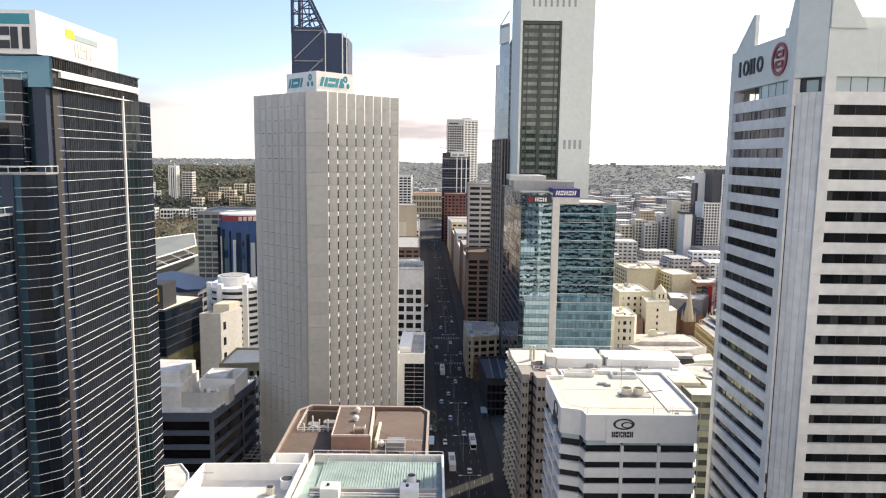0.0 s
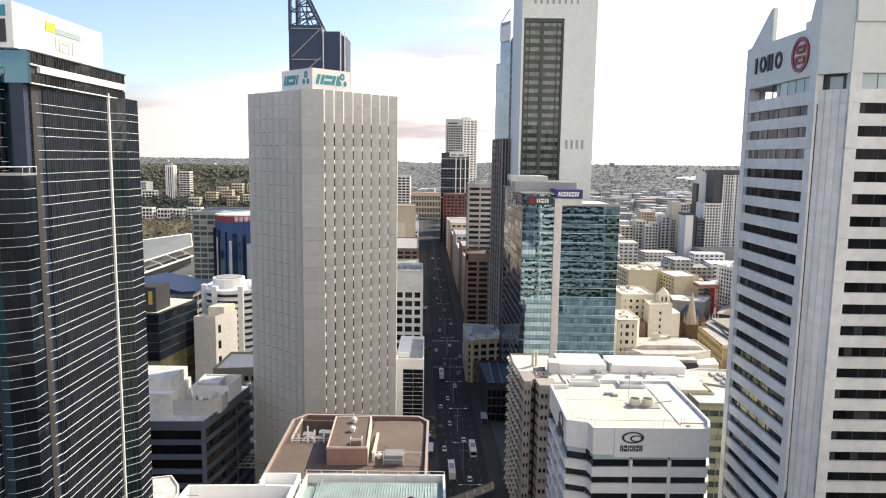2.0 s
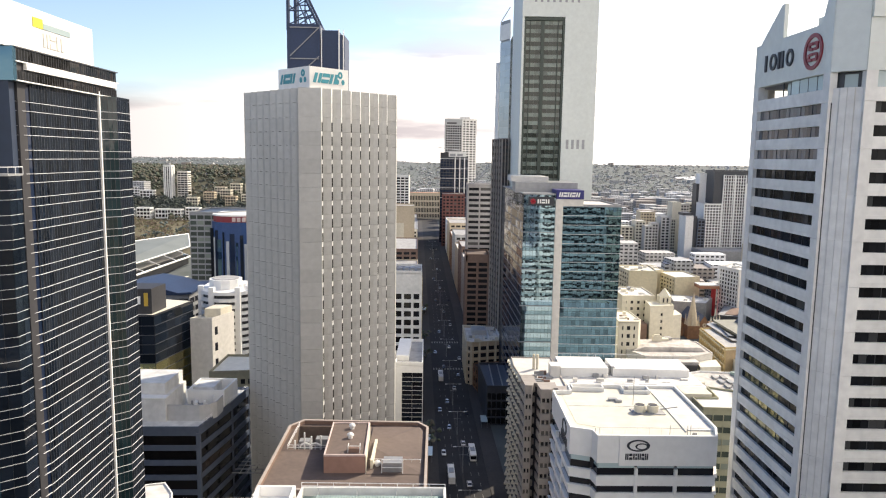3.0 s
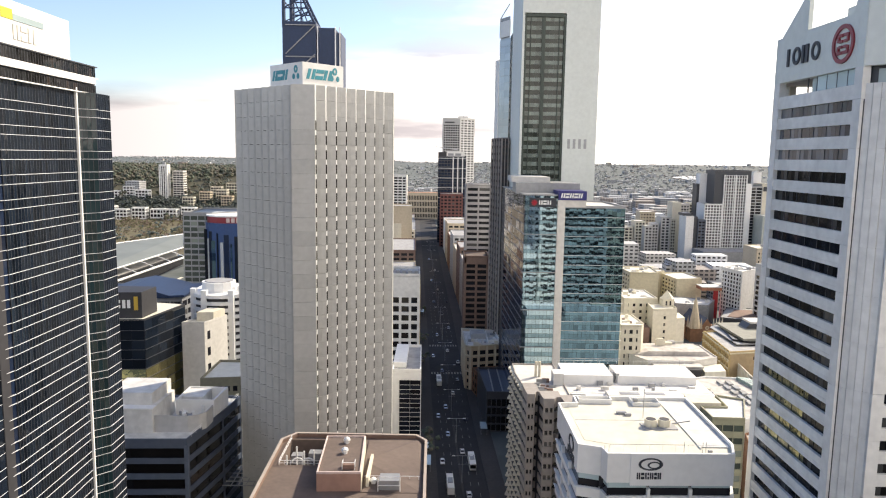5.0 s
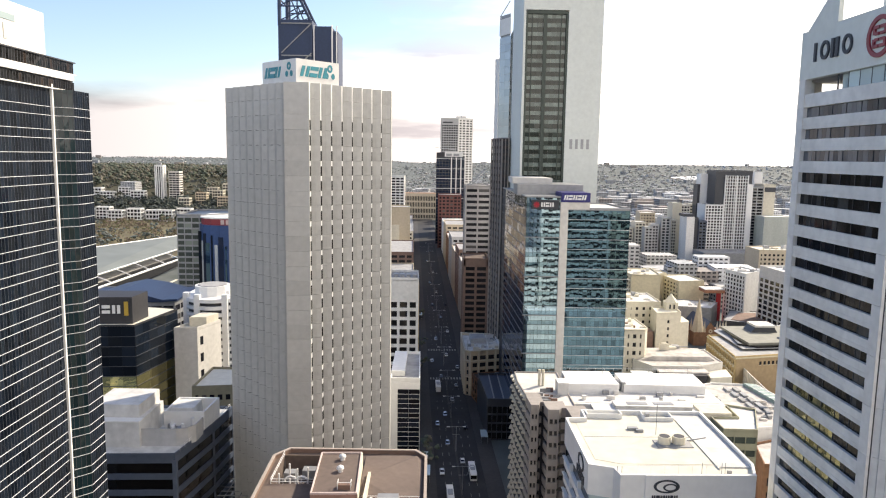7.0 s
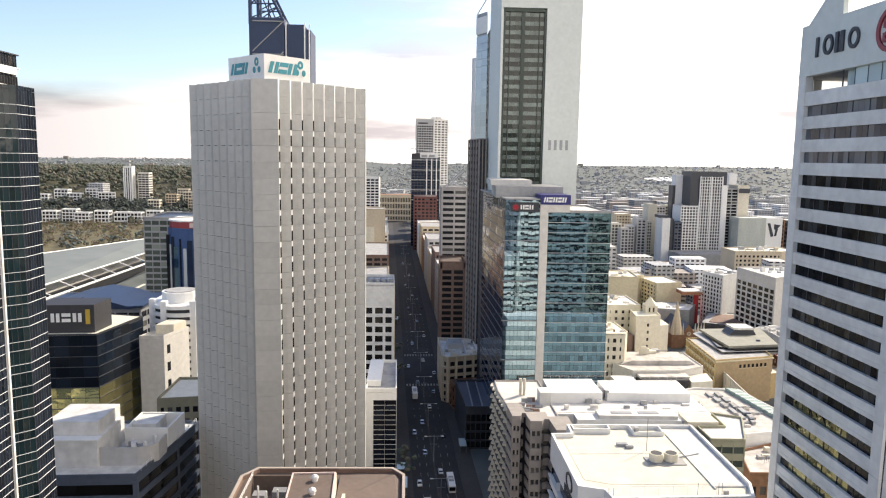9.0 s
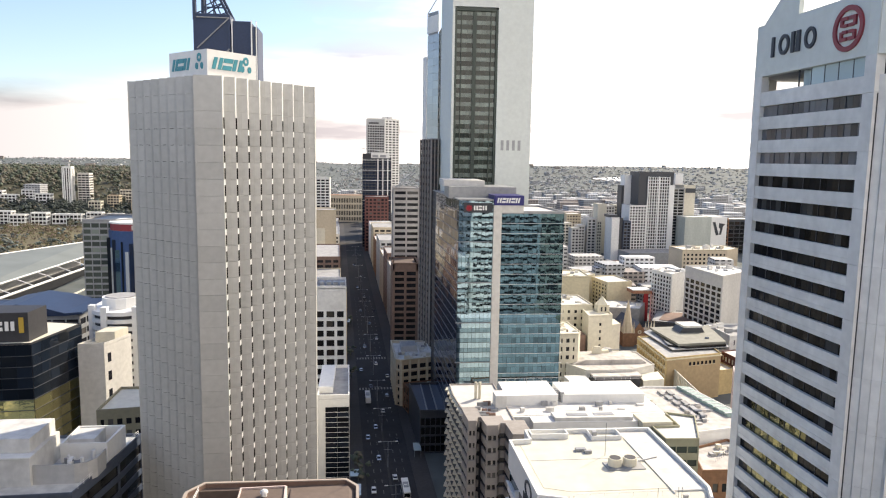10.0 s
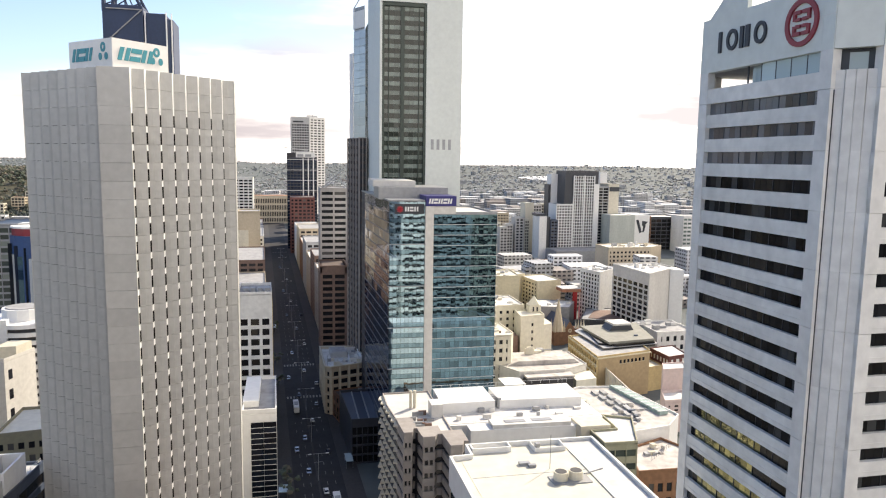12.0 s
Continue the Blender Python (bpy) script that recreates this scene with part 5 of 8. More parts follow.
def calibre_building():
    poly = [(30.8, 145.0), (54.6, 145.4), (56.2, 150.0), (56.4, 176.8), (30.3, 177.3), (30.2, 172.6), (26.1, 172.4), (26.1, 149.3), (30.3, 147.9)]
    zt = 57.4
    z0 = gz(40, 160) - 1
    b = thing("office_block", 40, 160, z0, "white office block with ribbon windows and a cream flat roof", "building")
    body(b, poly, z0, zt - 4.6, DARKWALL, 0.9, "core")
    part("sign_wall", prism(bmesh.new(), poly, zt - 4.8, zt - 0.1), WHITE, b, "white sign wall")
    roof(b, poly, zt, ROOFCREAM, d=0.45)
    parapet(b, poly, zt - 0.1, 1.0, 0.45, WHITE)
    fh = 3.55
    n = 16
    for e in range(len(poly)):
        p, q = poly[e], poly[(e + 1) % len(poly)]
        m, ln = on_face(p, q)
        sp = boxmesh(0, ln, 0, 0.9, 0, 2.1, WHITE, "spandrel")
        lip = boxmesh(-0.1, ln + 0.1, -0.32, 0.0, 0, 0.2, WHITE, "ledge")
        cols = max(1, int(ln / 6))
        cw = ln / cols
        pm = boxmesh(0.25, cw - 0.25, 0, 0.08, 0, fh - 2.1, GLASS_DARK, "window_pane")
        pi = boxmesh(-0.3, 0.3, -0.2, 0.9, 0, fh, WHITE, "pier")
        for k in range(n):
            z = zt - 4.8 - 1.2 - (k + 1) * fh
            piece("spandrel", sp, b, m @ Matrix.Translation((0, 0, z)))
            if e in (1, 2, 6, 7):
                piece("ledge", lip, b, m @ Matrix.Translation((0, 0, z + 1.85)))
            for c in range(cols):
                piece("window_pane", pm, b, m @ Matrix.Translation((c * cw, 0.45, z + 2.1)))
                if c:
                    piece("pier", pi, b, m @ Matrix.Translation((c * cw, 0, z)))
        for c in range(cols):
            piece("window_pane", boxmesh(0.3, cw - 0.3, 0.5, 0.58, 0, 1.1, GLASS_CLEAR, "window_pane"), b, m @ Matrix.Translation((c * cw, 0, zt - 6.0)))
    # raised sign panel on the front
    p, q = poly[0], poly[1]
    panel = part("sign_panel", bx(bmesh.new(), 4.3, 23.7, -0.35, 0.0, zt - 5.2, zt + 1.0), WHITE, b, "white sign panel", on_face(p, q)[0])
    P, Q = (p[0], p[1] - 0.35), (q[0], q[1] - 0.35)
    ring_on("sign_shape", P, Q, 8.0, zt - 1.0, 0.95, 1.2, SIGNDARK, panel, "black sign swoosh", squash=1.9)
    ring_on("sign_shape", P, Q, 8.7, zt - 1.2, 0.5, 0.68, SIGNDARK, panel, "black sign swoosh", squash=1.9)
    marks(P, Q, 5.5, zt - 3.9, (0.62, 0.6, 0.3, 0.3, 0.62, 0.5, 0.62), 1.25, SIGNDARK, panel, "black sign shape", gap=0.16)
    ring_on("sign_shape", poly[6], poly[7], 17.0, zt - 1.4, 1.2, 1.65, SIGNDARK, b, "black sign swoosh", squash=1.5)
    marks(poly[6], poly[7], 13.6, zt - 4.6, (0.9, 0.9, 0.5, 0.5, 0.9, 0.8, 0.9), 1.6, SIGNDARK, b, "black sign shape", gap=0.2)
    # roof things
    for x in (43.4, 46.2):
        cowl(b, x, 160.8, zt, 1.25, 1.7, CREAM)
    part("fan_base", bx(bmesh.new(), 41.6, 48.6, 158.9, 162.4, zt, zt + 0.25), ROOFGREY, b)
    pole(b, 43.2, 165.5, zt, 6.5, 0.07)
    for x, y, w in ((38.2, 167.5, 1.0), (39.6, 166.5, 0.7), (50.5, 147.6, 0.4)):
        part("roof_vent", bx(bmesh.new(), x, x + w * 2, y, y + w, zt, zt + 0.6), GREYMETAL, b)
    bm = bmesh.new()
    tube(bm, (48.4, 162, zt + 0.3), (52.5, 163.5, zt + 0.3), 0.14)
    part("pipe", bm, GREYMETAL, b)
    part("membrane", prism(bmesh.new(), [(32.6, 151.5), (49.6, 151.5), (49.6, 176.0), (31.5, 176.0), (28.2, 171.6), (28.2, 153.4)], zt, zt + 0.06), ROOFCREAM, b, "cream roof membrane")
    part("kerb", bx(bmesh.new(), 49.7, 49.95, 149.5, 176.2, zt, zt + 0.26), CONCRETE, b, "pale roof kerb")
    part("gutter_strip", bx(bmesh.new(), 49.96, 55.7, 150.2, 176.2, zt, zt + 0.24), ROOFWHITE, b)
    part("seam", bx(bmesh.new(), 28.4, 49.5, 164.1, 164.22, zt + 0.06, zt + 0.1), GREYMETAL, b)
    parapet(b, [(31.0, 174.2), (38.6, 174.0), (38.6, 176.6), (31.0, 176.6)], zt, 1.1, 0.25, WHITE, "roof_curb", "white roof enclosure")
    parapet(b, [(43.0, 172.8), (49.2, 172.8), (49.2, 176.4), (43.0, 176.4)], zt, 0.9, 0.2, WHITE, "roof_curb", "white roof enclosure")
    part("roof_vent", bx(bmesh.new(), 43.4, 44.2, 173.4, 174.4, zt, zt + 1.5), GREYMETAL, b)
    rail = bmesh.new()
    tube(rail, (31.8, 147.2, zt + 1.7), (54.0, 147.4, zt + 1.7), 0.035, 4)
    for k in range(10):
        tube(rail, (31.8 + k * 2.45, 147.2, zt), (31.8 + k * 2.45, 147.2, zt + 1.7), 0.03, 4)
    part("rail", rail, WHITEFIN, b, "thin white roof rail")
    for x in (30.6, 31.4, 45.5, 49.0, 49.6):
        pole(b, x, 146.6, zt, 1.8 if x < 40 else 2.6, 0.05)


def balcony_building():
    """Brown concrete office with stepped, notched bays."""
    z0 = gz(30, 230) - 1
    zt = 41.0
    b = thing("office_block", 32, 238, z0, "brown concrete office block with stepped notched window bays", "building")
    core = [(26.2, 234.5), (30.6, 227.5), (36.4, 224.0), (39.5, 219.0), (39.5, 259.5), (25.2, 259.5), (25.0, 249)]
    part("core", prism(bmesh.new(), core, z0, zt - 0.3), DARKWALL, b)
    part("roof", prism(bmesh.new(), core, zt - 0.3, zt), CONCRETE, b)
    fh = 3.5
    n = 14
    # street side: saw-edged bays
    m, ln = on_face((24.4, 259.0), (26.0, 233.8))
    bays = 7
    cw = ln / bays
    sp = mesh_of(prism(bmesh.new(), [(0, 0), (cw * 0.8, -1.1), (cw, 0), (cw, 0.8), (0, 0.8)], 1.3, 1.8), CREAM, "bay_front")
    pm = boxmesh(0.1, cw - 0.1, 0.2, 0.3, 1.8, fh + 1.25, GLASS_DARK, "window_pane")
    for k in range(n):
        for c in range(bays):
            mm = m @ Matrix.Translation((c * cw, 0, zt - (k + 1) * fh + 1.4))
            piece("bay_front", sp, b, mm)
            if k:
                piece("window_pane", pm, b, mm)
    # near side: boxes stepping back along a slanted line
    steps = [(26.0, 233.8), (30.4, 226.4), (36.2, 222.6), (41.8, 216.0)]
    for (x0, y0), (x1, y1) in zip(steps, steps[1:]):
        w = x1 - x0
        poly = [(0, 0.0), (0.4, y1 - y0 - 0.4), (w * 0.62, y1 - y0 - 0.4), (w * 0.78, (y1 - y0) * 0.7), (w, (y1 - y0) * 0.72), (w, 3.0), (0, 3.0)]
        sp = mesh_of(prism(bmesh.new(), poly, 0, 2.05), BAYBROWN, "bay_front")
        cap = mesh_of(prism(bmesh.new(), poly, 0, 2.9), BAYBROWN, "bay_front")
        inner = [(x + 0.35 if x < w / 2 else x - 0.35, y + 0.5) for x, y in poly]
        gl = mesh_of(prism(bmesh.new(), inner, 2.05, fh), GLASS_DARK, "window_pane")
        po = boxmesh(-0.22, 0.22, y1 - y0 - 0.25, y1 - y0 + 0.4, 2.05, fh, BAYBROWN, "bay_post")
        for k in range(n):
            mm = Matrix.Translation((x0, y0, zt - (k + 1) * fh + 1.4))
            piece("bay_front", sp if k else cap, b, mm)
            if k:
                piece("window_pane", gl, b, mm)
                for f in (0.12, 0.36, 0.58):
                    piece("bay_post", po, b, mm @ Matrix.Translation((w * f, 0, 0)))
    parapet(b, core, zt - 0.2, 0.6, 0.3, BAYBROWN)
    part("roof_box", bx(bmesh.new(), 36.0, 39.2, 237, 242, zt, zt + 3.8), ROOFWHITE, b)
    for x, y in ((31.6, 246), (32.8, 246)):
        part("flue", tube(bmesh.new(), (x, y, zt), (x, y, zt + 5.2), 0.45, 8), CREAM, b, "pale flue")
    rnd = random.Random(3)
    for i in range(12):
        x, y = 28.5 + rnd.random() * 6, 230 + rnd.random() * 11
        part("duct", bx(bmesh.new(), x, x + 0.8 + rnd.random() * 2, y, y + 0.6, zt, zt + 0.4 + rnd.random()), BROWN if i % 2 else GREYMETAL, b)


def white_hall():
    """The broad white building behind, in stepped roofs."""
    poly = [(40.0, 238.5), (46.5, 238.0), (46.5, 233.5), (77, 232.5), (88, 238), (88, 262.5), (40.8, 262.5)]
    z0 = gz(60, 250) - 1
    b = thing("office_block", 62, 248, z0, "broad white building with stepped plant roofs", "building")
    part("wall", prism(bmesh.new(), poly, z0, 37.9), WHITE, b)
    part("roof", prism(bmesh.new(), [(40.4, 239.0), (76.6, 239.0), (87.6, 240), (87.6, 262), (41.2, 262)], 37.86, 38.02), ROOFWHITE, b)
    plant(b, [(41.2, 247.5), (57.5, 247.5), (57.5, 261.5), (41.4, 261.5)], 38.0, 41.2, WHITE, "white plant room")
    plant(b, [(59.5, 249), (85.5, 248), (86, 261.5), (59.5, 261.5)], 38.0, 40.7, WHITE, "white plant room")
    plant(b, [(53, 233.9), (76, 233.0), (76, 238.8), (53, 238.8)], 37.9, 39.0, ROOFWHITE, "white roof step")
    plant(b, [(77.5, 229.5), (86.5, 229.5), (86.5, 237.0), (77.5, 237.0)], 20, 38.6, CREAM, "pale cream stair box")
    for x in (57, 65):
        part("louvre", bx(bmesh.new(), x, x + 6.0, 235.0, 237.0, 39.0, 39.12), GREYMETAL, b)
    rnd = random.Random(5)
    for i in range(10):
        x, y = 44 + rnd.random() * 40, 240 + rnd.random() * 7
        part("roof_unit", bx(bmesh.new(), x, x + 0.8 + rnd.random() * 1.6, y, y + 1.0, 38.0, 38.5 + rnd.random() * 0.9), ROOFWHITE if i % 3 else GREYMETAL, b)
    for i in range(10):
        x, y = 57.6 + rnd.random() * 1.6, 249 + rnd.random() * 10
        part("roof_unit", bx(bmesh.new(), x, x + 0.9, y, y + 0.9, 38.0, 40 + rnd.random() * 1.6), GREYMETAL, b)
    rail = bmesh.new()
    for x0, x1, y, z in ((41, 86, 261.4, 42.2), (41.5, 57.3, 247.8, 42.1), (47, 77, 239.2, 39.1)):
        tube(rail, (x0, y, z), (x1, y, z), 0.05, 4)
        for i in range(16):
            x = x0 + (x1 - x0) * i / 15
            tube(rail, (x, y, z - 1.0), (x, y, z), 0.04, 4)
    part("rail", rail, WHITEFIN, b)
    for x in (50, 54.5, 70, 83):
        pole(b, x, 258, 41.2, 2.5, 0.05)
    block("office_block", [(80, 219.5), (89.5, 219.0), (96.5, 236), (88.5, 240), (88, 229), (80, 229)], 37.2, OLIVEPALE, ROOFWHITE, "olive-cream office wing with ribbon windows", [(0, 12, 3, 0.5, 0.06, GLASS_GREEN, 0.8)], ph=0.6)
    # added out of sight behind the roofs, to cut sunlight reaching the street
    block("office_block", [(46, 264.5), (88, 265), (88, 303), (46, 303)], 15.5, BRICKBROWN, ROOFGREY, "unseen brown brick block added to shade the street", [(3, 9, 8, 0.5, 0.3, GLASS_DARK, 1)], ph=0.6)


def slit_slab():
    z0 = gz(32, 410) - 1
    b = thing("office_tower", 33, 412, z0, "dark brown slab tower with pale vertical ribs", "building")
    poly = [(32.2, 402), (35.6, 402), (35.6, 422.5), (28.4, 422.5)]
    body(b, poly, z0, 122.4, DARKWALL, 0.3)
    for e, n in ((0, 2), (3, 4)):
        m, ln = on_face(poly[e], poly[(e + 1) % 4])
        rm = boxmesh(-0.2, 0.2, -0.5, 0.3, z0, 122.8, BAYBROWN, "rib")
        bm_ = boxmesh(0.3, ln / n - 0.3, 0.0, 0.25, 0, 1.4, WELL, "spandrel")
        for i in range(n + 1):
            piece("rib", rm, b, m @ Matrix.Translation((ln * i / n, 0, 0)))
            if i < n:
                for k in range(34):
                    piece("spandrel", bm_, b, m @ Matrix.Translation((ln * i / n, 0, 121 - k * 3.7)))
    roof(b, poly, 122.9, ROOFGREY)


def striped_tower():
    z0 = gz(20, 490) - 1
    poly = [(17.0, 490), (33.5, 490), (33.5, 515), (17.0, 515)]
    b = block("office_tower", poly, 94.0, GREYBROWN, ROOFGREY, "grey ribbed concrete tower with narrow ribbon windows", [(0, 26, 2, 0.5, 0.12, GLASS_DARK, 1.0), (3, 26, 4, 0.5, 0.12, GLASS_DARK, 1.0)], ph=0.6)
    fr = bmesh.new()
    tube(fr, (18.0, 491, 94), (31, 491, 106), 0.35)
    tube(fr, (19.8, 491, 94), (31, 491, 104), 0.35)
    tube(fr, (17.4, 491, 90), (18.4, 491, 95.5), 0.3)
    part("roof_brace", fr, GREYMETAL, b, "sloping roof braces")
    poly2 = [(15.6, 462), (31, 462), (31, 488), (15.6, 488)]
    c = block("office_block", poly2, 50.0, BROWN, BROWNROOF, "brown concrete office block with deep window bays", [(0, 14, 2, 0.35, 0.18, GLASS_DARK, 4.0), (3, 14, 4, 0.35, 0.18, GLASS_DARK, 4.0)], ph=0.8, depth=1.2)


def left_street_row():
    b = block("office_block", [(-22, 331), (-8.9, 331), (-9.6, 352), (-22, 352)], 59.6, PRECAST, ROOFGREY, "pale grey office block with square punched windows", [(0, 15, 3, 0.36, 0.26, GLASS_BLACK, 9.0)], ph=1.0)
    # tan side face; the yellow light on it is mixed into the ochre
    part("side_screen", prism(bmesh.new(), [(-8.88, 331.3), (-8.7, 331.3), (-9.4, 351.8), (-9.58, 351.8)], 6, 57), OCHRE, b, "tan side wall, yellow light put into ochre")
    for i in range(4):
        part("roof_unit", bx(bmesh.new(), -20 + i * 2.8, -18.2 + i * 2.8, 336, 340, 59.6, 61.2), GREYMETAL, b)
    c = block("office_block", [(-16, 253), (-6.3, 253), (-6.9, 285), (-16, 285)], 39.8, WHITE, ROOFGREY, "white-framed office block with black glazing and thin lines", (), ph=1.0)
    curtain(c, (-13.6, 252.7), (-6.4, 252.7), -8, 37.0, 28, 2, GLASS_NIGHT, (0.0,), WHITEFIN, 0.08, 0.09, depth=0.02)
    plant(c, [(-16, 258), (-11.5, 258), (-11.5, 282), (-16, 282)], 39.8, 41.7, WHITE, "white plant room")
    d = block("office_block", [(-46, 700), (-26.3, 700), (-27.6, 730), (-46, 730)], 64.0, TAN, ROOFGREY, "tan concrete office block with vertical panels", [(1, 18, 4, 0.4, 0.2, GLASS_DARK, 6)], ph=1.0)
    part("light_wall", bx(bmesh.new(), -45.5, -36.5, 699.6, 699.95, 0, 48.0), CREAM, d)
    e = block("apartment_tower", [(-62, 900), (-41, 900), (-41, 930), (-62, 930)], 88, PRECAST, ROOFGREY, "slim grey apartment tower with balconies", [(0, 24, 4, 0.4, 0.2, GLASS_DARK, 1)], ph=0.8)
    f = block("parliament_hall", [(-58, 1240), (2, 1240), (2, 1270), (-58, 1270)], 50.0, TAN, REDTILE, "long sandstone hall with a terracotta tiled roof", [(0, 4, 22, 0.3, 0.4, GLASS_DARK, 3)], ph=0.5)


def right_street_row():
    # corner building with a white roof, chamfered towards the street
    poly = [(16.5, 378.5), (34.0, 384.0), (31.6, 414), (13.2, 416), (14.0, 381.2)]
    b = block("shop_building", poly, 14.0, TAN, ROOFWHITE, "tan corner building with arched bays and a cluttered white roof", [(0, 6, 4, 0.42, 0.3, GLASS_DARK, 0.8), (3, 6, 8, 0.42, 0.3, GLASS_DARK, 0.8), (4, 6, 1, 0.42, 0.3, GLASS_DARK, 0.8)], ph=1.1)
    for z in (14.9, 9.6, 1.2):
        parapet(b, inset(poly, -0.45), z, 0.45, 0.5, CREAM, "cornice", "pale moulded cornice")
    for e, n in ((0, 4), (3, 8)):
        m, ln = on_face(poly[e], poly[(e + 1) % 5])
        for k in range(n + 1):
            part("pilaster", bx(bmesh.new(), ln * k / n - 0.4, ln * k / n + 0.4, -0.4, 0.05, -8, 14.6), CREAM, b, m=m)
    plant(b, [(17.6, 397), (25.6, 398), (25.2, 408), (17.2, 407.6)], 14.0, 16.8, GREYCONC, "grey roof house")
    part("roof", prism(bmesh.new(), [(18.2, 398), (25.0, 398.8), (24.7, 407.2), (17.8, 406.9)], 16.8, 16.95), ROOFGREY, b)
    parapet(b, [(26.2, 389), (32.8, 390.5), (31.4, 411), (26.0, 410)], 14.0, 1.8, 0.3, WHITE, "roof_screen", "white roof screen")
    clutter(b, 15.5, 30, 383, 395, 14.0, 14, 71, (ROOFWHITE, CREAM, GREYMETAL), 1.0)
    clutter(b, 27, 30.5, 392, 408, 14.0, 7, 72, (ROOFWHITE, GREYMETAL, WHITE), 0.9)
    part("flag_mast", tube(bmesh.new(), (15.2, 383, 14), (15.2, 383, 19.5), 0.09, 6), GREYMETAL, b)
    lo = block("shop_building", [(20.5, 365), (33.5, 366), (33.8, 382), (17.5, 377.5)], 3.5, BRICKBROWN, BROWNROOF, "red-brown brick shop with a low roof", [(0, 3, 4, 0.4, 0.25, GLASS_DARK, 0.5), (3, 3, 3, 0.4, 0.25, GLASS_DARK, 0.5)], ph=0.6)
    clutter(lo, 22, 30, 368, 376, 3.5, 5, 73, (GREYMETAL, ROOFGREY), 1.0)
    poly = [(21.5, 325), (32.5, 325), (33.4, 362), (19.4, 362)]
    c = block("shop_building", poly, 8.0, DARKFRAME, SLATE, "dark metal-roofed pavilion beside the street", [(0, 4, 5, 0.2, 0.12, GLASS_BLACK, 2.2)], ph=1.0)
    for x in (24.4, 28.6):
        part("roof_fold", bx(bmesh.new(), x, x + 0.5, 326.5, 361, 7.95, 8.5), GREYMETAL, c)
    part("roof_plane", prism(bmesh.new(), [(25.0, 326.5), (28.5, 326.5), (28.5, 361), (25.0, 361)], 7.95, 8.2), PIER, c)
    # hidden block added behind the tall tower to keep sun off the street
    block("office_block", [(37.2, 434), (73, 434), (73, 484), (37.2, 484)], 58.0, BROWN, ROOFGREY, "unseen brown block added to keep sun off the street", [(3, 16, 8, 0.45, 0.25, GLASS_DARK, 1)], ph=0.8)
    # far right-hand row, wall to wall
    for k, (s0, s1, h, w, wall, solid) in enumerate(((521, 548, 40, 17, BAYBROWN, 0.45), (549, 590, 44, 18, BROWN, 0.4), (591, 640, 36, 20, TAN, 0.45), (641, 690, 42, 22, GREYCONC, 0.45), (691, 745, 34, 22, BRICKBROWN, 0.4), (746, 800, 40, 24, TAN, 0.45), (801, 850, 36, 24, WHITE, 0.45))):
        a, b_, c, d = st(34.6, s0), st(34.6 + w, s0), st(34.6 + w, s1), st(34.6, s1)
        g = gz(*a)
        block("office_block", [a, b_, c, d], g + h, wall, ROOFGREY if k % 2 else ROOFWHITE, "street-side office block of %s walls and small windows" % ("tan", "brown", "cream", "grey", "red brick", "tan", "white")[k], [(0, int(h / 3.6), 4, solid, 0.25, GLASS_DARK, 1), (3, int(h / 3.6), 8, solid, 0.25, GLASS_DARK, 1)], ph=0.8, group="right street row")
    for k, (s0, s1, h, wall) in enumerate(((356, 420, 30, PRECAST), (490, 560, 34, TAN), (562, 640, 40, BROWN), (645, 690, 30, CREAM), (740, 850, 34, PRECAST), (860, 960, 30, BRICKBROWN))):
        a, b_, c, d = st(-22, s0), st(1.2, s0), st(1.2, s1), st(-22, s1)
        block("office_block", [a, b_, c, d], gz(*a) + h, wall, ROOFGREY, "street-side office block along the shaded footpath", [(0, int(h / 3.6), 4, 0.45, 0.25, GLASS_DARK, 1), (1, int(h / 3.6), 10, 0.45, 0.25, GLASS_DARK, 1)], ph=0.8, group="left street row")


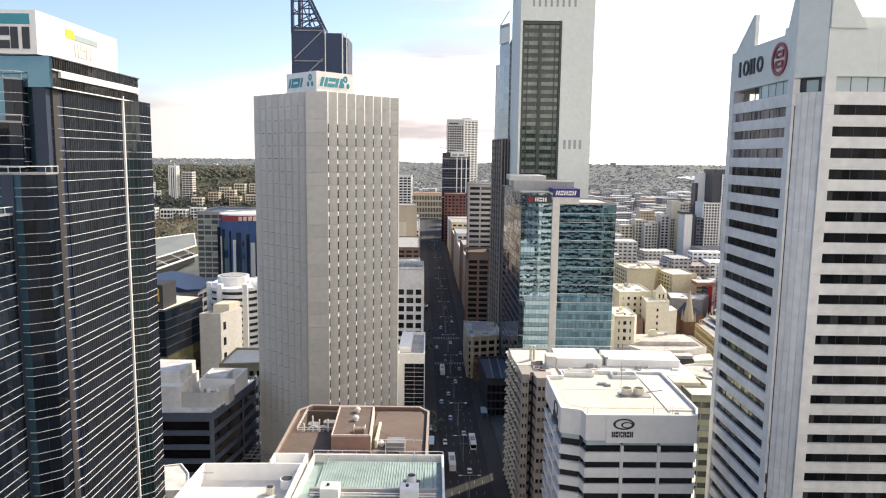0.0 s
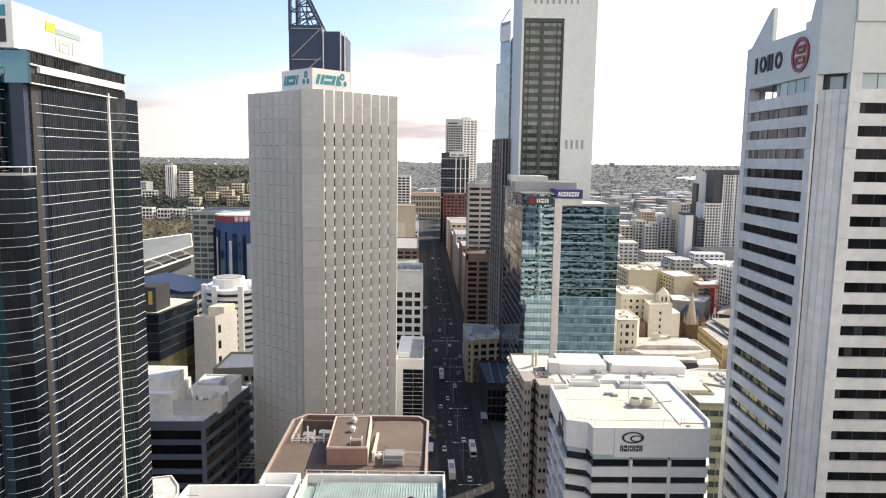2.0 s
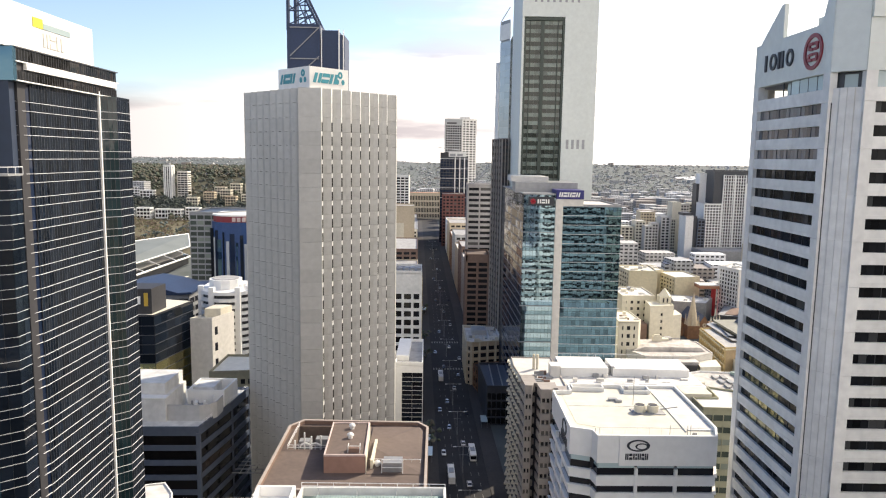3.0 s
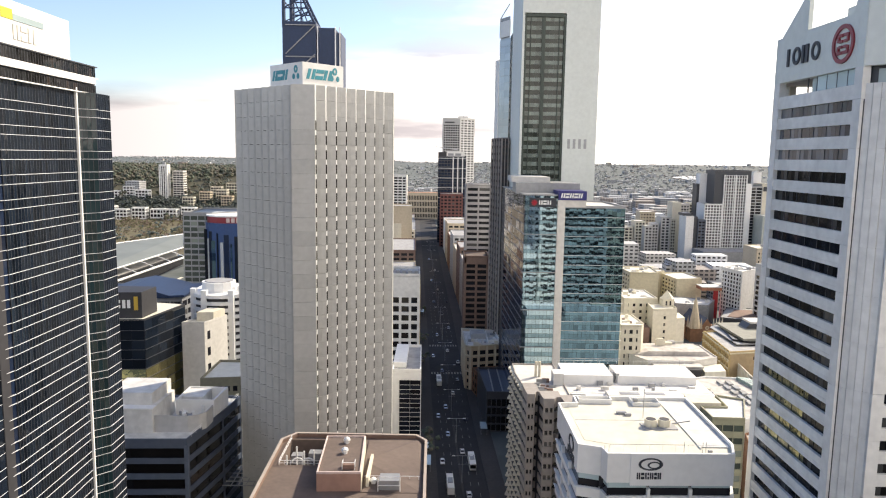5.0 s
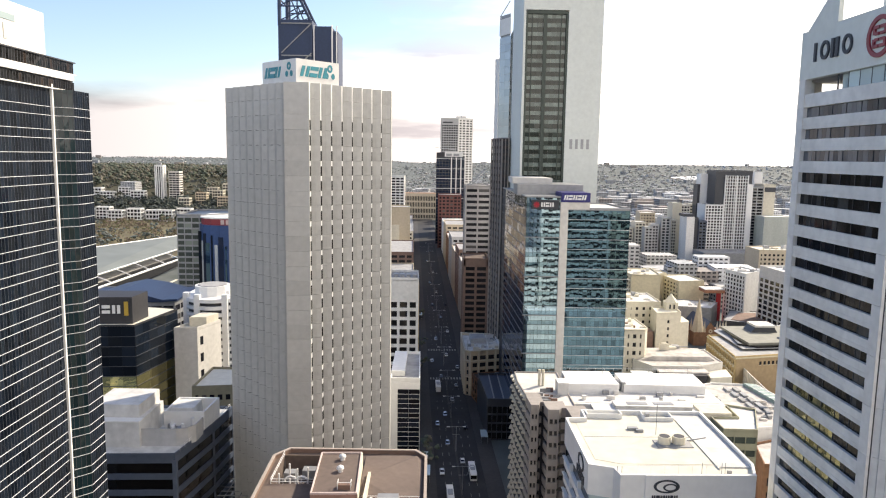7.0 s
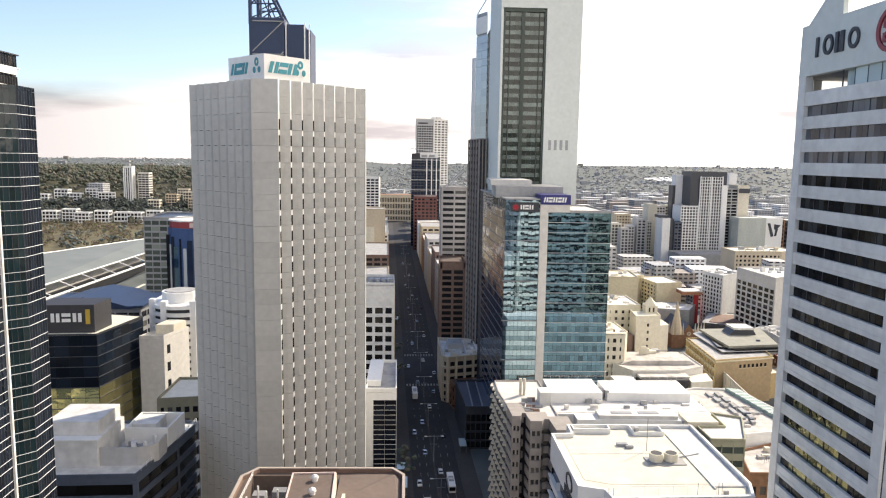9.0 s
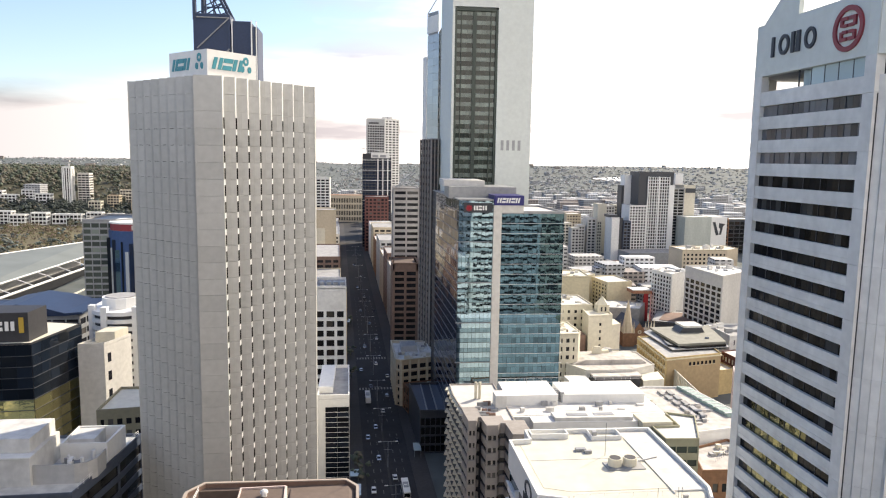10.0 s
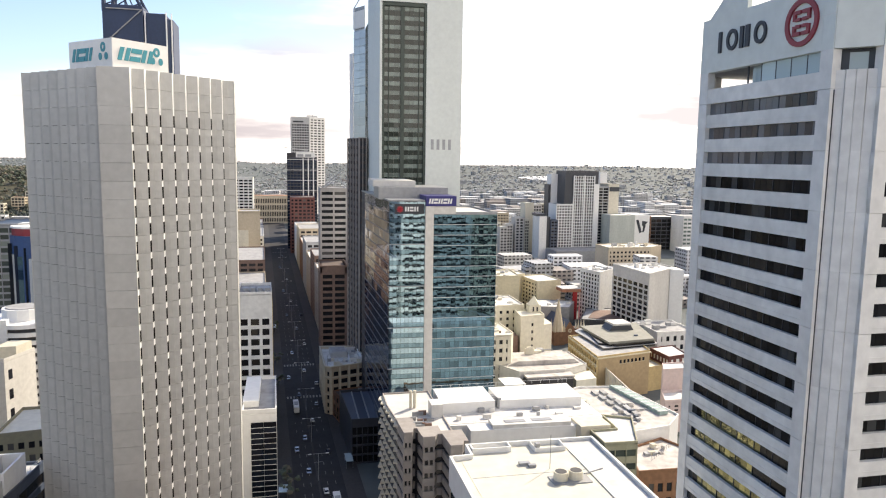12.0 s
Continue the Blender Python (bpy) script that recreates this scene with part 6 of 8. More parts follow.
def far_centre_towers():
    y = 1000
    b = block("hotel_tower", [(3.0, y), (27, y), (47.5, y + 16), (47.5, y + 45), (3.0, y + 45)], 164, PRECAST, ROOFGREY, "pale hotel tower with a grid of small windows", [(1, 46, 4, 0.5, 0.3, GLASS_DARK, 1)], ph=1.0)
    # front in greyer concrete: its shade against the white flank is coloured in
    facade(b, (4.0, y - 0.6), (26.6, y - 0.6), gz(15, y), 156, 46, 7, GREYCONC, GLASS_DARK, 0.36, 0.26)
    part("head_panel", bx(bmesh.new(), 4.0, 26.6, y - 0.5, y - 0.05, 156.1, 163.6), GREYCONC, b, "blank head panel, front shade put into grey")
    part("sign_slot", bx(bmesh.new(), 6.0, 19.0, y - 0.7, y - 0.52, 157.6, 159.6), DARKWALL, b, "dark sign slot")
    pole(b, 31, y + 10, 164, 14, 0.25)
    part("lift_house", bx(bmesh.new(), 24, 38, y + 14, y + 30, 164, 168), PRECAST, b)
    c = block("office_tower", [(-2.4, 900), (32, 900), (32, 940), (-2.4, 940)], 112, DARKFRAME, ROOFGREY, "dark blue glass tower with a white framed top", [(0, 30, 9, 0.2, 0.1, GLASS_NAVY, 1)], ph=0.8)
    part("crown", bx(bmesh.new(), 8, 30, 901, 936, 112, 119), PRECAST, c, "white crown storey")
    part("crown_end", bx(bmesh.new(), -2.4, 7.9, 900.5, 936, 112, 118), DARKWALL, c)
    for x in (9.5, 18.5):
        part("louvre", bx(bmesh.new(), x, x + 7, 900.8, 901.0, 113.5, 116.5), GREYMETAL, c)
    for x in (15.5, 21.4, 27.2):
        part("white_frame", bx(bmesh.new(), x, x + 1.2, 899.2, 899.85, 60, 112), WHITE, c)
    for k in range(5):
        part("white_frame", bx(bmesh.new(), -2.4, 32, 899.3, 899.9, 62 + k * 12, 62.5 + k * 12), WHITE, c)
    crane = bmesh.new()
    tube(crane, (4, 915, 118), (4, 915, 123), 0.5, 5)
    tube(crane, (-6, 912, 124.5), (22, 922, 121), 0.45, 5)
    part("gantry", crane, GREYMETAL, c, "grey roof gantry")
    d = block("office_block", [(0.5, 860), (27.5, 860), (27.5, 890), (0.5, 890)], 68, REDBRICK, ROOFGREY, "red brick office block", [(0, 16, 6, 0.45, 0.35, GLASS_DARK, 1)], ph=0.8)


def truss_tower():
    z0 = gz(-100, 600) - 1
    b = thing("office_tower", -102, 600, z0, "navy office tower with an open steel truss crown", "building")
    poly = [(-124.5, 590), (-98.5, 590), (-98.5, 625), (-124.5, 625)]
    part("shaft", prism(bmesh.new(), poly, z0, 214.5), NAVY, b)
    part("shaft", prism(bmesh.new(), [(-96.8, 592), (-84.0, 592), (-84.0, 625), (-98.4, 625)], z0, 210.5), NAVY, b)
    part("shaft", prism(bmesh.new(), [(-83.2, 594), (-79.8, 597), (-79.8, 625), (-83.9, 625)], z0, 207.5), NAVY, b, "slim pale-edged shaft")
    fin = boxmesh(-0.4, 0.4, -0.5, 0.3, z0, 211.5, WHITEFIN, "edge_fin")
    for x, y in ((-97.4, 591.6), (-83.6, 592.0), (-80.6, 595.6)):
        piece("edge_fin", fin, b, Matrix.Translation((x, y, 0)))
    steel = bmesh.new()
    y = 589.2
    for a, c in (((-122, 190), (-99, 212)), ((-122, 212), (-99, 212)), ((-122, 188), (-99, 188)), ((-112, 178), (-99, 190))):
        tube(steel, (a[0], y, a[1]), (c[0], y, c[1]), 0.5, 5)
    part("brace", steel, GREYMETAL, b)
    crown = bmesh.new()
    for yy in (591, 620):
        tube(crown, (-123.5, yy, 210), (-123.5, yy, 272), 1.5, 6)
        tube(crown, (-100.0, yy, 214.5), (-123.5, yy, 262), 1.1, 6)
        for z in (214.5, 225, 235, 246):
            x1 = -100.0 - (z - 214.5) * 23.5 / 47.5
            tube(crown, (-123.5, yy, z), (x1, yy, z), 0.6, 5)
            tube(crown, (-123.5, yy, z), (x1 - 4, yy, z + 8), 0.5, 5)
        tube(crown, (-115.5, yy, 214), (-115.5, yy, 246), 0.6, 5)
        tube(crown, (-115.5, yy, 214), (-104, yy, 222), 0.5, 5)
        tube(crown, (-108, yy, 214), (-115.5, yy, 232), 0.5, 5)
    for z in (216, 230, 245, 262):
        tube(crown, (-123.5, 591, z), (-123.5, 620, z), 0.6, 5)
    part("truss_crown", crown, NAVY, b, "dark open steel truss crown")


def left_low_city():
    """Everything to the left of the street below the towers."""
    # white flat roofs over a dark slab office
    b = block("office_block", [(-97, 203.6), (-68.6, 204.6), (-65.2, 226), (-63.8, 240), (-97, 240)], 34.6, SLATE, ROOFWHITE, "dark slate office block with white rooftop plant rooms", [(0, 10, 1, 0.36, 0.02, GLASS_BLACK, 1.2), (1, 10, 1, 0.36, 0.02, GLASS_BLACK, 1.2), (2, 10, 1, 0.36, 0.02, GLASS_BLACK, 1.2)], ph=0.7)
    part("corner_post", bx(bmesh.new(), -69.3, -68.2, 204.2, 205.3, gz(-69, 205) - 1, 33.4), SLATE, b)
    plant(b, [(-95, 210), (-79.9, 210), (-79.9, 227), (-95, 227)], 34.55, 41.5, ROOFWHITE, "white plant room")
    part("coping", prism(bmesh.new(), [(-95.2, 209.8), (-79.7, 209.8), (-79.7, 212.5), (-95.2, 212.5)], 41.5, 41.8), WHITE, b)
    plant(b, [(-94, 213.5), (-81.2, 213.5), (-80.9, 227), (-94, 227)], 41.5, 45.0, ROOFWHITE, "white plant room")
    # curved grey plant screen, open at the top
    screen = [(-79.85, 211), (-70.5, 211), (-67.8, 212.2), (-66.4, 214.5), (-66.2, 220)]
    for p, q in zip(screen, screen[1:]):
        m, ln = on_face(p, q)
        part("plant_screen", bx(bmesh.new(), 0, ln, 0, 0.3, 34.5, 39.3), GREYCONC, b, "pale grey plant screen", m)
    parapet(b, [(-77.5, 221), (-66.2, 221), (-65.6, 233), (-77.5, 233)], 34.5, 6.0, 0.5, WHITE, "plant_wall", "white plant wall")
    plant(b, [(-76.9, 224.5), (-70.5, 224.5), (-70.5, 232.4), (-76.9, 232.4)], 34.5, 40.2, ROOFWHITE, "white plant room")
    rnd = random.Random(11)
    for i in range(12):
        x, y = -79 + rnd.random() * 10, 212.5 + rnd.random() * 7
        bm = bmesh.new()
        if i % 3:
            tube(bm, (x, y, 34.6), (x, y, 37.6 + rnd.random() * 2), 0.3 + 0.3 * rnd.random(), 8)
            tube(bm, (x, y, 37.2), (x + 1.8, y + 0.4, 38.2), 0.22, 6)
        else:
            bx(bm, x, x + 1.6, y, y + 1.4, 34.6, 37.5 + rnd.random())
        part("plant_unit", bm, GREYMETAL if i % 2 else WHITE, b)
    rl = bmesh.new()
    for z in (35.9, 36.4):
        tube(rl, (-68.0, 206.5, z), (-64.2, 239, z), 0.05, 4)
    for k in range(13):
        x, y = -68.0 + 3.8 * k / 12, 206.5 + 32.5 * k / 12
        tube(rl, (x, y, 35.2), (x, y, 36.4), 0.05, 4)
    part("rail", rl, WHITEFIN, b, "white roof-edge rail")
    pv = block("pavilion", [(-67.5, 165), (-63.2, 165.4), (-63.6, 171.0), (-65.0, 175.0), (-68.9, 180.5), (-74.1, 178.9), (-74, 166)], 30.0, WHITE, ROOFWHITE, "low white-roofed pavilion with a louvred edge", (), ph=0.3)
    for k in range(7):
        part("louvre", bx(bmesh.new(), -64.4 + k * 0.05, -62.6 + k * 0.05, 166.0 + k * 0.8, 166.4 + k * 0.8, 29.2, 29.9), SLATE, pv)
    sl = thing("shade_sail", -69, 243, 0, "white triangular shade sail over the lane", "shade sail")
    bm = bmesh.new()
    tri_ = ((-72.2, 246.9, 10.4), (-68.1, 250.3, 9.2), (-67.4, 231.4, 10.8))
    up = [bm.verts.new(q) for q in tri_] + [bm.verts.new((-69.2, 243, 9.4))]
    dn = [bm.verts.new((q.co.x, q.co.y, q.co.z - 0.08)) for q in up]
    for k in range(3):
        j = (k + 1) % 3
        bm.faces.new((up[k], up[j], up[3])); bm.faces.new((dn[j], dn[k], dn[3]))
        bm.faces.new((up[k], dn[k], dn[j], up[j]))
    part("sail", bm, WHITE, sl)
    for q in tri_:
        part("post", tube(bmesh.new(), (q[0], q[1], gz(q[0], q[1]) - 0.3), q, 0.12, 6), GREYMETAL, sl)
    # black mirror-glass office
    poly = [(-178, 318), (-128.5, 322.7), (-122.5, 356), (-178, 370)]
    c = block("office_block", poly, 40.0, DARKWALL, ROOFCREAM, "black mirror-glass office block, bronze reflections tinted into lower panes", (), ph=0.3)
    # lower storeys: the bright reflection is coloured into olive and gold panes
    for z_a, z_b, n, g in ((-8, 18.0, 6, GLASS_OLIVE), (18.0, 39.6, 5, GLASS_NIGHT)):
        curtain(c, (-150, 320.4), (-128.5, 322.4), z_a, z_b, n, 4, g, (0.0,), DARKFRAME, 0.1, 0.25)
        curtain(c, (-128.2, 322.7), (-122.3, 356), z_a, z_b, n, 6, GLASS_GOLD if g == GLASS_OLIVE else g, (0.0,), DARKFRAME, 0.1, 0.25)
    box = plant(c, [(-153, 310.0 + 14), (-130.5, 326), (-129.5, 340), (-153, 340)], 40.0, 51.5, DARKWALL, "black sign box")
    marks((-153, 323.9), (-130.5, 325.9), 6.0, 44.5, (3.3, 3.3, 3.3), 3.6, WHITE, box, "white sign shape", 0.0, 0.3, 0.9)
    sign_on("sign_shape", (-153, 323.9), (-130.5, 325.9), 19.3, 43.6, SIGNGOLD, box, [(0, 1.7, 0, 6, 0)], "gold sign bar", 0.3)
    # tan slab and white curved building
    d = block("apartment_block", [(-121.6, 348.5), (-111.3, 349.5), (-105.4, 366), (-115.6, 368)], 32.0, CONCRETE, ROOFCREAM, "pale tan rendered slab with blank walls", (), ph=1.0)
    plant(d, [(-116.7, 355.1), (-109.0, 356.1), (-106.1, 364.9), (-114.5, 367)], 32.0, 36.3, CREAM)
    for k in range(4):
        m, ln = on_face((-111.3, 349.5), (-105.4, 366))
        part("window_slot", bx(bmesh.new(), 2.0, 4.2, -0.05, 0.1, 24 - k * 8, 28 - k * 8), GLASS_DARK, d, m=m)
    cpts = []
    for i in range(11):
        a = math.pi * (1.0 + i / 10 * 0.95)
        cpts.append((-112.4 + 15.4 * math.cos(a), 383.2 + 14.5 * math.sin(a)))
    cpts += [(-97.3, 405), (-127.8, 405)]
    g0 = gz(-112, 386) - 1
    e = thing("apartment_block", -112, 386, g0, "white curved apartment block with deep balconies", "building")
    part("core", prism(bmesh.new(), inset(cpts, 1.2), g0, 41.4), DARKWALL, e)
    bandm = mesh_of(prism(bmesh.new(), cpts, -1.75, 0), WHITE, "balcony_band")
    for k in range(16):
        piece("balcony_band", bandm, e, Matrix.Translation((0, 0, 41.8 - k * 3.5)))
    for i in (2, 4, 7, 9):
        x, y = cpts[i]
        part("pier", bx(bmesh.new(), x - 1.35, x + 1.35, y - 0.25, y + 3, g0, 44.0), WHITE, e)
    # blank side wall towards the street
    part("side_wall", bx(bmesh.new(), -98.1, -96.9, 382, 394.5, g0, 42.4), WHITE, e, "white blank side wall")
    part("side_wall", bx(bmesh.new(), -98.1, -96.9, 398, 405.2, g0, 42.4), WHITE, e, "white blank side wall")
    drum = []
    for i in range(12):
        a = 2 * math.pi * i / 12
        drum.append((-114.6 + 8.6 * math.cos(a), 384.3 + 8.6 * math.sin(a)))
    part("roof_house", prism(bmesh.new(), drum, 41.8, 46.6), WHITE, e, "white faceted roof house")
    part("roof_house_top", prism(bmesh.new(), inset(drum, 1.4), 46.6, 47.0), ROOFGREY, e)
    rnd = random.Random(33)
    for i in range(14):
        x, y = -107 + rnd.random() * 8, 377 + rnd.random() * 23
        part("roof_unit", bx(bmesh.new(), x, x + 1.5, y, y + 1.4, 41.8, 43.0 + rnd.random() * 1.5), WHITE, e)
    f = block("office_block", [(-92, 285), (-72, 288), (-72, 310), (-92, 310)], 25.5, OLIVE, ROOFCREAM, "olive-tan low office block with small windows", [(0, 8, 7, 0.5, 0.4, GLASS_DARK, 1.6)], ph=0.9)
    # pergola grid over the lane
    g = thing("pergola", -58, 245, gz(-58, 245), "dark steel pergola grid over a lane", "pergola")
    bm = bmesh.new()
    for i in range(9):
        tube(bm, (-72 + i * 2.2, 225, 12), (-72 + i * 2.2, 262, 12), 0.18, 4)
    for i in range(14):
        tube(bm, (-72, 225 + i * 2.8, 12.2), (-54, 225 + i * 2.8, 12.2), 0.18, 4)
    part("grid", bm, GREYMETAL, g)
    bm = bmesh.new()
    for x in (-72, -54.4):
        for y in (225, 262):
            tube(bm, (x, y, gz(x, y) - 0.5), (x, y, 12), 0.3, 6)
    part("leg_frame", bm, GREYMETAL, g)
    # glazed hall roof with waves, convention centre
    h = thing("convention_hall", -290, 690, gz(-290, 690), "long low hall with a wide grey metal roof and white eaves", "building")
    # the roof tips down towards the near side
    nodes = [((-272, 515), 16.0), ((-262, 747), 16.0), ((-286, 811), 22.0), ((-400, 515), 22.0)]
    bm = bmesh.new()
    lo = [bm.verts.new((*p, z - 1.2)) for p, z in nodes]
    hi = [bm.verts.new((*p, z)) for p, z in nodes]
    bm.faces.new(lo[::-1]); bm.faces.new(hi)
    for k in range(4):
        bm.faces.new((lo[k], lo[(k + 1) % 4], hi[(k + 1) % 4], hi[k]))
    part("roof", bm, material("grey_green_metal_roof", (0.18, 0.20, 0.19), 0.65, vary=0.12, grain=0.05, stain=0.03), h, "wide grey-green metal roof")
    f0, f1, b1_, b0_ = [Vector((*p, z)) for p, z in nodes]
    seam = bmesh.new()
    for k in range(1, 26):
        a = f0.lerp(f1, k / 26); b = b0_.lerp(b1_, k / 26)
        tube(seam, a + Vector((0, 0, 0.1)), b + Vector((0, 0, 0.1)), 0.25, 4)
    part("roof_seam", seam, ROOFGREY, h)
    eave = bmesh.new()
    for a, b in ((f0, f1), (b0_, b1_), (f1, b1_)):
        tube(eave, a, b, 0.7, 6)
    o = Vector((15, -3, -5))
    tube(eave, f0 + o, f1 + o, 0.9, 6)
    for k in range(8):
        a = f0.lerp(f1, k / 7)
        tube(eave, a, a + o, 0.4, 5)
    part("eave", eave, WHITE, h, "white curved eaves")
    outline = [p for p, z in nodes]
    part("wall", prism(bmesh.new(), inset(outline, 7), -16, 14.0), GREYCONC, h)
    part("glass_front", prism(bmesh.new(), [(-271, 520), (-268, 520), (-262, 742), (-265, 742)], -14, 9), GLASS_DARK, h)
    part("terrace_wall", prism(bmesh.new(), [(-246, 500), (-243, 500), (-236, 740), (-239, 740)], -16, -3), CREAM, h)
    # curved dark-roofed block near it
    i_ = block("office_block", [(-196, 395), (-140, 400), (-136, 440), (-196, 440)], 34.0, GREYMETAL, NAVY, "blue-grey metal office block with a curved dark roof", [(0, 9, 9, 0.4, 0.1, GLASS_DARK, 1), (1, 9, 6, 0.4, 0.1, GLASS_DARK, 1)], ph=0.4)
    bm = bmesh.new()
    pts = [(-190, 34.0), (-180, 37.5), (-168, 40), (-155, 38), (-146, 35.5), (-138, 36.0), (-138, 35.0), (-146, 34.2), (-190, 33.6)]
    lo = [bm.verts.new((x, 398, z)) for x, z in pts]
    hi = [bm.verts.new((x, 436, z)) for x, z in pts]
    bm.faces.new(lo); bm.faces.new(hi[::-1])
    for k in range(len(pts)):
        j = (k + 1) % len(pts)
        bm.faces.new((lo[k], lo[j], hi[j], hi[k]))
    part("curved_roof", bm, NAVY, i_)
    # dark green glass block and the blue one
    j_ = block("office_block", [(-174, 500), (-154, 500), (-136, 520), (-136, 545), (-174, 545)], 71.5, GREYMETAL, DARKFRAME, "grey-green glass office block with a dark roof", [(0, 20, 4, 0.3, 0.1, GLASS_GREEN, 1), (1, 20, 5, 0.3, 0.1, GLASS_GREEN, 1)], ph=1.0)
    cp = []
    for k in range(9):
        a = math.pi * (1.0 + k / 8)
        cp.append((-141 + 17 * math.cos(a), 500 + 15 * math.sin(a)))
    cp += [(-124, 520), (-158, 520)]
    l_ = thing("office_block", -141, 500, gz(-141, 500) - 1, "bright blue drum-fronted office block with a lit crown band", "building")
    part("drum", prism(bmesh.new(), cp, gz(-141, 500) - 1, 66.5), BLUEPANEL, l_)
    part("crown_band", prism(bmesh.new(), inset(cp, 1.0), 66.5, 70.6), SIGNMAROON, l_, "maroon crown band")
    part("crown_cap", prism(bmesh.new(), inset(cp, 0.4), 70.6, 71.6), WHITE, l_)
    for k in range(16):
        a = math.pi * (1.05 + k / 16 * 0.92)
        x, y = -141 + 17.1 * math.cos(a), 500 + 15.1 * math.sin(a)
        w = 0.5 + 0.5 * (k * 7 % 3)
        part("glazing_strip", bx(bmesh.new(), x - w, x + w, y - 0.3, y + 2, gz(-141, 500), 52 + (k * 5) % 11), (GLASS_NAVY, GLASS_BLUE, GLASS_NIGHT, GLASS_PALE)[k % 4], l_)
    for k in range(5):
        part("sign_shape", bx(bmesh.new(), -140.5 + k * 3.2, -138.3 + k * 3.2, 485.6 + 0.35 * k * k * 0.5, 487.6 + 0.35 * k * k, 67.1, 69.9), PINK, l_, "pale red sign block")
    rnd = random.Random(17)
    rows = [(-590 + k * 26, 1135 + (k % 3) * 8, 22, 6 + (k * 7) % 5, WHITE, ROOFWHITE) for k in range(9)]
    rows += [(-650 + k * 27, 1290 + (k % 2) * 14, 24, 8 + (k * 5) % 8, WHITE, ROOFWHITE) for k in range(5)]
    rows += [(-440 + k * 22, 1240 + (k % 3) * 22, 19, 12 + (k * 5) % 6, TAN if k % 2 else CREAM, REDTILE if k % 2 else ROOFCREAM) for k in range(7)]
    rows += [(-420 + k * 24, 1330 + (k % 3) * 16, 20, 10 + (k * 3) % 6, CREAM, REDTILE) for k in range(6)]
    for x, y, w, h_, wall, rm in rows:
        g = gz(x, y) + (4 if y < 1200 else 2)
        block("apartment_block", [(x, y), (x + w, y), (x + w, y + 14), (x, y + 14)], g + h_ + 6, wall, rm, "low terraced apartment block below the park woods", [(0, max(3, int((h_ + 6) / 3.2)), 4, 0.36, 0.22, GLASS_DARK, 0.6), (1, max(3, int((h_ + 6) / 3.2)), 3, 0.36, 0.22, GLASS_DARK, 0.6)], z0=g - 8, ph=0.5, group="hillside apartments")
    # apartment tower on the park's edge
    m_ = block("apartment_tower", [(-502, 1300), (-487, 1300), (-487, 1315), (-502, 1315)], 90, WHITE, ROOFGREY, "slim white apartment tower with tall ribs beside the park", [(0, 18, 4, 0.05, 0.5, GLASS_DARK, 2), (1, 18, 4, 0.05, 0.5, GLASS_DARK, 2)], ph=1, z0=20)
    part("lift_house", bx(bmesh.new(), -497, -492, 1304, 1310, 90, 95), GREYMETAL, m_)
    n_ = block("apartment_tower", [(-481, 1310), (-462, 1310), (-462, 1328), (-481, 1328)], 79, CONCRETE, ROOFGREY, "pale balcony apartment tower beside the park", [(0, 14, 3, 0.42, 0.12, GLASS_DARK, 1), (1, 14, 3, 0.42, 0.12, GLASS_DARK, 1)], ph=1, z0=20)


def gable(parent, name, pts, y0, y1, mat, label=""):
    """A solid with the outline pts (x, z) running from y0 to y1."""
    bm = bmesh.new()
    lo = [bm.verts.new((x, y0, z)) for x, z in pts]
    hi = [bm.verts.new((x, y1, z)) for x, z in pts]
    bm.faces.new(lo[::-1]); bm.faces.new(hi)
    for k in range(len(pts)):
        j = (k + 1) % len(pts)
        bm.faces.new((lo[k], lo[j], hi[j], hi[k]))
    return part(name, bm, mat, parent, label)


def spire_on(parent, name, x, y, r, z0, z1, mat, n=8, label=""):
    bm = bmesh.new()
    base = [bm.verts.new((x + r * math.cos(6.2832 * k / n + 0.39), y + r * math.sin(6.2832 * k / n + 0.39), z0)) for k in range(n)]
    tip = bm.verts.new((x, y, z1))
    bm.faces.new(base)
    for k in range(n):
        bm.faces.new((base[k], base[(k + 1) % n], tip))
    return part(name, bm, mat, parent, label)


def clutter(parent, x0, x1, y0, y1, z, n, seed, mats, size=1.0):
    """Small plant boxes and pipes on a flat roof."""
    rnd = random.Random(seed)
    for k in range(n):
        x, y = x0 + rnd.random() * (x1 - x0), y0 + rnd.random() * (y1 - y0)
        w, d, h = (0.7 + rnd.random() * 2.4) * size, (0.6 + rnd.random() * 1.4) * size, (0.4 + rnd.random() * 1.1) * size
        bm = bx(bmesh.new(), x, x + w, y, y + d, z - 0.05, z + h)
        if k % 3 == 0:
            bx(bm, x + 0.15 * w, x + 0.85 * w, y + 0.15 * d, y + 0.85 * d, z + h, z + h * 1.25)
        if k % 4 == 1:
            tube(bm, (x + w, y + d / 2, z + h * 0.5), (x + w + 2.5 * size, y + d / 2, z + h * 0.5), 0.14 * size, 5)
        part("roof_unit", bm, mats[k % len(mats)], parent)


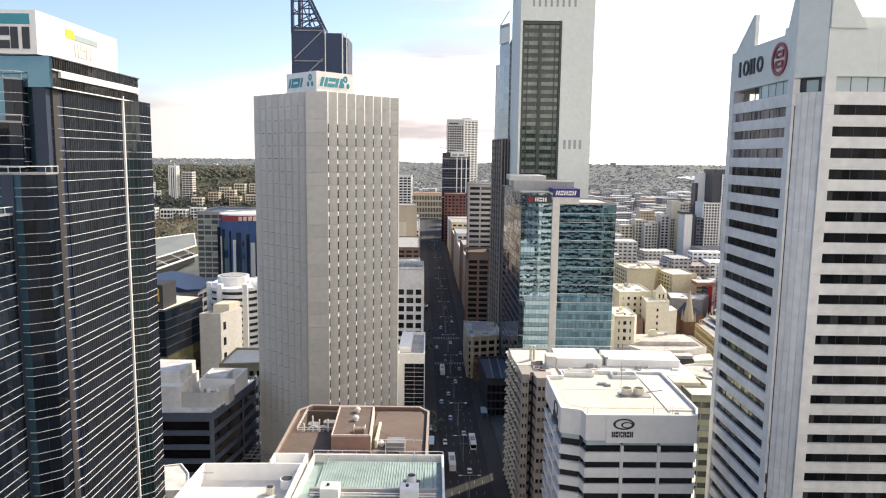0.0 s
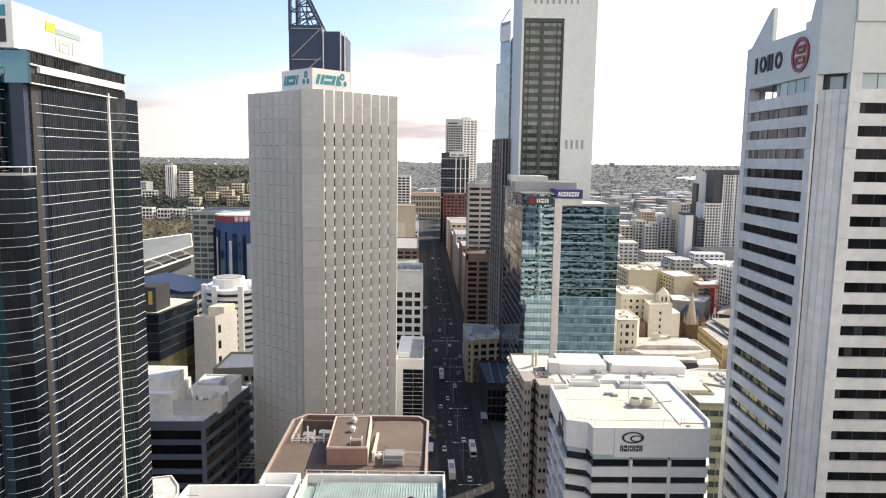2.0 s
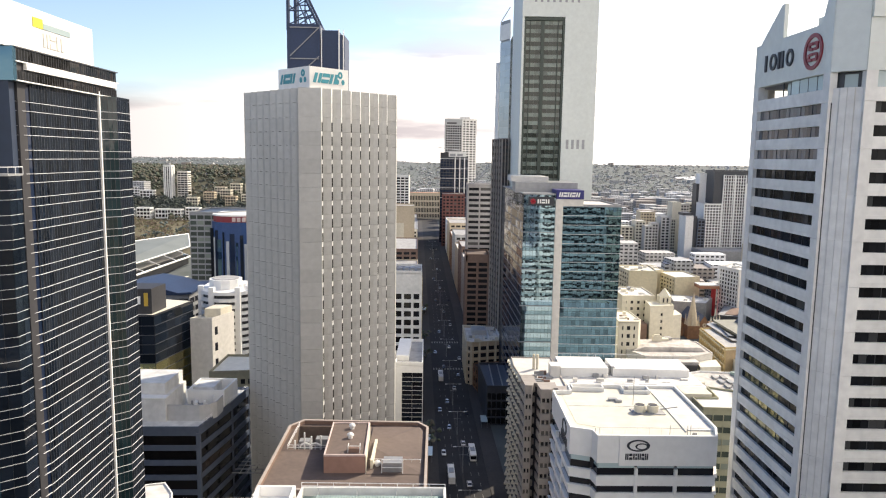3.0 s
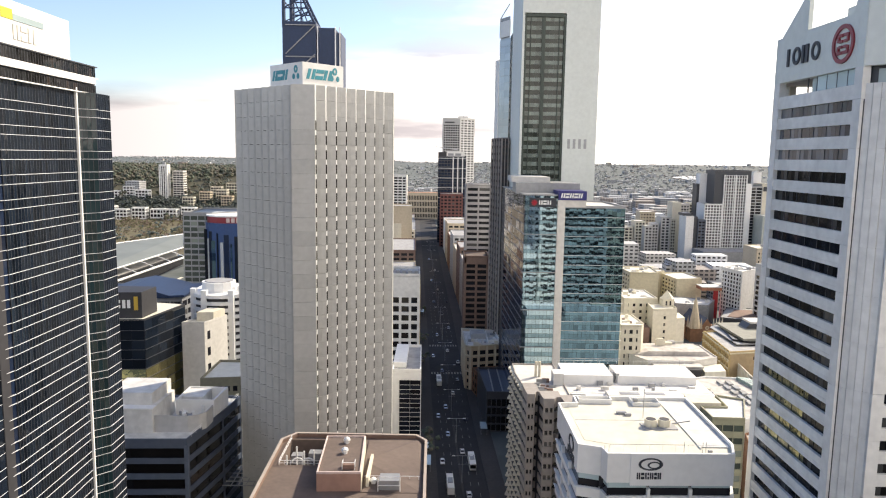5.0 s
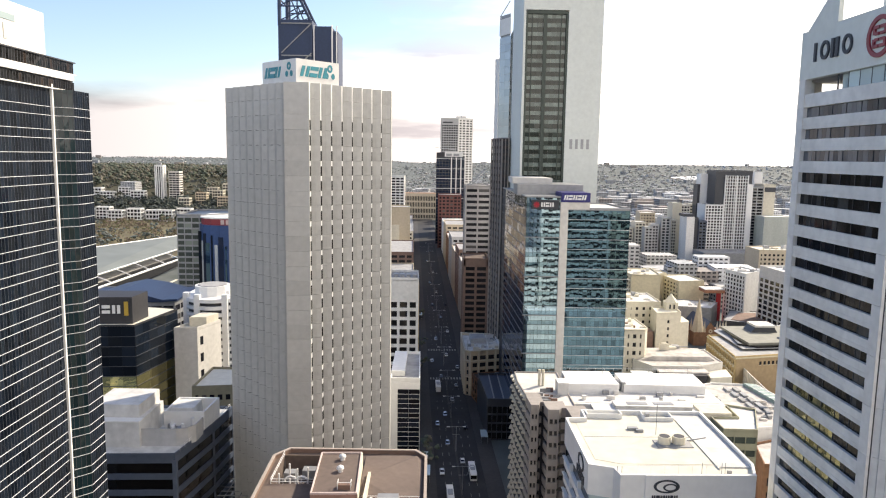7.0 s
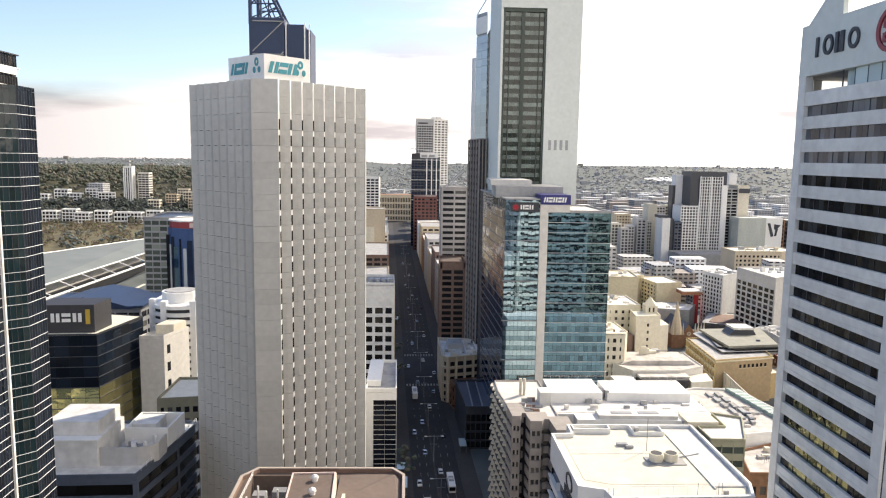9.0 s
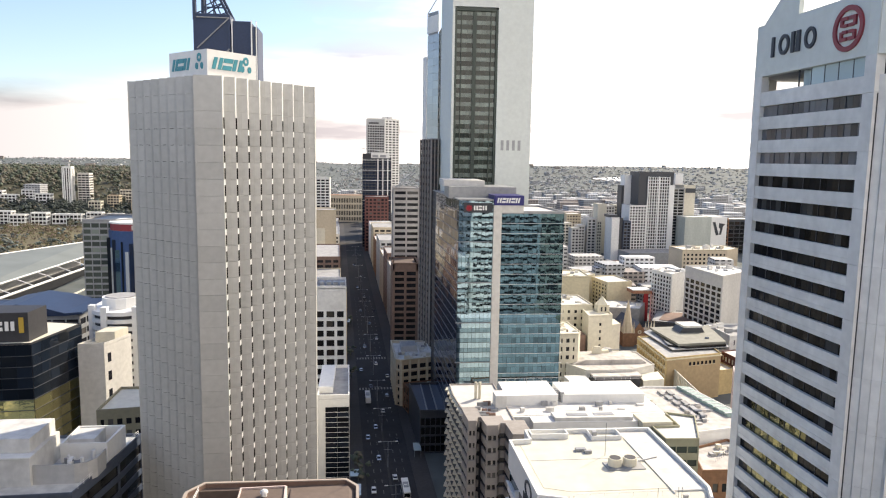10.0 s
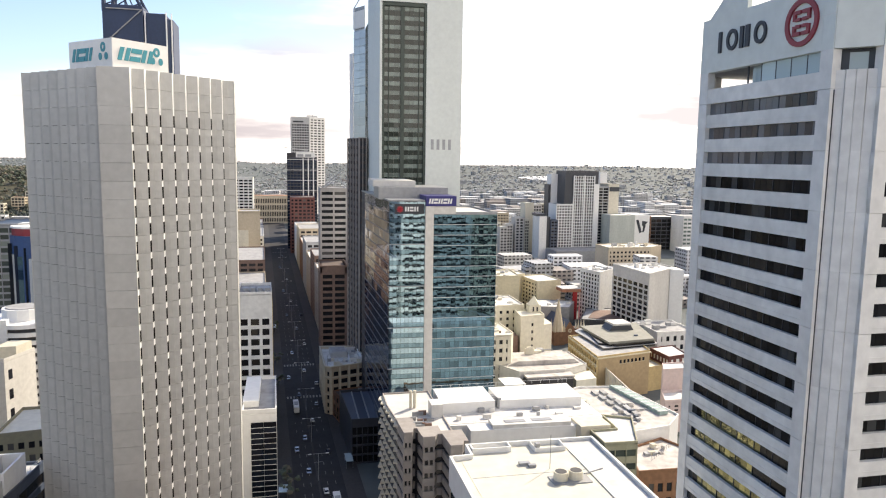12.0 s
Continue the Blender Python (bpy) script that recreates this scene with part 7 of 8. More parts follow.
def right_low_city():
    # twin-tone apartment tower and its wings
    b = block("apartment_tower", [(301.2, 800), (341, 800), (341, 828), (301.2, 828)], 101.7, DARKFRAME, ROOFGREY, "tall black apartment tower with a white balcony grid", (), ph=0.6)
    facade(b, (311.1, 798.6), (336.2, 798.6), 3, 96.8, 27, 9, WHITE, GLASS_DARK, 0.26, 0.2, 1.3)
    for k in range(3):
        part("white_column", bx(bmesh.new(), 311.0 + k * 12.2, 312.0 + k * 12.2, 797.9, 798.55, 3, 97.4), WHITE, b)
    part("white_pier", bx(bmesh.new(), 336.2, 341.8, 798.4, 806, 3, 88), WHITE, b, "white blank pier")
    block("apartment_tower", [(290.7, 797), (310.4, 797), (310.4, 799.6), (300.8, 822), (290.7, 822)], 65.0, WHITE, ROOFGREY, "lower white apartment wing with stacked balconies", [(0, 19, 6, 0.34, 0.3, GLASS_DARK, 0.6)], ph=0.6)
    block("apartment_tower", [(293.3, 822.5), (301.0, 822.5), (301.0, 836), (293.3, 836)], 97.8, WHITE, ROOFGREY, "white blank-walled stair shaft of the tower", (), ph=0.4)
    block("apartment_tower", [(290.2, 823), (293.1, 823), (293.1, 836), (290.2, 836)], 86, DARKFRAME, ROOFGREY, "narrow black flank of the tower", (), ph=0.4)
    block("apartment_tower", [(342.2, 804), (356.3, 804), (356.3, 829), (342.2, 829)], 84.8, GREYMETAL, ROOFGREY, "grey balcony wing of the tower", [(0, 24, 2, 0.3, 0.12, GLASS_DARK, 1)], ph=0.5)
    c = block("apartment_tower", [(356.6, 806), (369.7, 806), (369.7, 829), (356.6, 829)], 87.6, CREAM, ROOFGREY, "cream blank-walled wing of the tower", (), ph=0.4)
    part("dark_band", bx(bmesh.new(), 358, 369.9, 805.6, 806.2, 79.5, 84.5), DARKFRAME, c)
    block("apartment_tower", [(356.4, 830), (365.7, 830), (365.7, 842), (356.4, 842)], 100.3, WHITE, ROOFGREY, "white lift shaft behind the tower", (), ph=0.4)
    block("office_block", [(276.9, 757), (338.4, 757), (338.4, 790), (276.9, 790)], 17.0, GREYMETAL, ROOFGREY, "grey low podium hall below the tower", (), ph=0.6)
    d = block("apartment_block", [(268.7, 790), (277.2, 790), (277.2, 812), (268.7, 812)], 51.9, PRECAST, ROOFGREY, "pale grey slim apartment block", (), ph=0.5)
    part("dark_head", bx(bmesh.new(), 267.6, 277.4, 795, 813, 52, 55), DARKFRAME, d)
    block("apartment_block", [(277.3, 792), (282.0, 792), (282.0, 812), (277.3, 812)], 51.0, DARKFRAME, ROOFGREY, "dark slim apartment block", (), ph=0.5)
    block("apartment_block", [(282.1, 790), (290.4, 790), (290.4, 796), (282.1, 812)], 48.1, SLATE, ROOFGREY, "slate apartment block with balconies", [(0, 13, 2, 0.4, 0.2, GLASS_DARK, 1)], ph=0.5)
    # apartment cluster
    for x0, x1, yy, zt, cols in ((272.5, 283.1, 850, 63.1, 0), (283.1, 293.7, 852, 61, 3), (294, 308, 855, 61.8, 4), (257.2, 268.2, 840, 46.6, 2), (268.3, 274, 838, 44.5, 2), (235.8, 245, 830, 36.5, 2), (245.2, 252.8, 834, 39.2, 2), (228, 240, 842, 41, 3), (212, 227, 846, 34, 3), (198, 211, 842, 30, 3)):
        block("apartment_block", [(x0, yy), (x1, yy), (x1, yy + 18), (x0, yy + 18)], zt, CONCRETE if int(x0) % 2 else CREAM, ROOFWHITE, "cream apartment block with stacked balconies", [(0, int((zt - gz(x0, yy)) / 3.3), cols, 0.42, 0.3, GLASS_DARK, 0.8)] if cols else (), ph=0.6, group="apartment cluster")
    block("office_block", [(244, 880), (262, 880), (262, 900), (244, 900)], 49, TAN, ROOFWHITE, "tan rendered apartment slab behind the cluster", [(0, 12, 5, 0.5, 0.4, GLASS_DARK, 1)], ph=0.5)
    # blank halls with a painted sign, dark block, green-grey block
    block("office_block", [(347.7, 780), (377.8, 780), (377.8, 803), (347.7, 803)], 53.8, HALLGREY, ROOFWHITE, "plain green-grey rendered hall with no windows", (), ph=0.5)
    e = block("office_block", [(378.0, 790), (401.2, 790), (401.2, 815), (378.0, 815)], 53.0, WHITE, ROOFWHITE, "white blank-walled hall with a dark sign", (), ph=0.5)
    for pts in (((384.5, 48), (387.5, 48), (392, 34), (389, 33)), ((392, 47), (399, 46), (394, 40), (392, 42)), ((394, 42), (396.5, 42), (394.8, 34), (392.6, 34))):
        gable(e, "sign_shape", pts, 789.6, 790.05, SIGNDARK, "dark sign stroke")
    block("office_block", [(435.6, 850), (472.5, 850), (472.5, 880), (435.6, 880)], 46, DARKFRAME, ROOFWHITE, "black office block with a white window frame", [(0, 8, 5, 0.25, 0.1, GLASS_BLACK, 2)], ph=0.6)
    block("office_block", [(424, 848), (435, 848), (435, 880), (424, 880)], 47, BRICKBROWN, ROOFWHITE, "brown brick office block beside the black one", [(0, 9, 3, 0.3, 0.25, GLASS_DARK, 1)], ph=0.6)
    block("office_block", [(462.1, 820), (490, 820), (490, 848), (462.1, 848)], 49, PRECAST, ROOFGREY, "grey-green panelled office block", [(0, 9, 5, 0.5, 0.15, BAY_LIGHT, 1)], ph=0.6)
    # long tan building
    t = block("office_block", [(280.3, 640), (322.1, 640), (338.1, 650), (338.1, 672), (280.3, 668)], 35.6, TAN, ROOFCREAM, "long tan brick building with window bays", [(0, 9, 11, 0.5, 0.45, GLASS_DARK, 2.2)], ph=0.7)
    for k in range(7):
        part("roof_post", bx(bmesh.new(), 284 + k * 5.4, 284.6 + k * 5.4, 640.3, 641, 35.8, 38.2), CREAM, t)
    clutter(t, 284, 330, 648, 664, 35.6, 9, 81, (ROOFWHITE, GREYMETAL, TAN), 1.8)
    # pale blocks with square windows
    wb = block("office_block", [(217.7, 450), (241.8, 467.6), (247.9, 475), (247.0, 498), (213.9, 493.5)], 43.3, CONCRETE, ROOFWHITE, "pale office block with a grid of square windows", [(4, 12, 7, 0.3, 0.22, GLASS_BLACK, 6.5)], ph=0.9)
    part("white_flank", prism(bmesh.new(), [(241.7, 466.9), (248.4, 461.6), (250, 474), (244, 474)], gz(245, 465) - 1, 43.9), WHITE, wb, "white blank stair flank")
    clutter(wb, 222, 240, 474, 490, 43.3, 10, 82, (ROOFWHITE, PRECAST, GREYMETAL), 1.3)
    sb = block("office_block", [(210.0, 505), (226.7, 518.4), (221, 540), (204.4, 526.4)], 35.7, PRECAST, ROOFWHITE, "pale office block with speckled dark windows", [(3, 13, 7, 0.35, 0.38, GLASS_BLINDS, 1.2)], ph=0.8)
    clutter(sb, 209, 221, 515, 530, 35.7, 8, 83, (ROOFWHITE, GREYMETAL), 1.2)
    # yellow and cream rendered blocks
    block("office_block", [(175.1, 535), (195.3, 539.7), (192, 568), (171.1, 563.4)], 24.9, YELLOW, ROOFWHITE, "yellow-rendered office block with small windows", [(3, 9, 6, 0.45, 0.45, GLASS_DARK, 1)], ph=0.8)
    ya = block("office_block", [(141.7, 540), (163.2, 540), (165, 570), (139, 570)], 28.6, YELLOW, ROOFCREAM, "plain yellow-rendered office block", [(3, 9, 6, 0.45, 0.4, GLASS_DARK, 1)], ph=0.8)
    clutter(ya, 143, 160, 544, 566, 28.6, 9, 84, (ROOFWHITE, CREAM, GREYMETAL), 1.2)
    yc = block("hall_building", [(163.6, 556), (174, 560), (172, 585), (163.0, 585)], 27.0, YELLOW, ROOFWHITE, "narrow yellow-rendered link building", (), ph=0.5)
    clutter(yc, 164, 171, 560, 582, 27, 6, 85, (ROOFWHITE, CREAM), 1.2)
    yb = block("hall_building", [(115.3, 394.7), (129.0, 397.0), (130.5, 411), (117.0, 411)], 32.0, CREAM, ROOFCREAM, "cream rendered hall with a gabled turret", [(0, 10, 3, 0.55, 0.72, GLASS_DARK, 2.5)], ph=0.7)
    part("side_wing", prism(bmesh.new(), [(129.2, 397.6), (134.6, 400.0), (135, 412), (130.7, 411)], gz(130, 400) - 1, 27.0), CREAM, yb)
    part("turret", bx(bmesh.new(), 123.6, 130.0, 405, 411, 31, 36.1), CREAM, yb)
    spire_on(yb, "turret_roof", 126.8, 408, 4.6, 36.1, 40.6, CREAM, 4)
    for x in (125.2, 127.4):
        part("turret_window", bx(bmesh.new(), x, x + 0.9, 404.9, 405.3, 32.6, 35), DARKWALL, yb)
    yd = block("hall_building", [(104, 411.5), (123, 412), (123, 440), (104, 440)], 34.5, CREAM, ROOFWHITE, "cream rendered building with stepped white roofs", [(0, 11, 5, 0.55, 0.6, GLASS_DARK, 1.5)], ph=0.6)
    clutter(yd, 106, 120, 414, 436, 34.5, 10, 86, (ROOFWHITE, CREAM, GREYMETAL), 1.2)
    ye = block("hall_building", [(92, 370), (102.3, 370), (104.5, 374), (104, 396), (92, 396)], 29.0, CREAM, ROOFCREAM, "low cream rendered corner building", [(0, 9, 3, 0.5, 0.5, GLASS_DARK, 1)], ph=0.5)
    clutter(ye, 93, 102, 374, 392, 29, 6, 87, (ROOFWHITE, BROWN, CREAM), 1.0)
    # brown box put where the courtyard lies dark in shade
    part("stair_strip", bx(bmesh.new(), 105.5, 114.5, 396, 410, gz(110, 400) - 1, 22), BROWN, yd, "brown block standing in for the courtyard's shade")
    # brick and low roofs between the blocks
    for x0, x1, yy, dd, zt, w, r, lab in ((226.5, 250.3, 692, 18, 16.0, BRICKBROWN, ROOFWHITE, "red brick hall with a white roof"), (251.6, 270, 676, 20, 8.5, REDBRICK, ROOFWHITE, "dark red brick hall with a white roof"), (196, 226, 640, 26, 7, TAN, ROOFWHITE, "low tan hall with white roofs"), (228, 250, 640, 22, 6, PRECAST, ROOFWHITE, "low pale hall with white roofs"), (258, 292, 600, 30, 14, CREAM, ROOFWHITE, "low cream hall with white roofs"), (190, 262, 725, 24, 9, SLATE, ROOFGREY, "long low hall with a dark grey roof"), (205, 240, 600, 26, 8, CREAM, ROOFCREAM, "low cream house row with pale roofs"), (170, 190, 660, 20, 12, CREAM, ROOFWHITE, "low cream hall with plain walls"), (262, 280, 560, 26, 16, CREAM, ROOFWHITE, "low cream house row with white roofs")):
        k = block("low_building", [(x0, yy), (x1, yy), (x1, yy + dd), (x0, yy + dd)], zt, w, r, lab, (), ph=0.5)
        clutter(k, x0 + 1, x1 - 3, yy + 2, yy + dd - 3, zt, 6, int(x0), (ROOFWHITE, GREYMETAL, w), 1.5)
    # church with a spire
    zc = gz(168, 472) - 1
    ch = thing("church", 168, 472, zc, "red-brown brick church with a pale tall spire", "church")
    part("tower", bx(bmesh.new(), 162.6, 169.9, 467, 474, zc, 4.6), BRICKBROWN, ch)
    spire_on(ch, "spire", 166.3, 470.5, 3.9, 4.6, 26.8, TAN, 8, "pale stone spire")
    for x, yy in ((163, 467.5), (169.5, 467.5), (163, 473.5), (169.5, 473.5)):
        spire_on(ch, "pinnacle", x, yy, 0.9, 4.6, 12.5, TAN, 6)
    gable(ch, "nave", [(170, zc), (179, zc), (179, 3.5), (174.4, 10.3), (170, 3.5)], 470, 505, BRICKBROWN)
    gable(ch, "nave_roof", [(169.6, 3.5), (170.1, 3.3), (174.4, 9.9), (178.8, 3.3), (179.4, 3.5), (174.4, 10.8)], 471, 505.5, SLATE)
    gable(ch, "aisle", [(152, zc), (162.4, zc), (162.4, 4), (157, 8.5), (152, 3)], 474, 500, BRICKBROWN)
    ring_on("rose_window", (170, 469.9), (179, 469.9), 4.4, 4.6, 0.5, 1.3, TAN, ch, "pale round window tracery")
    for k in range(4):
        spire_on(ch, "pinnacle", 180 + k * 2.3, 474 + k, 0.9, 4.5, 11.0, CREAM, 6)
    part("porch", bx(bmesh.new(), 179.2, 188, 472, 480, zc, 5), BRICKBROWN, ch)
    red = block("red_tower", [(198.8, 525), (202.3, 525), (203.2, 527.5), (199.7, 527.5)], 21, REDPAINT, REDPAINT, "bright red narrow lift tower with a pale canopy", (), ph=0.2, category="tower")
    part("canopy", bx(bmesh.new(), 189.4, 203.4, 521.5, 534, 19.6, 21.8), REDTILE, red)
    part("canopy_roof", bx(bmesh.new(), 189.2, 203.6, 521.3, 534.2, 21.8, 22.3), ROOFWHITE, red)
    ha = block("hall_building", [(165, 506), (186, 500), (198, 520), (170, 532)], 13.0, GREYMETAL, ROOFWHITE, "grey low hall with a pale metal roof", (), ph=0.4)
    clutter(ha, 172, 190, 508, 522, 13, 5, 88, (ROOFWHITE, GREYMETAL), 1.2)
    hb = block("hall_building", [(186.7, 481), (214.9, 468), (224, 510), (204, 513)], 9.0, DARKFRAME, ROOFGREY, "low hall with a dark brown roof", (), ph=0.4)
    part("roof_cover", prism(bmesh.new(), [(193, 484), (214, 471), (220, 504), (207, 506)], 9.0, 9.35), BROWN, hb)
    # grand ochre building with a dark flat roof pavilion
    gb = block("heritage_block", [(150.4, 375.8), (183.4, 383.5), (190, 425), (153.3, 420)], 14.0, OCHRE, ROOFGREY, "ochre ornate heritage building with a dark roof pavilion", [(3, 5, 11, 0.3, 0.4, GLASS_DARK, 1.4)], ph=0.8)
    m, ln = on_face((153.3, 420), (150.4, 375.8))
    for k in range(12):
        part("pilaster", bx(bmesh.new(), ln * k / 11 - 0.45, ln * k / 11 + 0.45, -0.5, 0.1, gz(150, 400), 14.6), OCHRE, gb, m=m)
    for z in (5.2, 9.6, 13.4):
        part("cornice", bx(bmesh.new(), -0.4, ln + 0.4, -0.75, 0.1, z, z + 0.55), YELLOW, gb, m=m)
    m2, ln2 = on_face((150.4, 375.8), (183.4, 383.5))
    part("front_wall", bx(bmesh.new(), 0.6, ln2 - 0.2, -0.12, 0.05, gz(160, 378), 13.3), BUFF, gb, "plain buff front wall", m2)
    for k in range(7):
        part("window_pane", bx(bmesh.new(), 14.0 + k * 2.5, 15.3 + k * 2.5, -0.2, -0.08, 9.6, 11.4), GLASS_DARK, gb, m=m2)
        part("window_sill", bx(bmesh.new(), 13.8 + k * 2.5, 15.5 + k * 2.5, -0.32, -0.08, 9.3, 9.58), YELLOW, gb, m=m2)
    for k in range(11):
        part("window_hood", bx(bmesh.new(), ln * (k + 0.5) / 11 - 1.0, ln * (k + 0.5) / 11 + 1.0, -0.55, 0.1, 8.6, 9.1), YELLOW, gb, m=m)
    part("cornice", bx(bmesh.new(), -0.4, ln2 + 0.4, -0.75, 0.1, 13.4, 13.95), YELLOW, gb, m=m2)
    plant(gb, [(160, 396), (168, 390.5), (192, 394), (198, 430), (166, 430)], 14.0, 16.3, GLASS_BLACK, "dark glazed roof storey")
    part("roof_slab", prism(bmesh.new(), [(159.5, 428), (159.5, 389), (193.5, 393.5), (200, 433), (165, 433)], 14.9, 15.3), GREYMETAL, gb, "dark lower roof brim")
    part("roof_slab", prism(bmesh.new(), [(163.9, 429.9), (164.1, 391.9), (192.7, 396), (200.8, 433)], 16.3, 17.5), ROOFOLIVE, gb, "wide olive-grey roof slab")
    gable(gb, "lantern", [(175.5, 17.5), (190.5, 17.5), (188.6, 20.4), (178, 20.4)], 416, 426, DARKFRAME, "dark roof lantern")
    part("lantern_roof", bx(bmesh.new(), 177.6, 189.0, 415.6, 426.4, 20.4, 21.5), ROOFWHITE, gb)
    part("roof_vent", bx(bmesh.new(), 184, 186, 402, 403, 17.5, 18.3), SLATE, gb)
    lb = block("low_building", [(205.8, 416), (229.8, 418), (231, 445), (206, 445)], 14.8, PRECAST, ROOFGREY, "grey low building with arched windows", [(0, 4, 5, 0.45, 0.55, GLASS_DARK, 1)], ph=0.8)
    clutter(lb, 196, 226, 424, 440, 14.9, 12, 89, (ROOFWHITE, GREYMETAL, PRECAST), 1.5)
    rb = block("low_building", [(196.9, 387.1), (209.8, 390.6), (212, 409.5), (195.8, 405.9)], 9.0, REDBRICK, ROOFWHITE, "red brick low range with a white roof", [(3, 4, 6, 0.4, 0.35, WHITE, 0.8), (0, 4, 3, 0.35, 0.4, WHITE, 0.8)], ph=0.5)
    sh = block("low_building", [(178.8, 384.6), (194.7, 388.5), (193.5, 404), (178.9, 403)], 4.0, OCHRE, ROOFCREAM, "ochre rendered shed with a pale roof", (), ph=0.6)
    clutter(sh, 184, 190, 391, 400, 4, 4, 90, (ROOFGREY, BROWN), 1.0)
    # long pale ribbed wall
    m, ln = on_face((156.9, 389), (151.0, 341))
    fw = thing("ribbed_wall", 153, 362, gz(153, 362), "long pale ribbed metal wall beside the lane", "wall")
    part("panel", bx(bmesh.new(), 0, ln, 0, 0.4, gz(153, 362) - 1, 8.4), CONCRETE, fw, m=m)
    rib = boxmesh(-0.25, 0.25, -0.35, 0.05, gz(153, 362) - 1, 8.6, CREAM, "rib")
    for k in range(20):
        piece("rib", rib, fw, m @ Matrix.Translation((ln * (k + 0.5) / 20, 0, 0)))
    pk = block("low_building", [(172.3, 350), (184.3, 350), (189, 360), (177.3, 360)], 14.2, PINK, ROOFWHITE, "pale pink rendered building with a plain wall", (), ph=0.6)
    block("low_building", [(164, 333), (176, 333), (181, 346), (169.5, 346)], 4.5, PINK, ROOFWHITE, "low pink rendered courtyard building", [(0, 7, 3, 0.5, 0.5, GLASS_DARK, 1)], ph=1.2)
    # white theatre roofs in front
    tb = block("low_building", [(102.6, 357), (125.3, 357.5), (139.4, 364.7), (139.0, 387.7), (107.5, 385.2), (96.3, 369)], 14.5, CONCRETE, OLDROOF, "low theatre building with pale stepped metal roofs", (), ph=0.5)
    gable(tb, "pitched_roof", [(99, 14.5), (137, 14.5), (134, 16.6), (106, 16.6)], 368, 384, OLDROOF, "pale pitched roof")
    gable(tb, "stage_house", [(102.5, 7), (125.5, 7), (126.5, 12.8), (104.5, 12.8)], 349, 356.5, DARKWALL, "dark stage house wall")
    part("stage_roof", bx(bmesh.new(), 104.5, 128, 351.5, 360.5, 12.8, 13.6), OLDROOF, tb)
    part("lower_roof", bx(bmesh.new(), 92, 102, 346, 357, 6, 12.5), WHITE, tb)
    part("lower_roof", prism(bmesh.new(), [(128, 350), (139, 352), (141, 364), (130, 362)], 4, 11.5), ROOFCREAM, tb)
    clutter(tb, 112, 122, 378, 384, 16.6, 3, 91, (CREAM, ROOFGREY), 2.0)
    # busy roof with long skylights
    bb = block("low_building", [(92, 268), (133, 276), (142.5, 286), (136.5, 322), (118, 324), (92, 312)], 17.0, WHITE, OLDROOF, "low building with a busy white roof and skylights", (), ph=0.7)
    part("skylight", prism(bmesh.new(), [(135.4, 287.5), (139.4, 288.5), (135.0, 320), (130.8, 321.5)], 17.0, 18.4), ROOFGREEN, bb, "long grey-green skylight")
    for k in range(9):
        y0 = 288 + k * 3.6
        part("skylight_bar", bx(bmesh.new(), 130.4 + (321 - y0) * 0.13, 135.4 + (321 - y0) * 0.13, y0, y0 + 0.25, 18.35, 18.6), WHITEFIN, bb)
    for x0, w in ((120.5, 1.8), (124.2, 2.0)):
        for k in range(5):
            part("skylight", bx(bmesh.new(), x0 + k * 0.4, x0 + w + k * 0.4, 313 - k * 6.2, 317.6 - k * 6.2, 17.0, 17.8), GREYMETAL if k % 2 else ROOFGREY, bb)
    clutter(bb, 114, 130, 280, 300, 17, 16, 92, (OLDROOF, GREYMETAL, SLATE), 0.9)
    clutter(bb, 96, 112, 276, 306, 17, 14, 93, (OLDROOF, GREYMETAL, CREAM), 1.1)
    dk = block("low_building", [(107.3, 250.2), (123.2, 249.8), (133, 266), (129, 275), (112, 268)], 13.0, BRICKBROWN, OLDROOF, "brick building with a white fenced roof deck", [(0, 4, 5, 0.4, 0.4, GLASS_DARK, 3.0)], ph=0.8)
    rail = bmesh.new()
    for k in range(12):
        x, y = 116 + k * 1.15, 258 + k * 0.9
        tube(rail, (x, y, 13), (x, y, 14.6), 0.07, 4)
    tube(rail, (116, 258, 14.6), (128.6, 267.9, 14.6), 0.07, 4)
    part("rail", rail, SLATE, dk, "dark deck rail")
    clutter(dk, 116, 127, 262, 268, 13, 8, 94, (OLDROOF, CREAM, GREYMETAL), 1.0)


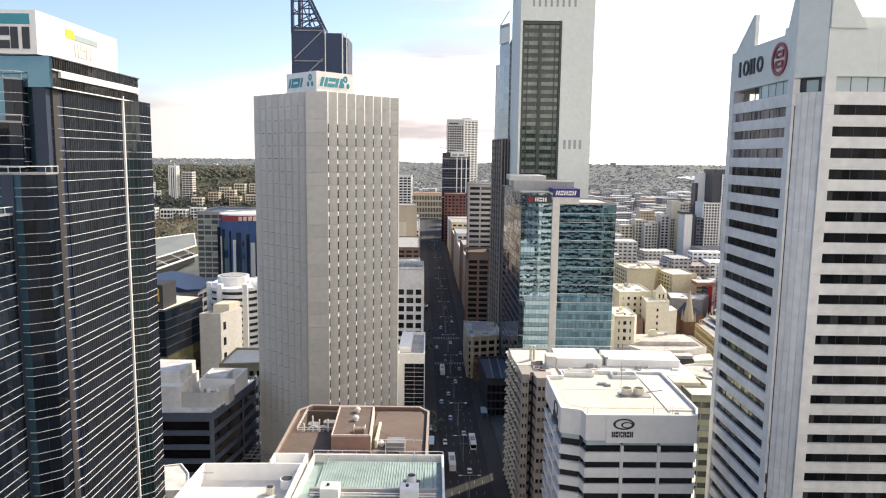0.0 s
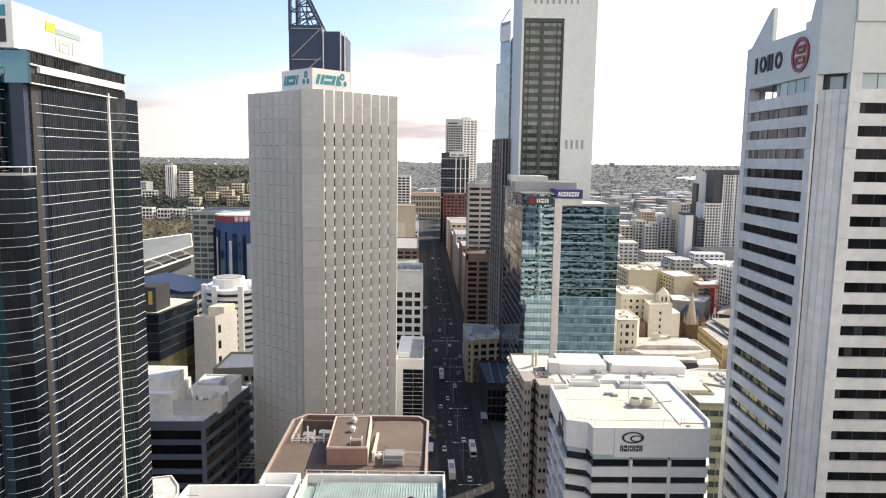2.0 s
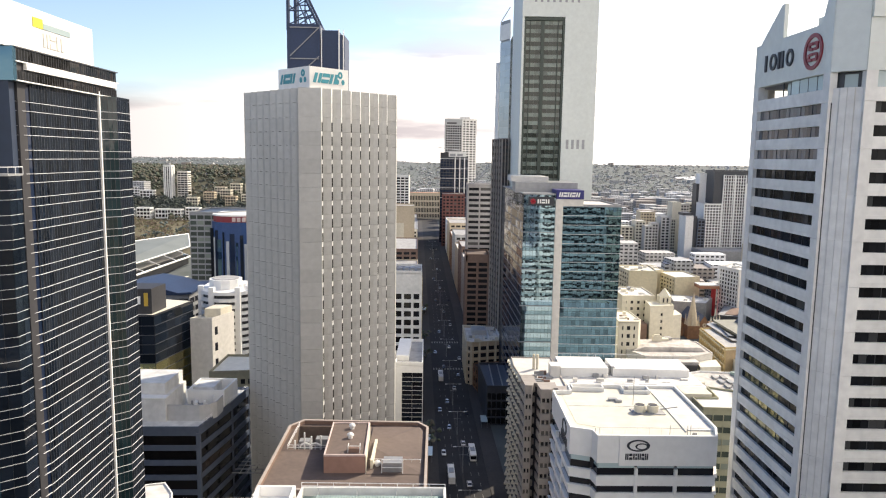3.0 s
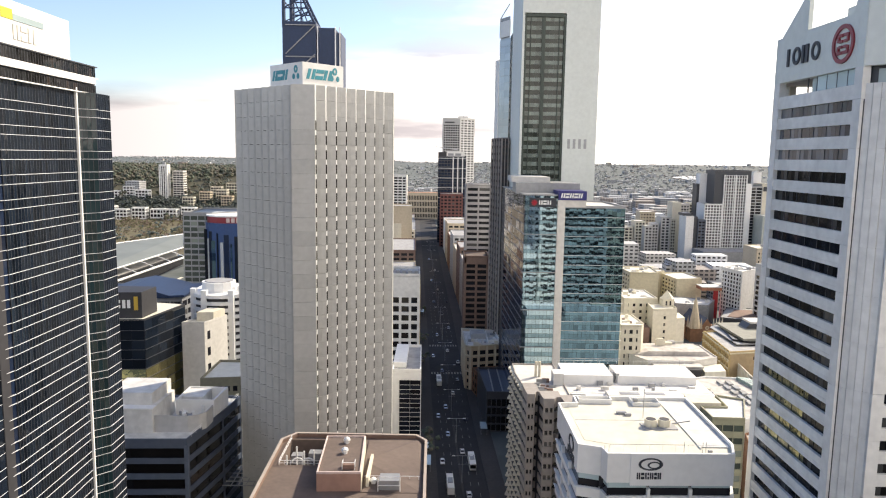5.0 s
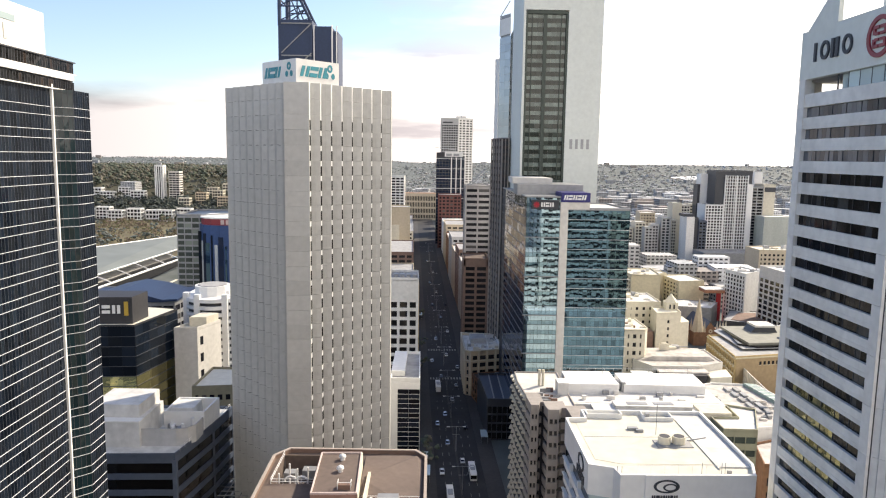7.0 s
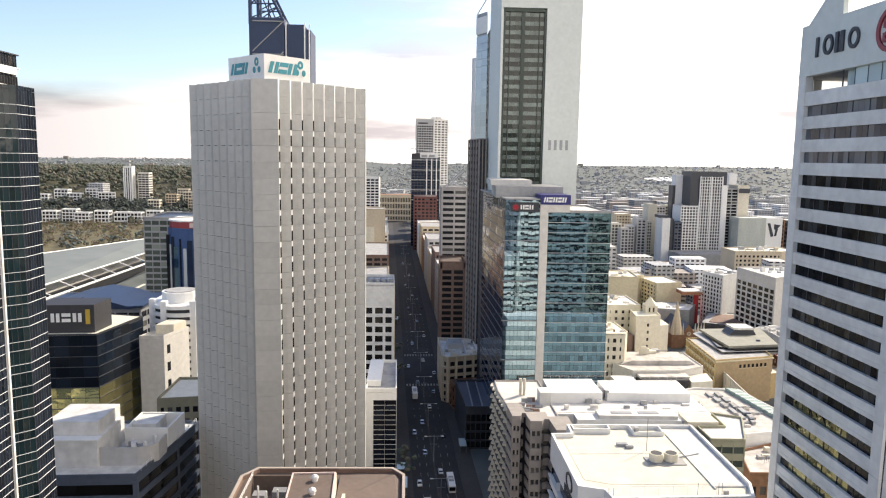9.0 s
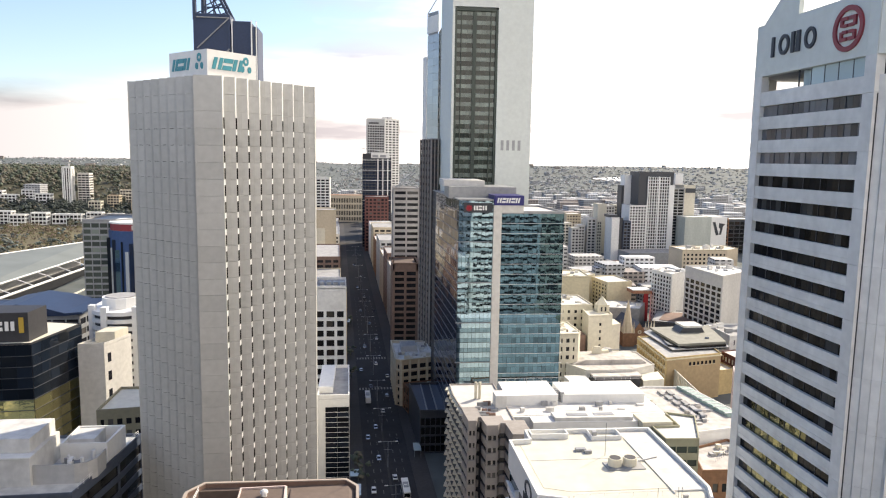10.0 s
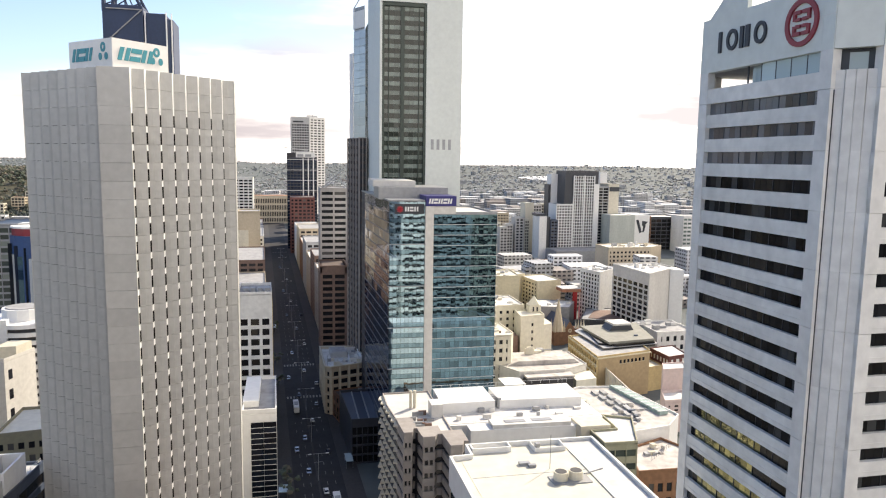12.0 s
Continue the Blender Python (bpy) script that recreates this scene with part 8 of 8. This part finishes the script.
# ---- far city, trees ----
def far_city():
    rnd = random.Random(42)
    bm = bmesh.new()
    count = 0
    tries = 0
    while count < 10500 and tries < 90000:
        tries += 1
        r = 480 + 4200 * rnd.random() ** 1.35
        a = radians(rnd.uniform(-46, 58))
        x, y = r * math.sin(a), r * math.cos(a)
        if -40 < x + 0.035 * y - 18.5 < 40 and y < 1300:
            continue
        if x < -100 and y < 1150 and x > -620:
            continue
        if x < -120 and rnd.random() < (0.93 if r < 2600 else 0.7):
            continue
        if r > 3400 and rnd.random() < 0.5:
            continue
        if 60 < x < 400 and y < 700 and rnd.random() < 0.6:
            continue
        if 90 < x < 300 and y < 560 or 60 < x < 520 and 690 < y < 900 and 170 < x:
            continue
        big = rnd.random() < (0.42 if 500 < r < 2000 and x > 0 else 0.12)
        if r > 2300:
            big = big and rnd.random() < 0.25
        w, d = (rnd.uniform(14, 36), rnd.uniform(12, 28)) if big else (rnd.uniform(7, 13), rnd.uniform(6, 10))
        h = (rnd.uniform(10, 36) if r < 1800 else rnd.uniform(8, 14)) if big else rnd.uniform(3, 6) if r < 2300 else rnd.uniform(2.5, 4)
        g = gz(x, y)
        t = rnd.uniform(-0.2, 0.2)
        c, s = math.cos(t), math.sin(t)
        vs = []
        for z in (g - 3, g + h):
            for px, py in ((-w / 2, -d / 2), (w / 2, -d / 2), (w / 2, d / 2), (-w / 2, d / 2)):
                vs.append(bm.verts.new((x + px * c - py * s, y + px * s + py * c, z)))
        for f in ((4, 5, 6, 7), (0, 1, 5, 4), (1, 2, 6, 5), (2, 3, 7, 6), (3, 0, 4, 7)):
            bm.faces.new([vs[i] for i in f])
        count += 1
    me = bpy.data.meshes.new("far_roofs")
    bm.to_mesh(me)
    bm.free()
    # wall colours are greyed and drawn together, distance haze put into them
    me.materials.append(island_material("haze_greyed_walls", [(0.50, 0.51, 0.52), (0.34, 0.36, 0.38), (0.66, 0.67, 0.67), (0.30, 0.27, 0.25), (0.46, 0.46, 0.45), (0.27, 0.29, 0.31), (0.66, 0.67, 0.68), (0.40, 0.41, 0.42)], storeys=True))
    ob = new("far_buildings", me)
    tagged(ob, "far suburb of pale and brown low buildings, greyed for haze", "buildings", kind="stuff")


def far_lake():
    """A narrow sheet of water at the foot of the far hills."""
    bm = bmesh.new()
    rim = []
    for k in range(40):
        a = 2 * math.pi * k / 40
        x, y = 1140 + 120 * math.cos(a) * (1 + 0.12 * math.sin(3 * a)), 3080 + 130 * math.sin(a)
        rim.append(bm.verts.new((x, y, gz(x, y) + 2.0)))
    mid = bm.verts.new((1140, 3080, gz(1140, 3080) + 2.0))
    for k in range(40):
        bm.faces.new((rim[k], rim[(k + 1) % 40], mid))
    water = material("still_water", (0.45, 0.48, 0.50), 0.15, vary=0.05, bump=0.0)
    tagged(new("water", mesh_of(bm, water, "water")), "pale narrow lake below the far hills", "water", kind="structure")


def tree_clumps(name, label, spots, mat, seed, leaves=5, size=3.0):
    """Crowns of many small uneven clumps over short trunks, joined, for woods far off."""
    rnd = random.Random(seed)
    verts, faces = [], []
    ico = [(0, 0, 1), (0.89, 0, 0.45), (0.28, 0.85, 0.45), (-0.72, 0.53, 0.45), (-0.72, -0.53, 0.45), (0.28, -0.85, 0.45), (0.72, 0.53, -0.45), (-0.28, 0.85, -0.45), (-0.89, 0, -0.45), (-0.28, -0.85, -0.45), (0.72, -0.53, -0.45), (0, 0, -1)]
    tri = [(0, 1, 2), (0, 2, 3), (0, 3, 4), (0, 4, 5), (0, 5, 1), (1, 6, 2), (2, 7, 3), (3, 8, 4), (4, 9, 5), (5, 10, 1), (6, 7, 2), (7, 8, 3), (8, 9, 4), (9, 10, 5), (10, 6, 1), (11, 7, 6), (11, 8, 7), (11, 9, 8), (11, 10, 9), (11, 6, 10)]
    for x, y, h in spots:
        g = gz(x, y) - 0.8
        for k in range(leaves):
            s = size * h / 9 * rnd.uniform(0.55, 1.1)
            ox, oy, oz = rnd.gauss(0, h * 0.24), rnd.gauss(0, h * 0.24), h * rnd.uniform(0.4, 0.95)
            b = len(verts)
            for vx, vy, vz in ico:
                j = rnd.uniform(0.65, 1.3)
                verts.append((x + ox + vx * s * j, y + oy + vy * s * j, g + oz + vz * s * 0.75 * j))
            faces += [tuple(b + i for i in f) for f in tri]
        b = len(verts)
        for z in (0, h * 0.6):
            for vx, vy in ((0.25, 0), (-0.12, 0.22), (-0.12, -0.22)):
                verts.append((x + vx, y + vy, g + z))
        faces += [(b, b + 1, b + 4, b + 3), (b + 1, b + 2, b + 5, b + 4), (b + 2, b, b + 3, b + 5)]
    me = bpy.data.meshes.new(name)
    me.from_pydata(verts, [], faces)
    me.materials.append(mat)
    ob = new(name, me)
    return tagged(ob, label, "trees", kind="stuff")


def woods():
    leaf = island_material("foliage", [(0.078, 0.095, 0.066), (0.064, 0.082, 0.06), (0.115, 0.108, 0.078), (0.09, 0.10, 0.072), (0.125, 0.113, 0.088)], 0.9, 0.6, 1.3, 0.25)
    deep = island_material("dark_foliage", [(0.044, 0.058, 0.05), (0.035, 0.047, 0.043), (0.058, 0.07, 0.055), (0.05, 0.06, 0.058)], 0.9, 0.6, 1.3, 0.25)
    bare = island_material("bare_winter_twigs", [(0.17, 0.13, 0.10), (0.14, 0.105, 0.08), (0.11, 0.115, 0.05), (0.19, 0.15, 0.12), (0.12, 0.12, 0.055)], 0.95, 0.6, 1.3, 0.3)
    # paler, bluer leaves: the haze of distance is mixed into this green
    dull = island_material("haze_paled_foliage", [(0.115, 0.14, 0.132), (0.095, 0.12, 0.115), (0.13, 0.145, 0.135)], 0.9, 0.7, 1.2, 0.1)
    rnd = random.Random(8)
    spots = []
    for i in range(4200):
        y = rnd.uniform(1120, 2100)
        x = -rnd.uniform(140, 1500)
        if -520 < x < -440 and y < 1300:
            continue
        if y < 1400 and -660 < x < -300 and rnd.random() < 0.25:
            continue
        spots.append((x, y, rnd.uniform(8, 15) if y < 1400 else rnd.uniform(10, 18)))
    tree_clumps("park_trees", "dense olive-brown woods on the park ridge", spots, leaf, 1, 8, 2.3)
    spots = []
    for i in range(820):
        spots.append((-rnd.uniform(230, 820), rnd.uniform(880, 1130), rnd.uniform(5, 10)))
    tree_clumps("foreshore_trees", "bare brown and yellow-green winter trees behind the hall", spots, bare, 2, 20, 1.15)
    spots = [(-rnd.uniform(230, 820), rnd.uniform(800, 960), rnd.uniform(5, 8)) for i in range(110)]
    tree_clumps("foreshore_shrubs", "dark green trees beside the hall", spots, deep, 5, 18, 1.2)
    spots = [(-rnd.uniform(330, 760), rnd.uniform(1160, 1285), rnd.uniform(9, 15)) for i in range(520)]
    tree_clumps("slope_trees", "dark dense trees on the slope below the apartments", spots, deep, 6, 14, 1.7)
    spots = []
    for i in range(900):
        r = 700 + 3900 * rnd.random() ** 1.15
        a = radians(rnd.uniform(-44, 56))
        grove = 18 + r * 0.022
        for k in range(rnd.randint(4, 17)):
            x, y = r * math.sin(a) + rnd.gauss(0, grove * 1.6), r * math.cos(a) + rnd.gauss(0, grove)
            if abs(x + 0.035 * y - 18.5) < 30 and y < 1300 or (x < 0 and y < 1500 and x > -300):
                continue
            if x > 0 and math.hypot(x, y) < 950 or 170 < x < 520 and y < 900:
                continue
            spots.append((x, y, rnd.uniform(6, 12) if r < 2300 else rnd.uniform(5, 8)))
    tree_clumps("suburb_trees", "scattered green suburb trees, dulled for haze", spots, dull, 3, 6, 2.1)
    spots = [(st(6.5, s)[0], st(6.5, s)[1], 7) for s in (300, 312, 420, 455, 520)]
    tree_clumps("street_trees", "small yellowing street trees on the footpath", spots, leaf, 4, 14, 1.6)


def city_behind():
    """The rest of the street behind the starting point: it shows only in the glass."""
    for x0, x1, y0, y1, zt, wall, n, c in ((-62, -30, -120, -80, 96, PRECAST, 26, 4), (-110, -70, -70, -20, 132, DARKFRAME, 34, 4), (40, 80, -110, -70, 88, CONCRETE, 24, 5), (85, 130, -60, -15, 120, WHITE, 32, 5), (100, 150, 20, 70, 74, CREAM, 20, 5), (-130, -80, 10, 60, 84, BROWN, 22, 5), (-20, 30, -260, -220, 130, PRECAST, 34, 5)):
        block("office_tower", [(x0, y0), (x1, y0), (x1, y1), (x0, y1)], zt, wall, ROOFGREY, "plain banded office tower along the street", [(2, n, c, 0.45, 0.1, GLASS_DARK, 1.5)], ph=0.8, group="towers along the street")


# ---- street life ----
def car(paint, label):
    c = thing("car", 0, 0, 0, label, "car", "cars on the street")
    bm = bmesh.new()
    side = [(-2.15, 0.35), (2.15, 0.35), (2.2, 0.75), (1.2, 0.92), (-1.9, 0.95), (-2.2, 0.8)]
    a = [bm.verts.new((-0.88, x, z)) for x, z in side]
    b = [bm.verts.new((0.88, x, z)) for x, z in side]
    bm.faces.new(a); bm.faces.new(b[::-1])
    for k in range(6):
        j = (k + 1) % 6
        bm.faces.new((a[k], b[k], b[j], a[j]))
    part("body", bm, paint, c)
    bm = bmesh.new()
    lo = [bm.verts.new(p) for p in ((-0.82, -1.8, 0.93), (0.82, -1.8, 0.93), (0.82, 1.2, 0.9), (-0.82, 1.2, 0.9))]
    hi = [bm.verts.new(p) for p in ((-0.66, -1.3, 1.4), (0.66, -1.3, 1.4), (0.66, 0.4, 1.42), (-0.66, 0.4, 1.42))]
    bm.faces.new(lo); bm.faces.new(hi)
    for k in range(4):
        j = (k + 1) % 4
        bm.faces.new((lo[k], lo[j], hi[j], hi[k]))
    cab = part("cabin", bm, GLASS_BLACK, c)
    part("cabin_roof", bx(bmesh.new(), -0.66, 0.66, -1.28, 0.38, 1.405, 1.46), paint, c)
    for x in (-0.8, 0.8):
        for y in (-1.35, 1.35):
            part("wheel", tube(bmesh.new(), (x - 0.1, y, 0.33), (x + 0.1, y, 0.33), 0.33, 12), DARKWALL, c)
    return c


def bus():
    c = thing("bus", 0, 0, 0, "white and green city bus on the street", "bus")
    part("body", bx(bmesh.new(), -1.25, 1.25, -6, 6, 0.4, 3.0), WHITE, c)
    for x in (-1.27, 1.23):
        part("window_strip", bx(bmesh.new(), x, x + 0.04, -5.6, 5.6, 1.5, 2.5), GLASS_BLACK, c)
    part("windscreen", bx(bmesh.new(), -1.15, 1.15, -6.03, -5.98, 1.2, 2.6), GLASS_BLACK, c)
    part("roof_unit", bx(bmesh.new(), -0.9, 0.9, -2, 2, 3.0, 3.3), GREYMETAL, c)
    for x in (-1.1, 1.1):
        for y in (-4, 3.6):
            part("wheel", tube(bmesh.new(), (x - 0.14, y, 0.48), (x + 0.14, y, 0.48), 0.48, 12), DARKWALL, c)
    return c


def at_street(u, s, back=False):
    x, y = st(u, s)
    return pose(x, y, gz(x, y) + 0.02, 0, 0, 2.0 + (180 if back else 0))


def traffic():
    white = car(material("white_car_paint", (0.7, 0.7, 0.7), 0.25, vary=0.03, bump=0), "white car on the shaded street")
    silver = car(material("silver_car_paint", (0.35, 0.36, 0.37), 0.25, metal=0.6, vary=0.03, bump=0), "silver car on the shaded street")
    dark = car(material("dark_car_paint", (0.03, 0.03, 0.04), 0.25, vary=0.03, bump=0), "dark car on the shaded street")
    kinds = (white, silver, dark, white, silver)
    rnd = random.Random(14)
    first = {}
    places = [(20.5, 262), (15.5, 318), (24.5, 336), (20.6, 300), (16.0, 352), (20.5, 372), (23.8, 392), (16.2, 405), (20.8, 440), (15.5, 470), (23.6, 486), (20.6, 520), (15.8, 560), (20.5, 610), (16.0, 650), (20.6, 700), (16.0, 760), (20.5, 830), (12.0, 290), (12.0, 340), (26.0, 420), (12.0, 430), (25.8, 560)]
    for i, (u, s) in enumerate(places):
        k = kinds[i % 5]
        m = at_street(u, s, u < 18)
        if k not in first:
            first[k] = True
            k.matrix_basis = m
        else:
            copy_thing(k, m)
    b = bus()
    b.matrix_basis = at_street(14.0, 268, True)
    copy_thing(b, at_street(23.6, 288))
    copy_thing(b, at_street(14.0, 388, True))


def street_lamp():
    c = thing("street_lamp", 0, 0, 0, "tall grey double-arm street lamp on the median", "street lamp", "street lamps on the median")
    part("pole", tube(bmesh.new(), (0, 0, 0), (0, 0, 11), 0.13, 8, 0.08), GREYMETAL, c)
    part("arm", tube(bmesh.new(), (-3.2, 0, 10.8), (3.2, 0, 10.8), 0.07, 6), GREYMETAL, c)
    for x in (-3.3, 3.3):
        part("lamp_head", bx(bmesh.new(), x - 0.6, x + 0.6, -0.2, 0.2, 10.72, 10.9), WHITE, c)
    part("banner_arm", tube(bmesh.new(), (-1.6, 0, 7.5), (1.6, 0, 7.5), 0.05, 6), GREYMETAL, c)
    return c


def street_things():
    lamp = street_lamp()
    lamp.matrix_basis = at_street(18.6, 236)
    for s in (272, 310, 348, 386, 424, 462, 500, 545, 590, 640, 700, 760, 820):
        copy_thing(lamp, at_street(18.6, s))
    strip("median", 18.2, 19.0, 180, 400, 0.16, PAVING, "narrow raised kerbed median strip", "median", 0.3)
    strip("median", 18.2, 19.0, 450, 860, 0.16, PAVING, "narrow raised kerbed median strip", "median", 0.3)
    # lane dashes and stop lines
    for u in (12.9, 15.6, 21.8, 24.8):
        bm = bmesh.new()
        s = 180
        while s < 620:
            if not 404 < s < 448:
                for da, db in (((u - 0.07), (u + 0.07)),):
                    pts = [st(da, s), st(db, s), st(db, s + 3), st(da, s + 3)]
                    vs = [bm.verts.new((x, y, gz(x, y) + 0.012)) for x, y in pts]
                    bm.faces.new(vs)
            s += 9
        ob = new("lane_line", mesh_of(bm, LINE, "lane_line"))
        tagged(ob, "worn white dashed lane line", "road marking", kind="structure")
    for s in (402, 449, 866):
        bm = bmesh.new()
        for k in range(11):
            u = 10.2 + k * 1.6
            pts = [st(u, s), st(u + 0.8, s), st(u + 0.8, s + 3), st(u, s + 3)]
            bm.faces.new([bm.verts.new((x, y, gz(x, y) + 0.014)) for x, y in pts])
        ob = new("crossing", mesh_of(bm, LINE, "crossing"))
        tagged(ob, "white striped pedestrian crossing", "road marking", kind="structure")
    # pale canopies on the footpath
    for u, s, w, d in ((5.5, 286, 3.5, 9), (5.2, 300, 3.2, 6), (6.0, 520, 3, 8), (31.5, 322, 3, 8)):
        x, y = st(u, s)
        g = gz(x, y)
        c = thing("bus_shelter", x, y, g, "pale flat-roofed bus shelter on the footpath", "shelter", "bus shelters")
        part("roof", bx(bmesh.new(), x - w / 2, x + w / 2, y - d / 2, y + d / 2, g + 3.0, g + 3.2), GLASS_CLEAR, c)
        for px in (-w / 2 + 0.2, w / 2 - 0.2):
            for py in (-d / 2 + 0.2, d / 2 - 0.2):
                part("post", tube(bmesh.new(), (x + px, y + py, g), (x + px, y + py, g + 3.0), 0.06, 6), GREYMETAL, c)


sawtooth_tower()
banded_tower()
dark_glass_tower()
blue_glass_tower()
granite_tower()
brown_roof_building()
green_roof_building()
calibre_building()
balcony_building()
white_hall()
slit_slab()
striped_tower()
left_street_row()
right_street_row()
far_centre_towers()
truss_tower()
left_low_city()
right_low_city()
city_behind()
traffic()
street_things()
settle()
far_city()
far_lake()
woods()
